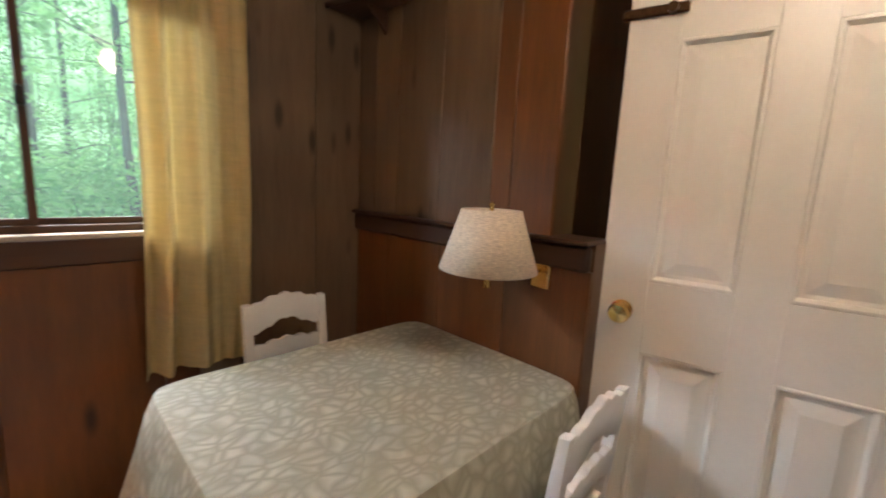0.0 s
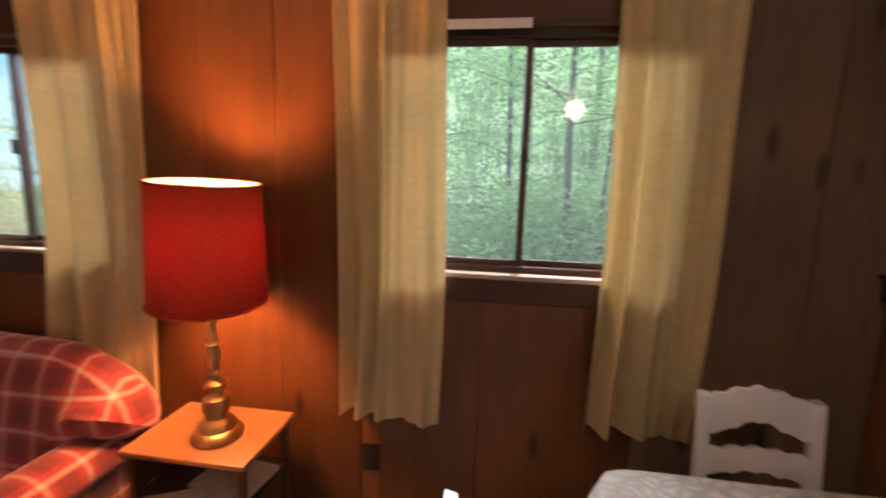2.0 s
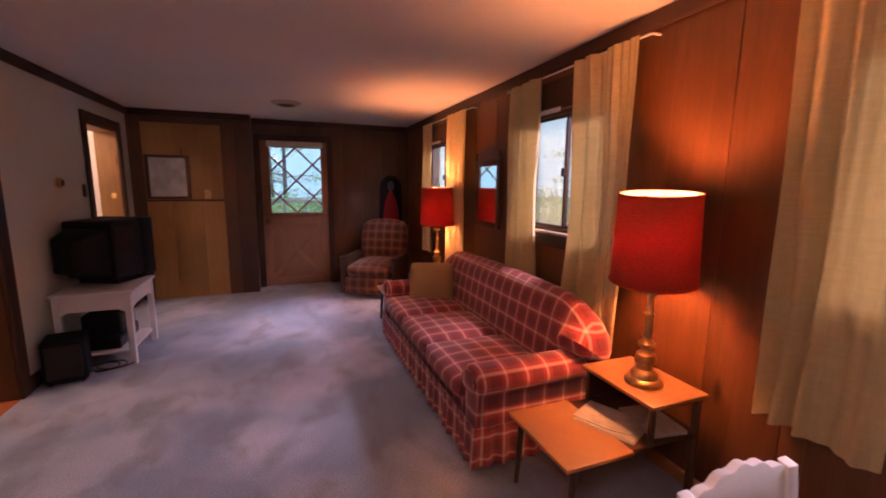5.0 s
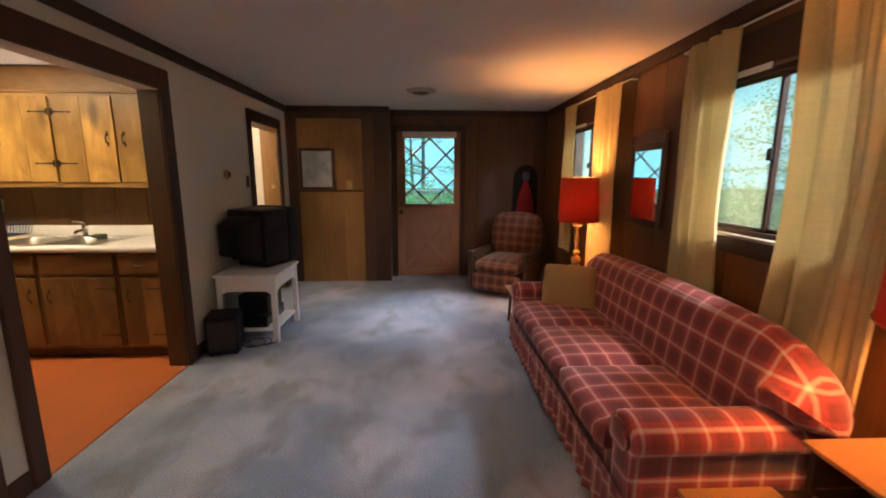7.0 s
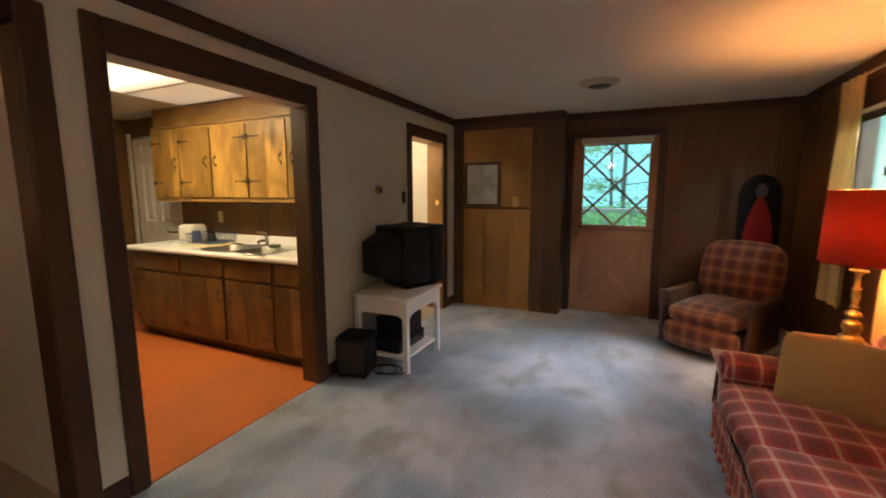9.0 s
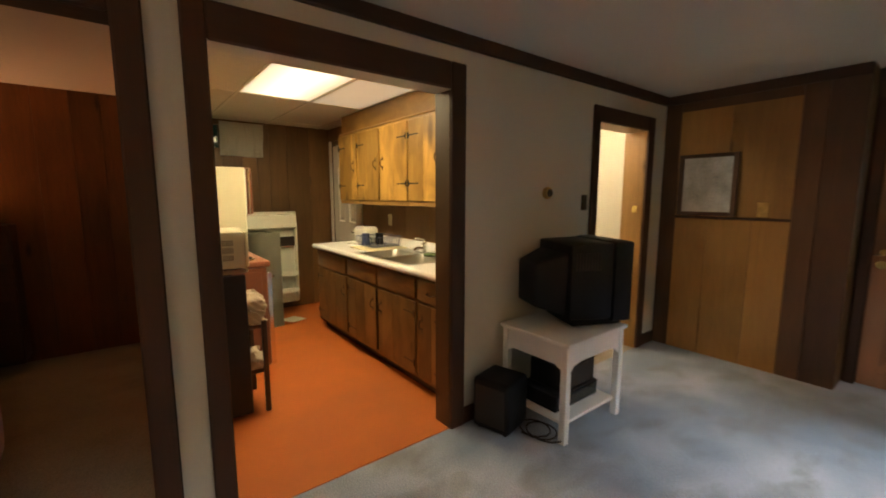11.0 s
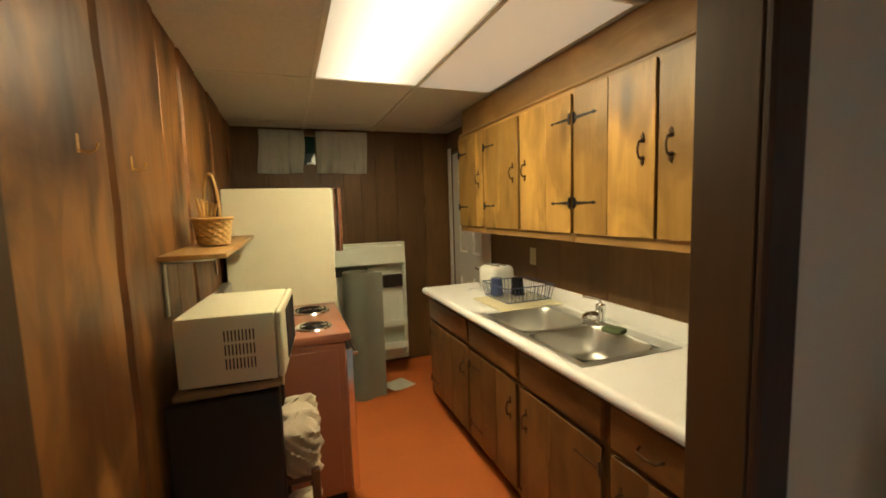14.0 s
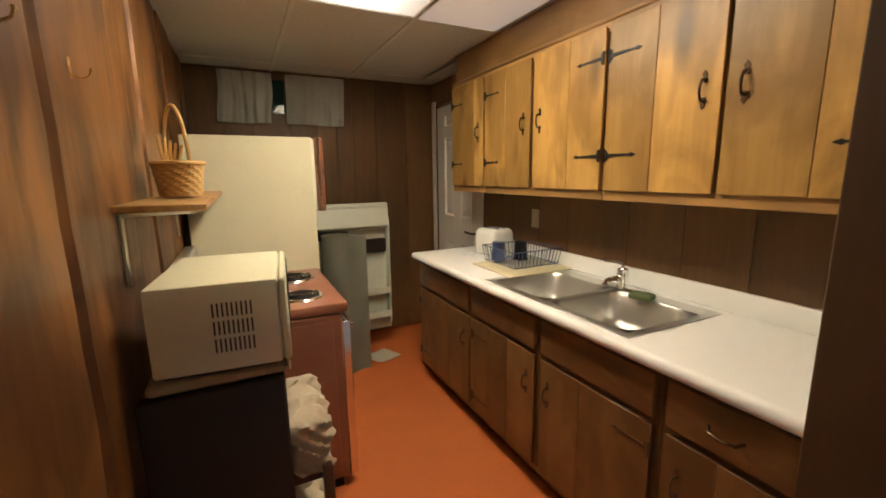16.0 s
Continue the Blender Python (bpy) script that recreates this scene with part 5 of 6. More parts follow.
# television on a white stand
st = thing("tv_stand", "white painted wooden television stand with a lower shelf", "stand", pose(2.125, 0.295, 0))
part("top", box(B(), (-0.31, -0.265, 0.585), (0.31, 0.265, 0.61), 0.006, 2), WHITE, st)
for sx in (-1, 1):
    for sy in (-1, 1):
        part("leg", box(B(), (sx * 0.275 - 0.022, sy * 0.225 - 0.022, 0), (sx * 0.275 + 0.022, sy * 0.225 + 0.022, 0.585), 0.004), WHITE, st)
for sy in (-1, 1):
    part("apron", prism(B(), [(-0.253, 0.585), (0.253, 0.585), (0.253, 0.43), (0.22, 0.46), (0.15, 0.475), (-0.15, 0.475), (-0.22, 0.46), (-0.253, 0.43)], "y", sy * 0.232 - 0.009, sy * 0.232 + 0.009), WHITE, st)
for sx in (-1, 1):
    part("apron", prism(B(), [(-0.203, 0.585), (0.203, 0.585), (0.203, 0.44), (0.16, 0.465), (-0.16, 0.465), (-0.203, 0.44)], "x", sx * 0.282 - 0.009, sx * 0.282 + 0.009), WHITE, st)
part("shelf", box(B(), (-0.27, -0.22, 0.10), (0.27, 0.22, 0.12), 0.004), WHITE, st)
tv = thing("television", "old black tube television turned away on the white stand", "television", pose(1.975, 0.275, 0.611, 0, 0, 66))
part("bezel", box(B(), (-0.23, 0.12, 0.035), (0.23, 0.25, 0.535), 0.016, 2), BLACK, tv, "thick black front frame")
part("screen", cushion(B(), (-0.19, 0.235, 0.11), (0.19, 0.258, 0.49), 0.008, 6, 0.012), SCREEN, tv, "dark glass screen")
for y0, y1, a0, b0, name in ((0.122, -0.17, (0.222, 0.05, 0.528), (0.215, 0.055, 0.52), "body"), (-0.168, -0.36, (0.19, 0.075, 0.47), (0.125, 0.13, 0.40), "back_housing")):
    bm = B()
    lo = [bm.verts.new((x, y0, z)) for x, z in ((-a0[0], a0[1]), (a0[0], a0[1]), (a0[0], a0[2]), (-a0[0], a0[2]))]
    hi = [bm.verts.new((x, y1, z)) for x, z in ((-b0[0], b0[1]), (b0[0], b0[1]), (b0[0], b0[2]), (-b0[0], b0[2]))]
    for k in range(4):
        bm.faces.new((lo[k], lo[(k + 1) % 4], hi[(k + 1) % 4], hi[k]))
    bm.faces.new(lo), bm.faces.new(hi[::-1])
    bmesh.ops.recalc_face_normals(bm, faces=bm.faces[:])
    bmesh.ops.bevel(bm, geom=bm.edges[:], offset=0.018, segments=2, affect="EDGES", profile=0.5)
    shell = part(name, bm, BLACK, tv)
    if name == "body":
        for k in range(9):
            part("vent_slot", box(B(), (0.2185, -0.14 + 0.02 * k, 0.36), (0.2235, -0.132 + 0.02 * k, 0.47)), BROWNBOX, shell, smooth=0)
part("plinth", box(B(), (-0.17, -0.12, 0.0), (0.17, 0.225, 0.052), 0.01, 2), BLACK, tv)
for k in range(6):
    part("button", box(B(), (-0.15 + 0.05 * k, 0.25, 0.06), (-0.125 + 0.05 * k, 0.255, 0.07), 0.002), BROWNBOX, tv)
vcr = thing("video_recorder", "black video recorder on the lower shelf of the stand", "video recorder", pose(2.125, 0.27, 0.12))
part("body", box(B(), (-0.22, -0.14, 0), (0.22, 0.15, 0.10), 0.005), BLACK, vcr)
part("front_panel", box(B(), (-0.21, 0.15, 0.01), (0.21, 0.154, 0.09), 0.002), SCREEN, vcr)
bx = thing("speaker_box", "black box speaker lying on the video recorder", "speaker", pose(2.10, 0.27, 0.22))
part("body", box(B(), (-0.17, -0.12, 0), (0.17, 0.14, 0.17), 0.01), BLACK, bx)
part("grille", box(B(), (-0.15, 0.14, 0.02), (0.15, 0.146, 0.15), 0.003), BROWNBOX, bx)
sub = thing("subwoofer", "black cube subwoofer on the carpet beside the stand", "speaker", pose(2.545, 0.155, 0, 0, 0, 14))
part("cabinet", box(B(), (-0.125, -0.125, 0.012), (0.125, 0.125, 0.33), 0.025, 3), BLACK, sub)
part("grille", box(B(), (0.122, -0.10, 0.05), (0.129, 0.10, 0.29), 0.003), BROWNBOX, sub)
for sx in (-1, 1):
    for sy in (-1, 1):
        part("foot", rod(B(), (sx * 0.09, sy * 0.09, 0), (sx * 0.09, sy * 0.09, 0.013), 0.012), BLACK, sub)
cab = thing("power_cable", "loose grey cable on the carpet below the stand", "cable")
part("cord", tube(B(), [(2.42 + 0.09 * math.cos(k * 0.5), 0.30 + 0.11 * math.sin(k * 0.5) + 0.004 * k, 0.007 + 0.0006 * k) for k in range(30)], 0.005, 6), BROWNBOX, cab)

dome = thing("dome_light", "lit white glass dome light flush with the ceiling", "ceiling light", pose(6.38, 1.50, H))
part("canopy", turned(B(), [(0.0, -0.004), (0.15, -0.004), (0.155, -0.012), (0.15, -0.025), (0.13, -0.03)], 32), SHINYBRASS, dome)
part("globe", turned(B(), [(0.135, -0.022)] + [(0.14 * math.cos(radians(15 * k)), -0.03 - 0.085 * math.sin(radians(15 * k))) for k in range(6)] + [(0.0, -0.116)], 32), glow("globe glass", (1, 0.86, 0.68), 4.0), dome, "glowing white glass dome")
part("finial", turned(B(), [(0.0, -0.135), (0.012, -0.128), (0.008, -0.116), (0.0, -0.114)], 14), SHINYBRASS, dome)
lamp("dome_lamp", "POINT", DOME_W, (1.0, 0.80, 0.56), pose(6.38, 1.50, H - 0.21), radius=0.08)


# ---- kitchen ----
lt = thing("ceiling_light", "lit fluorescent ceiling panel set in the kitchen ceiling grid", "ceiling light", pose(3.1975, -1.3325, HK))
part("diffuser", box(B(), (-0.298, -0.602, 0.004), (0.298, 0.602, 0.012)), PANEL, lt, "glowing white diffuser")
part("housing", box(B(), (-0.30, -0.606, 0.06), (0.30, 0.606, 0.08)), TILE, lt)
lamp("panel_light", "AREA", PANEL_W, (1.0, 0.86, 0.52), pose(3.1975, -1.3325, HK - 0.008), size=(0.24, 1.10))

# this panel is given a faint glow to show paler than the tiles
lt = thing("ceiling_panel", "pale plastic ceiling panel with a faint added glow beside the lit one", "ceiling light", pose(2.64, -1.3325, HK))
part("diffuser", box(B(), (-0.235, -0.602, -0.004), (0.242, 0.602, 0.003)), PALEPANEL, lt)

CY0, CY1, CXW = -2.44, -0.142, 2.13
ct = thing("worktop", "white laminate worktop with a raised back edge", "worktop")
SX0, SX1, SY0, SY1 = 2.195, 2.703, -1.54, -0.66
bm = B()
for x0, x1, y0, y1 in ((CXW, SX0 + 0.02, CY0, CY1), (SX1 - 0.02, 2.72, CY0, CY1), (SX0 + 0.02, SX1 - 0.02, CY0, SY0 + 0.02), (SX0 + 0.02, SX1 - 0.02, SY1 - 0.02, CY1)):
    box(bm, (x0, y0, 0.872), (x1, y1, 0.91))
part("top", bm, LAMINATE, ct)
part("front_edge", prism(B(), [(2.72, 0.866), (2.738, 0.866), (2.748, 0.874), (2.752, 0.888), (2.748, 0.903), (2.738, 0.911), (2.72, 0.911)], "y", CY0, CY1), LAMINATE, ct)
part("backsplash", box(B(), (CXW, CY0, 0.911), (CXW + 0.02, CY1, 1.0), 0.008, 2), LAMINATE, ct)
part("end_edge", box(B(), (CXW, CY0 - 0.014, 0.868), (2.735, CY0, 0.911), 0.005), LAMINATE, ct)

# base cabinets
bays = [(-2.42, -1.69), (-1.69, -1.11), (-1.11, -0.53), (-0.53, -0.142)]


def cabinet_front(parent, x, y0, y1, z0, z1, mat, t=0.018, grooves=True):
    """A door of upright boards with a small lip at its edge."""
    ob = part("door", box(B(), (x, y0 + 0.004, z0 + 0.004), (x + t - 0.006, y1 - 0.004, z1 - 0.004)), mat, parent)
    rng, y = random.Random(round(1000 * (y0 - z0))), y0
    while y < y1 - 0.001:
        e = y + rng.uniform(0.15, 0.30)
        e = y1 if y1 - e < 0.09 else e
        part("plank", box(B(), (x + t - 0.006, y + 0.0004, z0), (x + t, e - 0.0004, z1), 0.0025), mat, ob)
        y = e
    return ob


def bail_pull(parent, m, mat=BRONZE):
    """An upright handle: two leaf plates and a bowed grip."""
    bm = B()
    for s in (-1, 1):
        prism(bm, [(0.0, s * 0.062), (0.009, s * 0.05), (0.005, s * 0.042), (0.012, s * 0.034), (0.006, s * 0.024), (-0.006, s * 0.024), (-0.012, s * 0.034), (-0.005, s * 0.042), (-0.009, s * 0.05)], "x", 0.0, 0.003)
    tube(bm, [(0.003, 0, -0.034), (0.018, 0, -0.03), (0.025, 0, -0.01), (0.025, 0, 0.01), (0.018, 0, 0.03), (0.003, 0, 0.034)], 0.0042, 8)
    return part("handle", bm, mat, parent, "dark bronze pull handle", m=m)


def strap_hinge(parent, m, length=0.125, mat=IRON):
    """A forged strap: a knuckle and a tapering strap with a spear end, along +y."""
    bm = B()
    prism(bm, [(0.0, -0.02), (0.012, -0.02), (0.014, -0.007), (length - 0.03, -0.0035), (length - 0.02, -0.008), (length, 0.0), (length - 0.02, 0.008), (length - 0.03, 0.0035), (0.014, 0.007), (0.012, 0.02), (0.0, 0.02)], "x", 0.0, 0.003)
    rod(bm, (0.004, 0, -0.026), (0.004, 0, 0.026), 0.005, seg=8)
    return part("hinge", bm, mat, parent, "forged strap hinge", m=m)


for k, (y0, y1) in enumerate(bays):
    c = thing("base_cabinet", "brown wooden base cabinet with a drawer and plank doors", "cabinet", group="base cabinets")
    top = 0.745 if k in (1, 2) else 0.865
    part("body", box(B(), (2.14, y0 + 0.002, 0.10), (2.688, y1 - 0.002, top)), BASE, c)
    if k in (1, 2):
        part("front_rail", box(B(), (2.662, y0 + 0.002, top), (2.688, y1 - 0.002, 0.865)), BASE_Y, c)
        part("back_rail", box(B(), (2.14, y0 + 0.002, top), (2.20, y1 - 0.002, 0.865)), BASE_Y, c)
    part("toe_kick", box(B(), (2.14, y0 + 0.002, 0.004), (2.63, y1 - 0.002, 0.10)), DARKWOOD, c)
    part("face_frame", box(B(), (2.688, y0 + 0.002, 0.842), (2.698, y1 - 0.002, 0.866)), BASE_Y, c)
    part("face_frame", box(B(), (2.688, y0 + 0.002, 0.10), (2.698, y1 - 0.002, 0.13)), BASE_Y, c)
    part("drawer_front", box(B(), (2.69, y0 + 0.022, 0.69), (2.711, y1 - 0.022, 0.838), 0.006, 2), BASE_Y, c)
    if k == 3:
        d = c.children[-1]
        part("drawer_pull", tube(B(), [(2.712, (y0 + y1) / 2 - 0.045, 0.765), (2.735, (y0 + y1) / 2 - 0.035, 0.758), (2.738, (y0 + y1) / 2, 0.754), (2.735, (y0 + y1) / 2 + 0.035, 0.758), (2.712, (y0 + y1) / 2 + 0.045, 0.765)], 0.005), BRONZE, d)
    halves = [(y0 + 0.022, (y0 + y1) / 2 - 0.004), ((y0 + y1) / 2 + 0.004, y1 - 0.022)] if k > 9 else [(y0 + 0.022, y1 - 0.022)]
    for j, (a, b) in enumerate(halves):
        d = cabinet_front(c, 2.69, a, b, 0.125, 0.665, BASE)
        left = k < 2
        bail_pull(d, pose(2.709, b - 0.05 if left else a + 0.05, 0.52), BROWNWARE)
        for z in (0.21, 0.58):
            if left:
                strap_hinge(d, pose(2.709, a + 0.004, z), 0.15, BROWNWARE)
            else:
                strap_hinge(d, pose(2.709, b - 0.004, z, 180, 0, 0), 0.15, BROWNWARE)

# wall cabinets
UZ0, UZ1, UX = 1.345, 2.05, 2.40
doors = [(-2.44, -2.035, "l"), (-2.01, -1.57, "l"), (-1.545, -1.09, "r"), (-1.07, -0.614, "l"), (-0.60, -0.165, "r")]
units = [(-2.455, -2.022, doors[:1]), (-2.022, -1.08, doors[1:3]), (-1.08, -0.142, doors[3:])]
for y0, y1, ds in units:
    c = thing("wall_cabinet", "honey coloured pine wall cabinet with strap-hinged plank doors", "cabinet", group="wall cabinets")
    part("body", box(B(), (2.132, y0 + 0.001, UZ0), (UX - 0.012, y1 - 0.001, UZ1)), CAB, c)
    part("bottom_rail", box(B(), (UX - 0.012, y0 + 0.001, UZ0 - 0.012), (UX + 0.002, y1 - 0.001, UZ0 + 0.035), 0.002), CAB_Y, c)
    part("top_rail", box(B(), (UX - 0.012, y0 + 0.001, UZ1 - 0.04), (UX + 0.001, y1 - 0.001, UZ1)), CAB_Y, c)
    for a, b, side in ds:
        d = cabinet_front(c, UX, a, b, UZ0 + 0.03, UZ1 - 0.02, CAB)
        bail_pull(d, pose(UX + 0.019, b - 0.055 if side == "l" else a + 0.055, 1.71))
        for z in (1.52, 1.91):
            strap_hinge(d, pose(UX + 0.019, a + 0.006, z) if side == "l" else pose(UX + 0.019, b - 0.006, z, 180, 0, 0), 0.15)
so = thing("soffit", "honey coloured boxed soffit above the wall cabinets", "soffit", kind="structure")
part("panel", box(B(), (2.132, -2.46, UZ1 + 0.002), (UX - 0.03, -0.142, HK - 0.004)), CAB_Y, so)
part("moulding", box(B(), (UX - 0.03, -2.46, UZ1 + 0.002), (UX + 0.006, -0.142, UZ1 + 0.02), 0.006), CAB_Y, so)

# double sink
sk = thing("sink", "double bowl stainless steel sink set in the worktop", "sink")
bm = B()
zr = 0.915
for x0, x1, y0, y1 in ((SX0, SX0 + 0.085, SY0, SY1), (SX1 - 0.035, SX1, SY0, SY1), (SX0 + 0.085, SX1 - 0.035, SY0, SY0 + 0.035), (SX0 + 0.085, SX1 - 0.035, SY1 - 0.035, SY1), (SX0 + 0.085, SX1 - 0.035, -1.115, -1.085)):
    box(bm, (x0, y0, zr - 0.003), (x1, y1, zr), 0.001)
part("rim", bm, STEEL, sk)
for y0, y1 in ((SY0 + 0.035, -1.115), (-1.085, SY1 - 0.035)):
    bm, x0, x1 = B(), SX0 + 0.085, SX1 - 0.035
    rings = []
    for inset, z in ((0.0, zr - 0.001), (0.008, zr - 0.012), (0.014, 0.80), (0.03, 0.765), (0.07, 0.757), (0.15, 0.753)):
        ring, cx, cy = [], (x0 + x1) / 2, (y0 + y1) / 2
        ax, ay = (x1 - x0) / 2 - inset, (y1 - y0) / 2 - inset
        for k in range(40):
            a = 2 * math.pi * k / 40
            p = 6 if inset < 0.1 else 2.5
            e = (abs(math.cos(a)) ** p + abs(math.sin(a)) ** p) ** (-1 / p)
            e = min(e, 1.36)
            ring.append(bm.verts.new((cx + ax * math.cos(a) * e, cy + ay * math.sin(a) * e, z)))
        rings.append(ring)
    for p, q in zip(rings, rings[1:]):
        for k in range(40):
            bm.faces.new((p[k], p[(k + 1) % 40], q[(k + 1) % 40], q[k]))
    bm.faces.new(rings[-1])
    bmesh.ops.recalc_face_normals(bm, faces=bm.faces[:])
    bowl = part("bowl", bm, STEEL, sk, smooth=60)
    part("drain", turned(B(), [(0.0, 0.756), (0.02, 0.755), (0.035, 0.757), (0.04, 0.754)], 20, ((x0 + x1) / 2, (y0 + y1) / 2)), CHROME, bowl)
fc = thing("faucet", "chrome kitchen faucet with a single lever behind the sink", "faucet", pose(2.245, -1.08, 0.915))
part("base_plate", box(B(), (-0.025, -0.10, 0), (0.025, 0.10, 0.012), 0.006, 2), CHROME, fc)
part("body", turned(B(), [(0.024, 0.01), (0.022, 0.05), (0.026, 0.06), (0.024, 0.095), (0.0, 0.105)], 20), CHROME, fc)
part("spout", tube(B(), [(0.0, 0, 0.045), (0.04, 0.0, 0.056), (0.085, 0.0, 0.056), (0.10, 0.0, 0.050), (0.104, 0.0, 0.036)], 0.012), CHROME, fc)
part("lever", tube(B(), [(0, 0, 0.10), (0.004, -0.004, 0.122), (0.05, -0.03, 0.135), (0.075, -0.042, 0.137)], 0.008), CHROME, fc)
thing("sponge", "dark green sponge cloth lying beside the faucet", "sponge", pose(2.30, -0.93, 0.916, 0, 0, 20), "", cushion(B(), (-0.032, -0.048, 0), (0.032, 0.048, 0.026), 0.003, 5, 0.008), GREEN)

# dish rack on a mat, with cups
mt = thing("draining_mat", "cream rubber draining mat on the worktop", "mat", pose(2.36, -1.70, 0.911))
part("pad", box(B(), (-0.21, -0.20, 0), (0.21, 0.20, 0.010), 0.004), MAT, mt)
for k in range(9):
    part("ridge", box(B(), (-0.19, -0.17 + 0.042 * k, 0.010), (0.19, -0.16 + 0.042 * k, 0.014), 0.001), MAT, mt)
dr = thing("dish_rack", "dark blue wire dish rack on the draining mat", "dish rack", pose(2.335, -1.735, 0.926))
for z, g in ((0.01, 0.15), (0.10, 0.165)):
    part("ring_wire", tube(B(), [(-g, -g, z), (g, -g, z), (g, g, z), (-g, g, z), (-g, -g, z)], 0.003, 6), BLUE, dr)
for k in range(13):
    s = -0.15 + 0.025 * k
    for a, b in (((s, -0.15, 0.01), (s * 1.1, -0.165, 0.10)), ((s, 0.15, 0.01), (s * 1.1, 0.165, 0.10)), ((-0.15, s, 0.01), (-0.165, s * 1.1, 0.10)), ((0.15, s, 0.01), (0.165, s * 1.1, 0.10))):
        part("wire", rod(B(), a, b, 0.002, seg=6), BLUE, dr)
    part("wire", rod(B(), (s, -0.15, 0.01), (s, 0.15, 0.01), 0.002, seg=6), BLUE, dr)
for x, y, mat, lab in ((2.43, -1.83, BLUE, "blue plastic tumbler upside down in the dish rack"), (2.31, -1.77, BLACK, "black mug upside down in the dish rack")):
    c = thing("cup", lab, "cup", pose(x, y, 0.94))
    part("body", turned(B(), [(0.045, 0.0), (0.043, 0.004), (0.036, 0.11), (0.0, 0.112)], 24), mat, c)
    part("rim", tube(B(), [(0.045 * math.cos(2 * math.pi * k / 24), 0.045 * math.sin(2 * math.pi * k / 24), 0.004) for k in range(25)], 0.0025, 6), mat, c)
ts = thing("toaster", "white plastic toaster with a rounded top on the worktop", "toaster", pose(2.31, -2.06, 0.911, 0, 0, 12))
part("body", box(B(), (-0.10, -0.10, 0.012), (0.10, 0.10, 0.19), 0.045, 4), plain("white plastic", (0.78, 0.77, 0.72), 0.3, vary=0.03), ts)
part("base", box(B(), (-0.095, -0.095, 0), (0.095, 0.095, 0.02), 0.006), WHITE, ts)
for s in (-0.03, 0.03):
    part("slot", box(B(), (s - 0.012, -0.065, 0.186), (s + 0.012, 0.065, 0.192)), BLACK, ts)
part("lever", box(B(), (-0.02, -0.118, 0.10), (0.02, -0.10, 0.115), 0.004), BLACK, ts)
part("cord", tube(B(), [(-0.02, -0.10, 0.02), (0.02, -0.15, 0.006), (0.12, -0.17, 0.005), (0.16, -0.12, 0.005)], 0.004, 6), WHITE, ts)

# white door at the far end of the worktop wall
d5 = panel_door("door_3", "white panelled door with a dark lever handle", pose(2.105, -3.295, 0, 0, 0, 90), 0.75, 2.04, 0.036, DOORWHITE, kind="structure")
part("lever_handle", tube(B(), [(0.69, -0.018, 0.98), (0.69, -0.055, 0.98), (0.66, -0.06, 0.98), (0.58, -0.06, 0.985)], 0.009), BRONZE, d5)
strip("trim_white_door", (2.131, -2.54, 0), (2.148, -2.475, 2.10), DOORWHITE, "white door casing")
strip("trim_white_door", (2.131, -3.365, 0), (2.148, -3.30, 2.10), DOORWHITE, "white door casing")

# stove
sv = thing("stove", "brown enamel electric stove with coil burners", "stove", pose(3.43, -1.53, 0))
W, D = 0.76, 0.66
part("body", box(B(), (0.02, -W, 0.06), (D, 0, 0.86), 0.006), COPPER, sv)
part("plinth", box(B(), (0.05, -W + 0.02, 0.004), (D - 0.02, -0.02, 0.06)), BLACK, sv)
part("cooktop", box(B(), (-0.01, -W - 0.003, 0.862), (D, 0.004, 0.91), 0.012, 2), COPPER, sv)
part("side_recess", box(B(), (0.06, 0.0, 0.10), (D - 0.03, 0.004, 0.83), 0.002), COPPER, sv, "brown enamel side panel")
part("oven_door", box(B(), (-0.012, -W + 0.02, 0.24), (0.019, -0.02, 0.80), 0.008), BLACK, sv, "dark oven door")
part("drawer", box(B(), (-0.008, -W + 0.02, 0.07), (0.019, -0.02, 0.225), 0.006), COPPER, sv)
part("oven_handle", tube(B(), [(-0.012, -W + 0.08, 0.77), (-0.045, -W + 0.08, 0.77), (-0.045, -0.08, 0.77), (-0.012, -0.08, 0.77)], 0.009), CHROME, sv)
part("front_trim", box(B(), (-0.016, -0.018, 0.06), (0.02, -0.002, 0.82), 0.003), CHROME, sv, "chrome corner strip")
part("back_guard", box(B(), (D - 0.06, -W, 0.91), (D, 0.0, 1.10), 0.012, 2), STEEL, sv, "steel control panel")
for k in range(5):
    part("knob", rod(B(), (D - 0.06, -0.1 - 0.14 * k, 1.02), (D - 0.085, -0.1 - 0.14 * k, 1.02), 0.02, 0.016, 14), BLACK, sv)
for x, y, r in ((0.16, -0.17, 0.075), (0.16, -0.55, 0.095), (0.43, -0.17, 0.095), (0.43, -0.55, 0.075)):
    bn = part("burner_pan", turned(B(), [(r + 0.022, 0.911), (r + 0.016, 0.918), (r + 0.006, 0.914), (0.02, 0.906), (0.0, 0.906)], 28, (x, y)), CHROME, sv, "chrome drip pan")
    part("coil", tube(B(), [(x + (0.018 + (r - 0.018) * k / 90) * math.cos(k * 0.25), y + (0.018 + (r - 0.018) * k / 90) * math.sin(k * 0.25), 0.921) for k in range(91)], 0.0045, 6), BLACK, bn, "black spiral coil")

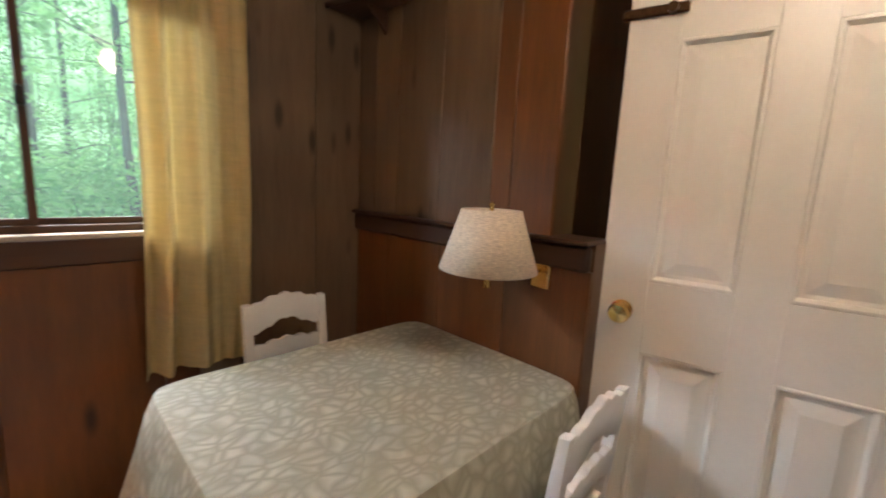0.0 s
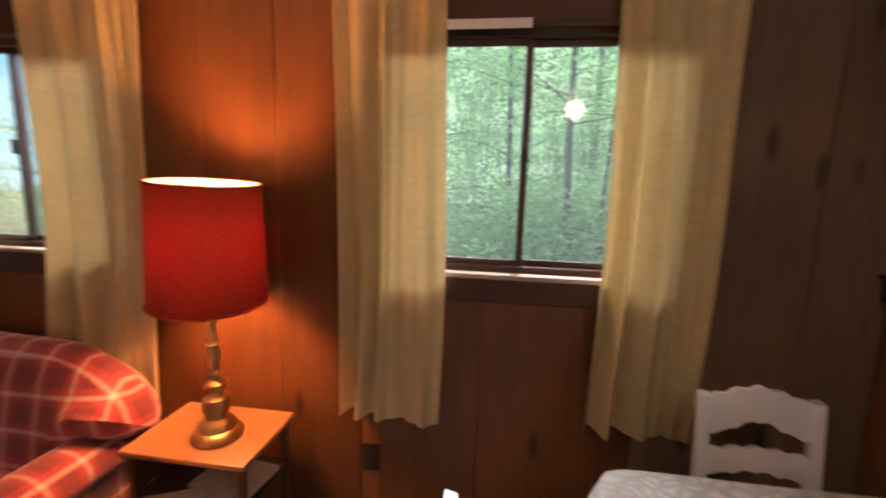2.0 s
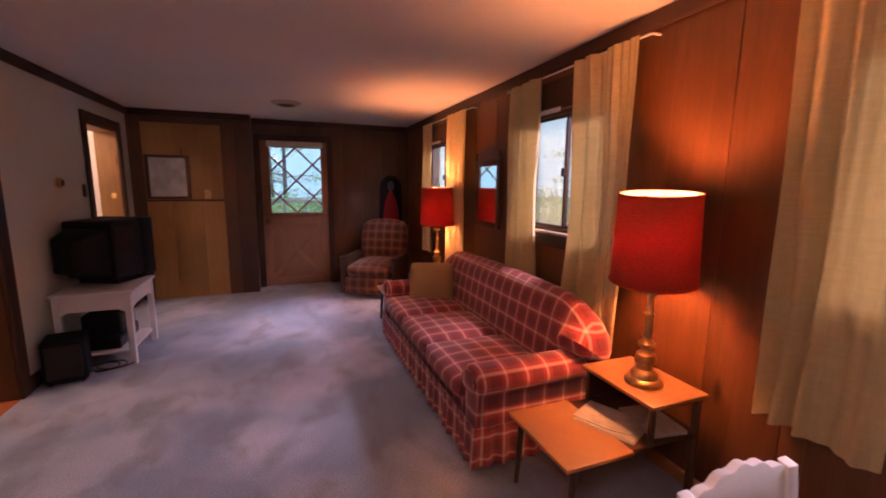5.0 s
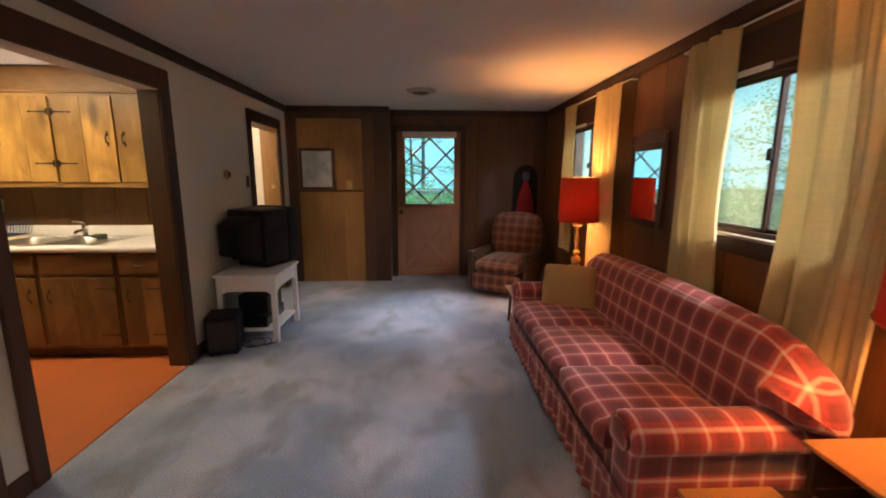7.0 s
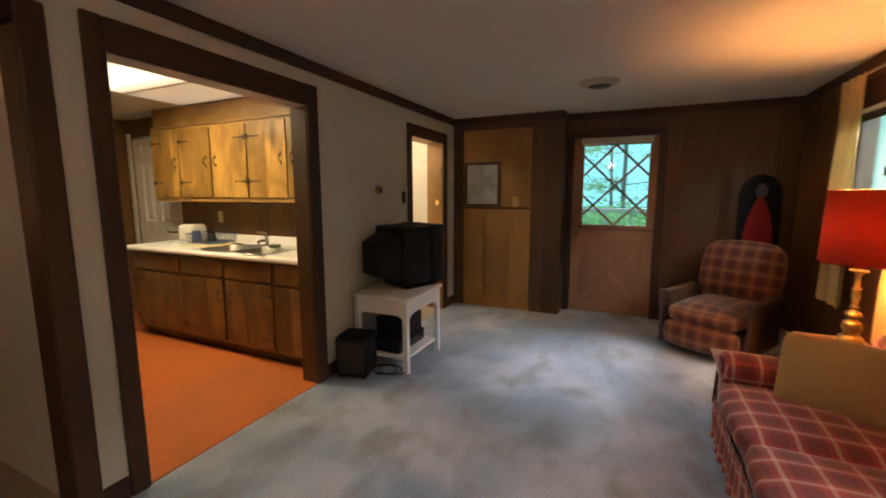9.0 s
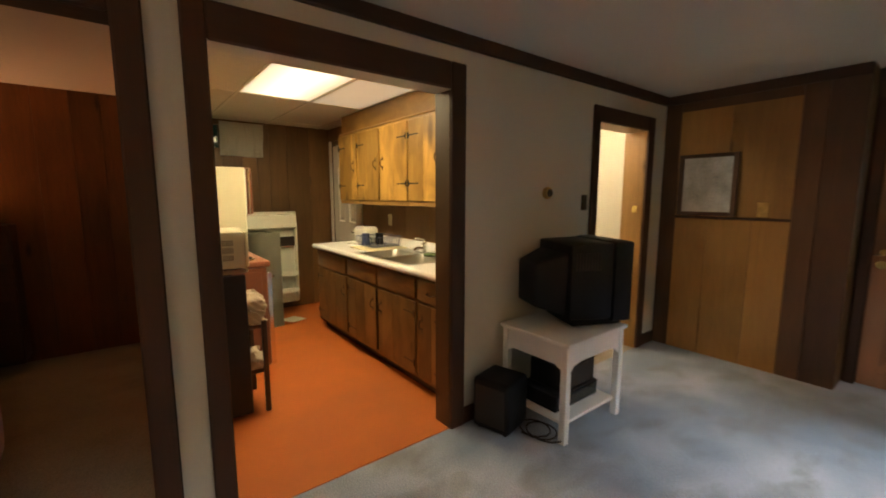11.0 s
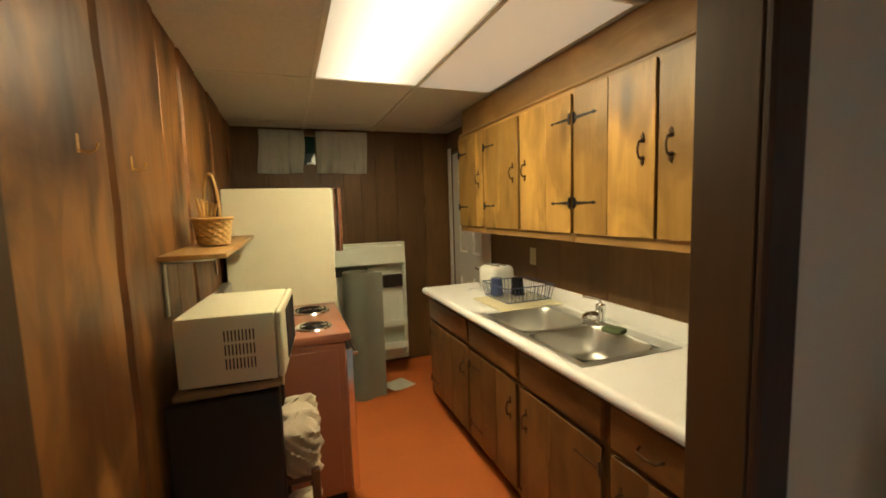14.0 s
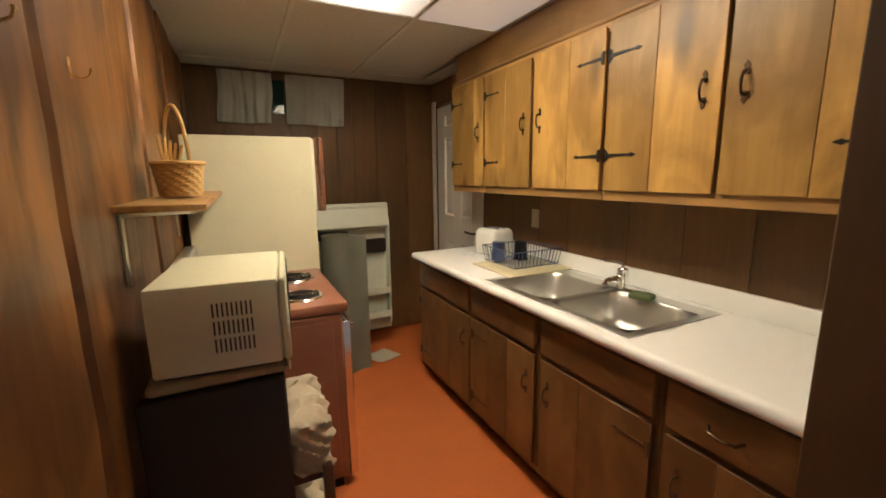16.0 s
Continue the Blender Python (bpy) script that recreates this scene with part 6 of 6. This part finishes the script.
# fridge: the upper door is shut, the lower one stands open
fr = thing("refrigerator", "cream refrigerator with its lower door standing open", "refrigerator", pose(3.40, -2.33, 0))
FW, FD, FH = 0.68, 0.66, 1.675
for lo, hi in (((0, -0.03, 0.03), (FD, 0, FH)), ((0, -FW, 0.03), (FD, -FW + 0.03, FH)), ((FD - 0.03, -FW + 0.03, 0.03), (FD, -0.03, FH)), ((0, -FW + 0.03, FH - 0.04), (FD - 0.03, -0.03, FH)), ((0, -FW + 0.03, 0.03), (FD - 0.03, -0.03, 0.16)), ((0, -FW + 0.03, 1.20), (FD - 0.03, -0.03, 1.25))):
    part("wall_panel", box(B(), lo, hi, 0.004), ENAMEL, fr)
for z in (0.45, 0.75, 1.0):
    part("shelf", box(B(), (0.03, -FW + 0.03, z), (FD - 0.03, -0.03, z + 0.01)), LINER, fr)
up = part("freezer_door", box(B(), (-0.062, -FW, 1.245), (-0.012, 0, FH), 0.012, 3), plain("brown door skin", (0.22, 0.09, 0.05), 0.3), fr, "brown freezer door seen edge on")
part("gasket", box(B(), (-0.012, -FW + 0.01, 1.255), (0.0, -0.01, FH - 0.01)), LINER, up)
part("edge_trim", box(B(), (-0.042, 0.0, 1.25), (-0.024, 0.004, FH - 0.005)), CHROME, up)
od = part("open_door", box(B(), (-0.68, -FW - 0.045, 0.17), (-0.02, -FW, 1.235), 0.012, 2), LINER, fr, "open lower door with pale inner shelves")
part("liner_top", prism(B(), [(-FW + 0.002, 1.215), (-FW + 0.085, 1.20), (-FW + 0.10, 1.06), (-FW + 0.06, 1.03), (-FW + 0.002, 1.03)], "x", -0.645, -0.05, 0.006), LINER, od)
# solid dark blocks stand in for the shade inside the two door bays
part("butter_bay", box(B(), (-0.33, -FW + 0.004, 0.965), (-0.06, -FW + 0.055, 1.025), 0.004), BROWNBOX, od, "dark block in place of the shade in the butter bay")
part("egg_bay", box(B(), (-0.635, -FW + 0.002, 0.84), (-0.46, -FW + 0.05, 0.95), 0.004), BROWNBOX, od, "dark block in place of the shade in the egg bay")
for z in (0.30, 0.50):
    part("door_shelf", prism(B(), [(-FW + 0.002, z), (-FW + 0.10, z), (-FW + 0.10, z + 0.055), (-FW + 0.088, z + 0.055), (-FW + 0.085, z + 0.014), (-FW + 0.002, z + 0.014)], "x", -0.64, -0.06, 0.003), LINER, od)
for x in (-0.66, -0.05):
    part("liner_side", prism(B(), [(-FW + 0.002, 0.22), (-FW + 0.07, 0.24), (-FW + 0.075, 1.1), (-FW + 0.002, 1.2)], "x", x, x + 0.02, 0.004), LINER, od)
for x in (0.06, FD - 0.06):
    for y in (-0.06, -FW + 0.06):
        part("foot", rod(B(), (x, y, 0.004), (x, y, 0.032), 0.02), BLACK, fr)

# rolled sheet of floor covering standing on end, with a loose curling edge
bm = B()
path = []
for k in range(150):
    a = 0.22 * k
    r = 0.085 + 0.045 * k / 149
    path.append((r * math.cos(a + 0.4), r * math.sin(a + 0.4)))
ex, ey = path[-1]
for k in range(1, 9):
    path.append((ex - 0.018 * k, ey - 0.014 * k + 0.0012 * k * k))
lo = [bm.verts.new((x, y, 0.0)) for x, y in path]
hi = [bm.verts.new((x, y, 1.02 + 0.004 * math.sin(0.1 * k))) for k, (x, y) in enumerate(path)]
for k in range(len(path) - 1):
    bm.faces.new((lo[k], lo[k + 1], hi[k + 1], hi[k]))
bmesh.ops.solidify(bm, geom=bm.faces[:], thickness=0.003)
thing("vinyl_roll", "grey green roll of floor vinyl standing on end", "vinyl roll", pose(3.18, -2.765, 0.005), "", bm, VINYL)
thing("vinyl_offcut", "curled pale offcut of vinyl on the floor", "vinyl offcut", pose(2.88, -2.83, 0.005, 0, 0, 25), "",
      prism(B(), [(-0.11, 0.0), (0.0, 0.002), (0.09, 0.012), (0.14, 0.03), (0.14, 0.033), (0.09, 0.016), (0.0, 0.006), (-0.11, 0.004)], "y", -0.09, 0.11), plain("pale vinyl backing", (0.60, 0.58, 0.48), 0.6))

# microwave on a dark two-tier cart
ca = thing("microwave_cart", "dark brown cart with open shelves beside the board wall", "cart", pose(3.56, -0.90, 0.004))
part("top", box(B(), (0.172, -0.44, 0.94), (0.485, 0.024, 0.968), 0.008), plain("worn tan laminate", (0.26, 0.19, 0.11), 0.5, vary=0.2), ca, "worn tan top board")
part("side_panel", box(B(), (0.18, -0.02, 0.02), (0.51, 0.02, 0.93), 0.006), BROWNBOX, ca)
part("side_panel", box(B(), (0.18, -0.43, 0.02), (0.51, -0.40, 0.93), 0.006), BROWNBOX, ca)
part("top_trim", box(B(), (0.165, -0.442, 0.95), (0.171, 0.033, 0.972), 0.002), MAT, ca, "pale edge strip")
part("shelf", box(B(), (0.07, -0.40, 0.56), (0.50, -0.02, 0.59), 0.006), DARKWOOD, ca)
part("shelf", box(B(), (0.07, -0.40, 0.26), (0.50, -0.02, 0.29), 0.006), DARKWOOD, ca)
for y in (-0.38, 0.0):
    part("leg", box(B(), (0.07, y - 0.015, 0.0), (0.10, y + 0.015, 0.62), 0.004), DARKWOOD, ca)
for z, g, seed in ((0.591, 0.17, 3), (0.291, 0.06, 4)):
    bm = cushion(B(), (0.0, -0.32, 0.0), (0.115, 0.0, g), 0.008, 14, 0.02)
    for v in bm.verts:
        c = v.co
        lump = 0.007 * math.sin(41 * c.y + seed) * math.sin(53 * c.z + 2) + 0.005 * math.sin(97 * c.y + 61 * c.z + 3 * seed) + 0.004 * math.sin(140 * c.z - 120 * c.x)
        v.co += Vector((-1.4 * lump, lump, max(0.0, lump) if c.z > 0.01 else 0.0))
    thing("folded_blanket", "rumpled cream fleece on a cart shelf", "blanket", pose(3.63, -0.905, z + 0.004), "folded fleeces", bm, FLEECE)
mw = thing("microwave", "cream microwave oven standing on the dark cart", "microwave", pose(3.742, -0.862, 0.975, 0, 0, -5))
part("foot", box(B(), (0.02, -0.39, -0.004), (0.27, -0.02, 0.008)), BLACK, mw)
part("body", box(B(), (0.0, -0.42, 0.006), (0.288, 0.0, 0.228), 0.008, 2), ENAMEL, mw)
fd = part("front_door", box(B(), (-0.022, -0.42, 0.01), (-0.001, 0.0, 0.226), 0.006), ENAMEL, mw)
part("door_glass", box(B(), (-0.025, -0.40, 0.03), (-0.0215, -0.12, 0.205), 0.002), BLACK, fd, "dark glass of the oven door")
for r in range(3):
    for k in range(9):
        x = 0.062 + 0.0105 * k
        part("vent_slot", box(B(), (x, -0.0005, 0.055 + 0.045 * r), (x + 0.0042, 0.0008, 0.09 + 0.045 * r)), BROWNBOX, mw, smooth=0)

# shelf with a basket, and coat hooks
sf = thing("wall_shelf", "thin wooden shelf on metal brackets on the board wall", "shelf")
part("board", box(B(), (3.885, -2.28, 1.367), (4.095, -1.04, 1.385), 0.003), CAB_Y, sf)
for y in (-1.10, -2.15):
    part("bracket", tube(B(), [(3.93, y, 1.362), (4.070, y, 1.360), (4.086, y, 1.352), (4.088, y, 1.20)], 0.007), STEEL, sf)
    part("bracket_plate", box(B(), (4.082, y - 0.011, 1.17), (4.094, y + 0.011, 1.36), 0.003), STEEL, sf)
bk = thing("basket", "oval wicker basket with a tall handle on the shelf", "basket", pose(3.985, -1.47, 1.386, 0, 0, 28) @ Matrix.Scale(0.92, 4))
n, rws = 48, 9
bm = B()
rings = []
for r in range(rws * 3 + 1):
    v = r / (rws * 3)
    ring = []
    for k in range(n):
        a = 2 * math.pi * k / n
        weave = 0.004 * math.sin(math.pi * k / 2 + math.pi * (r // 3 % 2)) * math.sin(math.pi * (r % 3) / 1.5 + 0.5)
        rad = 0.064 + 0.016 * v + weave
        ring.append(bm.verts.new((rad * math.cos(a), 1.3 * rad * math.sin(a), 0.004 + 0.12 * v)))
    rings.append(ring)
for p, q in zip(rings, rings[1:]):
    for k in range(n):
        bm.faces.new((p[k], p[(k + 1) % n], q[(k + 1) % n], q[k]))
bm.faces.new(rings[0][::-1])
part("bowl", bm, WICKER, bk, smooth=30)
part("rim", tube(B(), [(0.081 * math.cos(2 * math.pi * k / 32), 0.106 * math.sin(2 * math.pi * k / 32), 0.125) for k in range(33)], 0.008), WICKER, bk)
part("handle", tube(B(), [(0.0, 0.10 * math.cos(a), 0.11 + 0.22 * math.sin(a)) for a in [math.pi * k / 20 for k in range(21)]], 0.007), WICKER, bk)
for k in range(5):
    thing("bread_stick", "dried reed bundle lying in the basket", "reed", pose(3.985, -1.50 + 0.02 * (k - 2), 1.422 + 0.006 * k), "reeds in the basket", rod(B(), (0.03, 0.0, 0.0), (-0.02 + 0.015 * k, 0.06, 0.14), 0.008, 0.005, 8), WICKER)
for y, z in ((-0.545, 1.672), (-0.862, 1.665)):
    hk = thing("coat_hook", "brass coat hook with an upturned end on the board wall", "hook", pose(4.080, y, z) @ Matrix.Scale(0.66, 4), "coat hooks")
    part("back_plate", box(B(), (-0.004, -0.008, -0.03), (0.0, 0.008, 0.03), 0.002), BRASS, hk)
    part("prong", tube(B(), [(-0.004, 0, -0.018), (-0.014, 0, -0.026), (-0.032, 0, -0.027), (-0.046, 0, -0.02), (-0.052, 0, -0.004)], 0.0034), BRASS, hk)
    part("tip", turned(B(), [(0.0, -0.006), (0.005, -0.003), (0.005, 0.003), (0.0, 0.006)], 12), BRASS, hk, m=pose(-0.052, 0, -0.001))

KC = "short grey curtain over the small kitchen window"
curtain(2.95, 3.40, 1.86, 2.235, -3.36, 4, KC, GREYLINEN, 11, depth=0.012, group="kitchen curtains")
curtain(3.51, 3.88, 1.86, 2.235, -3.36, 4, KC, GREYLINEN, 12, depth=0.012, group="kitchen curtains")

# ---- bedroom and hall, seen through the doorways ----
bed = thing("bed", "bed with a rumpled pink bedspread", "bed", pose(5.58, -1.55, 0, 0, 0, 14))
part("mattress", cushion(B(), (-0.50, -1.0, 0.24), (0.6, 0.70, 0.52), 0.02, 10, 0.06), PINKBED, bed)
part("base", box(B(), (-0.48, -0.98, 0.06), (0.58, 0.68, 0.25), 0.01), DARKWOOD, bed)
part("spread", cushion(B(), (-0.56, -0.62, 0.10), (0.64, 0.76, 0.56), 0.02, 10, 0.06), PINKBED, bed, "pink bedspread")
part("headboard", box(B(), (-0.5, -1.06, 0.0), (0.6, -1.02, 0.95), 0.01), DARKWOOD, bed)
for x in (-0.25, 0.3):
    thing("bed_pillow", "pink pillow at the head of the bed", "pillow", pose(5.58, -1.55, 0, 0, 0, 14) @ pose(x, -0.78, 0.56, 12, 0, 0), "bed pillows", cushion(B(), (-0.24, -0.16, 0), (0.24, 0.16, 0.14), 0.03, 6, 0.06), PINKBED)
ns = thing("nightstand", "brown wooden nightstand beside the bed", "nightstand", pose(5.74, -2.87, 0))
part("body", box(B(), (-0.2, -0.14, 0.06), (0.2, 0.14, 0.93), 0.006), DARKWOOD, ns)
part("top", box(B(), (-0.22, -0.15, 0.93), (0.22, 0.16, 0.95), 0.006), MAPLE, ns)
for z in (0.2, 0.48, 0.72):
    part("drawer", box(B(), (-0.18, 0.14, z), (0.18, 0.15, z + 0.2), 0.004), DARKWOOD, ns)
bl = thing("bedside_lamp", "small lamp with a red shade on the nightstand", "lamp", pose(5.72, -2.84, 0.951))
part("base", turned(B(), [(0.0, 0.0), (0.06, 0.0), (0.06, 0.015), (0.02, 0.03), (0.035, 0.09), (0.012, 0.16), (0.01, 0.24), (0.0, 0.24)], 20), BRASS, bl)
part("shade", turned(B(), [(0.11, 0.17), (0.08, 0.36)], 28), REDSHADE, bl).modifiers.new("thick", "SOLIDIFY").thickness = 0.003
part("bulb", turned(B(), [(0.0, 0.2), (0.025, 0.22), (0.02, 0.26), (0.0, 0.27)], 12), BULB, bl)
lamp("bedside_light", "POINT", 24, (1.0, 0.48, 0.22), pose(5.72, -2.84, 1.30), radius=0.03)
ds = thing("dresser", "dark wooden dresser against the bedroom wall", "dresser", pose(5.18, -2.85, 0))
part("body", box(B(), (-0.16, -0.14, 0.08), (0.17, 0.16, 1.19), 0.008), DARKWOOD, ds)
for z in (0.12, 0.38, 0.64, 0.9):
    part("drawer", box(B(), (-0.14, 0.16, z), (0.15, 0.172, z + 0.22), 0.004), DARKWOOD, ds)
curtain(5.40, 5.82, 1.68, 2.28, -2.96, 5, "short white curtain over the bedroom window", GREYLINEN, 13, depth=0.014)
for z in (1.30,):
    sp = thing("strike_plate", "brass strike plate in the hall door jamb", "strike plate", pose(HX0 + 0.023, -0.07, z))
    part("plate", box(B(), (-0.001, -0.022, -0.03), (0.002, 0.022, 0.03), 0.001), SHINYBRASS, sp)
hl = thing("hall_light", "white round ceiling light in the hall", "ceiling light", pose(1.1, -0.75, H))
part("dish", turned(B(), [(0.0, -0.08), (0.09, -0.07), (0.13, -0.03), (0.14, 0.0)], 28), glow("hall diffuser", (1, 0.88, 0.65), 4.0), hl)
lamp("hall_lamp", "POINT", 36, (1.0, 0.86, 0.6), pose(1.1, -0.75, H - 0.16), radius=0.08)


# ---- trees outside ----
def tree(x, y, h, r, leaves, seed, spread=2.2, low=0.25):
    """A tapered trunk with limbs, and a crown of single leaves with gaps."""
    rng = random.Random(seed)
    t = thing("tree", "tall leafy woodland tree with a slender dark trunk", "tree", pose(x, y, -0.45), "trees outside the windows")
    bm = B()
    lean = (rng.uniform(-0.4, 0.4), rng.uniform(-0.3, 0.3))
    pts = [Vector((lean[0] * s + 0.08 * math.sin(5 * s + seed), lean[1] * s, h * s)) for s in [k / 8 for k in range(9)]]
    for k in range(8):
        rod(bm, pts[k], pts[k + 1] + (pts[k + 1] - pts[k]) * 0.04, r * (1 - 0.1 * k), r * (1 - 0.1 * (k + 1)), 9)
    clumps = []
    for k in range(22):
        s = low + (1 - low) * rng.random()
        root = pts[int(s * 7.99)].lerp(pts[min(8, int(s * 7.99) + 1)], s * 8 % 1)
        a, far = rng.uniform(0, 6.28), spread * rng.uniform(0.4, 1.0) * (1.15 - 0.5 * s)
        tip = root + Vector((far * math.cos(a), far * math.sin(a), rng.uniform(-0.1, 0.6)))
        midp = root.lerp(tip, 0.5) + Vector((0, 0, 0.12))
        rod(bm, root, midp, r * 0.22, r * 0.13, 5), rod(bm, midp, tip, r * 0.13, r * 0.04, 5)
        clumps += [root.lerp(tip, f) for f in (0.45, 0.7, 0.9, 1.0)]
    part("trunk", bm, BARK, t)
    v, f = [], []
    for k in range(leaves):
        c = rng.choice(clumps)
        p = c + Vector((rng.gauss(0, 0.32), rng.gauss(0, 0.32), rng.gauss(0, 0.14)))
        s = rng.uniform(0.035, 0.085)
        e = Euler((rng.uniform(-0.9, 0.9), rng.uniform(-0.9, 0.9), rng.uniform(0, 6.28))).to_matrix()
        b = len(v)
        v += [p + e @ Vector(q) * s for q in ((-1, 0, 0), (-0.1, -0.5, 0.1), (1, 0, 0), (-0.1, 0.5, 0.1))]
        f.append((b, b + 1, b + 2, b + 3))
    me = bpy.data.meshes.new("crown")
    me.from_pydata(v, [], f)
    me.materials.append(LEAF)
    crown = new("crown", me)
    crown.parent = t
    return t


rng = random.Random(5)
for k in range(26):
    y = 8.0 + 16 * (k / 26) ** 1.1 + rng.uniform(-0.5, 0.5)
    tree(rng.uniform(max(-7 - y * 0.4, 6.0 - 1.1 * (y - 1.8)), 9 + y * 0.55), y, rng.uniform(8, 13), rng.uniform(0.05, 0.17) if k % 4 else 0.2, 3800, k, rng.uniform(1.8, 3.0), 0.1)
for k in range(4):
    tree(-9.5 - 3.2 * k + rng.uniform(-0.6, 0.6), rng.uniform(-1.5, 5), rng.uniform(6, 10), rng.uniform(0.06, 0.15), 2200, 60 + k, 2.4, 0.05)


def bush(x, y, h, leaves, seed):
    """A shrub: thin stems from the ground and leaves from low down."""
    rng = random.Random(seed)
    t = thing("shrub", "leafy green woodland shrub below the trees", "shrub", pose(x, y, -0.42), "shrubs outside the windows")
    bm, tips = B(), []
    for k in range(9):
        a, far = rng.uniform(0, 6.28), rng.uniform(0.3, 1.3)
        tip = Vector((far * math.cos(a), far * math.sin(a), h * rng.uniform(0.4, 1)))
        mid = tip * 0.5 + Vector((0, 0, 0.15))
        rod(bm, (0, 0, 0), mid, 0.018, 0.012, 5), rod(bm, mid, tip, 0.012, 0.004, 5)
        tips += [mid, tip, mid.lerp(tip, 0.5)]
    part("stems", bm, BARK, t)
    v, f = [], []
    for k in range(leaves):
        p = rng.choice(tips) + Vector((rng.gauss(0, 0.3), rng.gauss(0, 0.3), rng.gauss(0, 0.25)))
        s, b = rng.uniform(0.04, 0.085), len(v)
        e = Euler((rng.uniform(-0.9, 0.9), rng.uniform(-0.9, 0.9), rng.uniform(0, 6.28))).to_matrix()
        v += [p + e @ Vector(q) * s for q in ((-1, 0, 0), (-0.1, -0.5, 0.1), (1, 0, 0), (-0.1, 0.5, 0.1))]
        f.append((b, b + 1, b + 2, b + 3))
    me = bpy.data.meshes.new("foliage")
    me.from_pydata(v, [], f)
    me.materials.append(LEAF)
    new("foliage", me).parent = t


for k in range(26):
    y = 7.5 + 7 * rng.random()
    bush(rng.uniform(max(-6 - y * 0.4, 6.0 - 1.1 * (y - 1.8)), 9 + y * 0.4), y, rng.uniform(1.4, 2.6), 1500, 200 + k)
for k in range(7):
    bush(rng.uniform(-12, -6), rng.uniform(-1, 5), rng.uniform(0.9, 1.5), 1400, 300 + k)

for k in range(16):
    y = 7.5 + 8 * rng.random()
    bush(6.0 - 1.1 * (y - 1.8) - 8.5 * rng.random(), y, rng.uniform(0.9, 1.5), 1300, 500 + k)
tree(4.25, 8.5, 11.0, 0.17, 2600, 91, 2.4, 0.3)
for k in range(20):
    bush(-1 + 0.9 * k + rng.uniform(-0.5, 0.5), 14 + 4 * rng.random(), rng.uniform(4.5, 7.5), 1100, 400 + k)

pr = thing("porch_railing", "pale weathered porch railing outside the outer door", "railing")
for z in (0.55, 1.12):
    part("rail", box(B(), (-1.75, -0.6, z), (-1.69, 4.2, z + 0.06), 0.006), VINYL, pr)
for k in range(13):
    part("baluster", box(B(), (-1.74, -0.5 + 0.36 * k, -0.42), (-1.70, -0.46 + 0.36 * k, 1.12)), VINYL, pr)
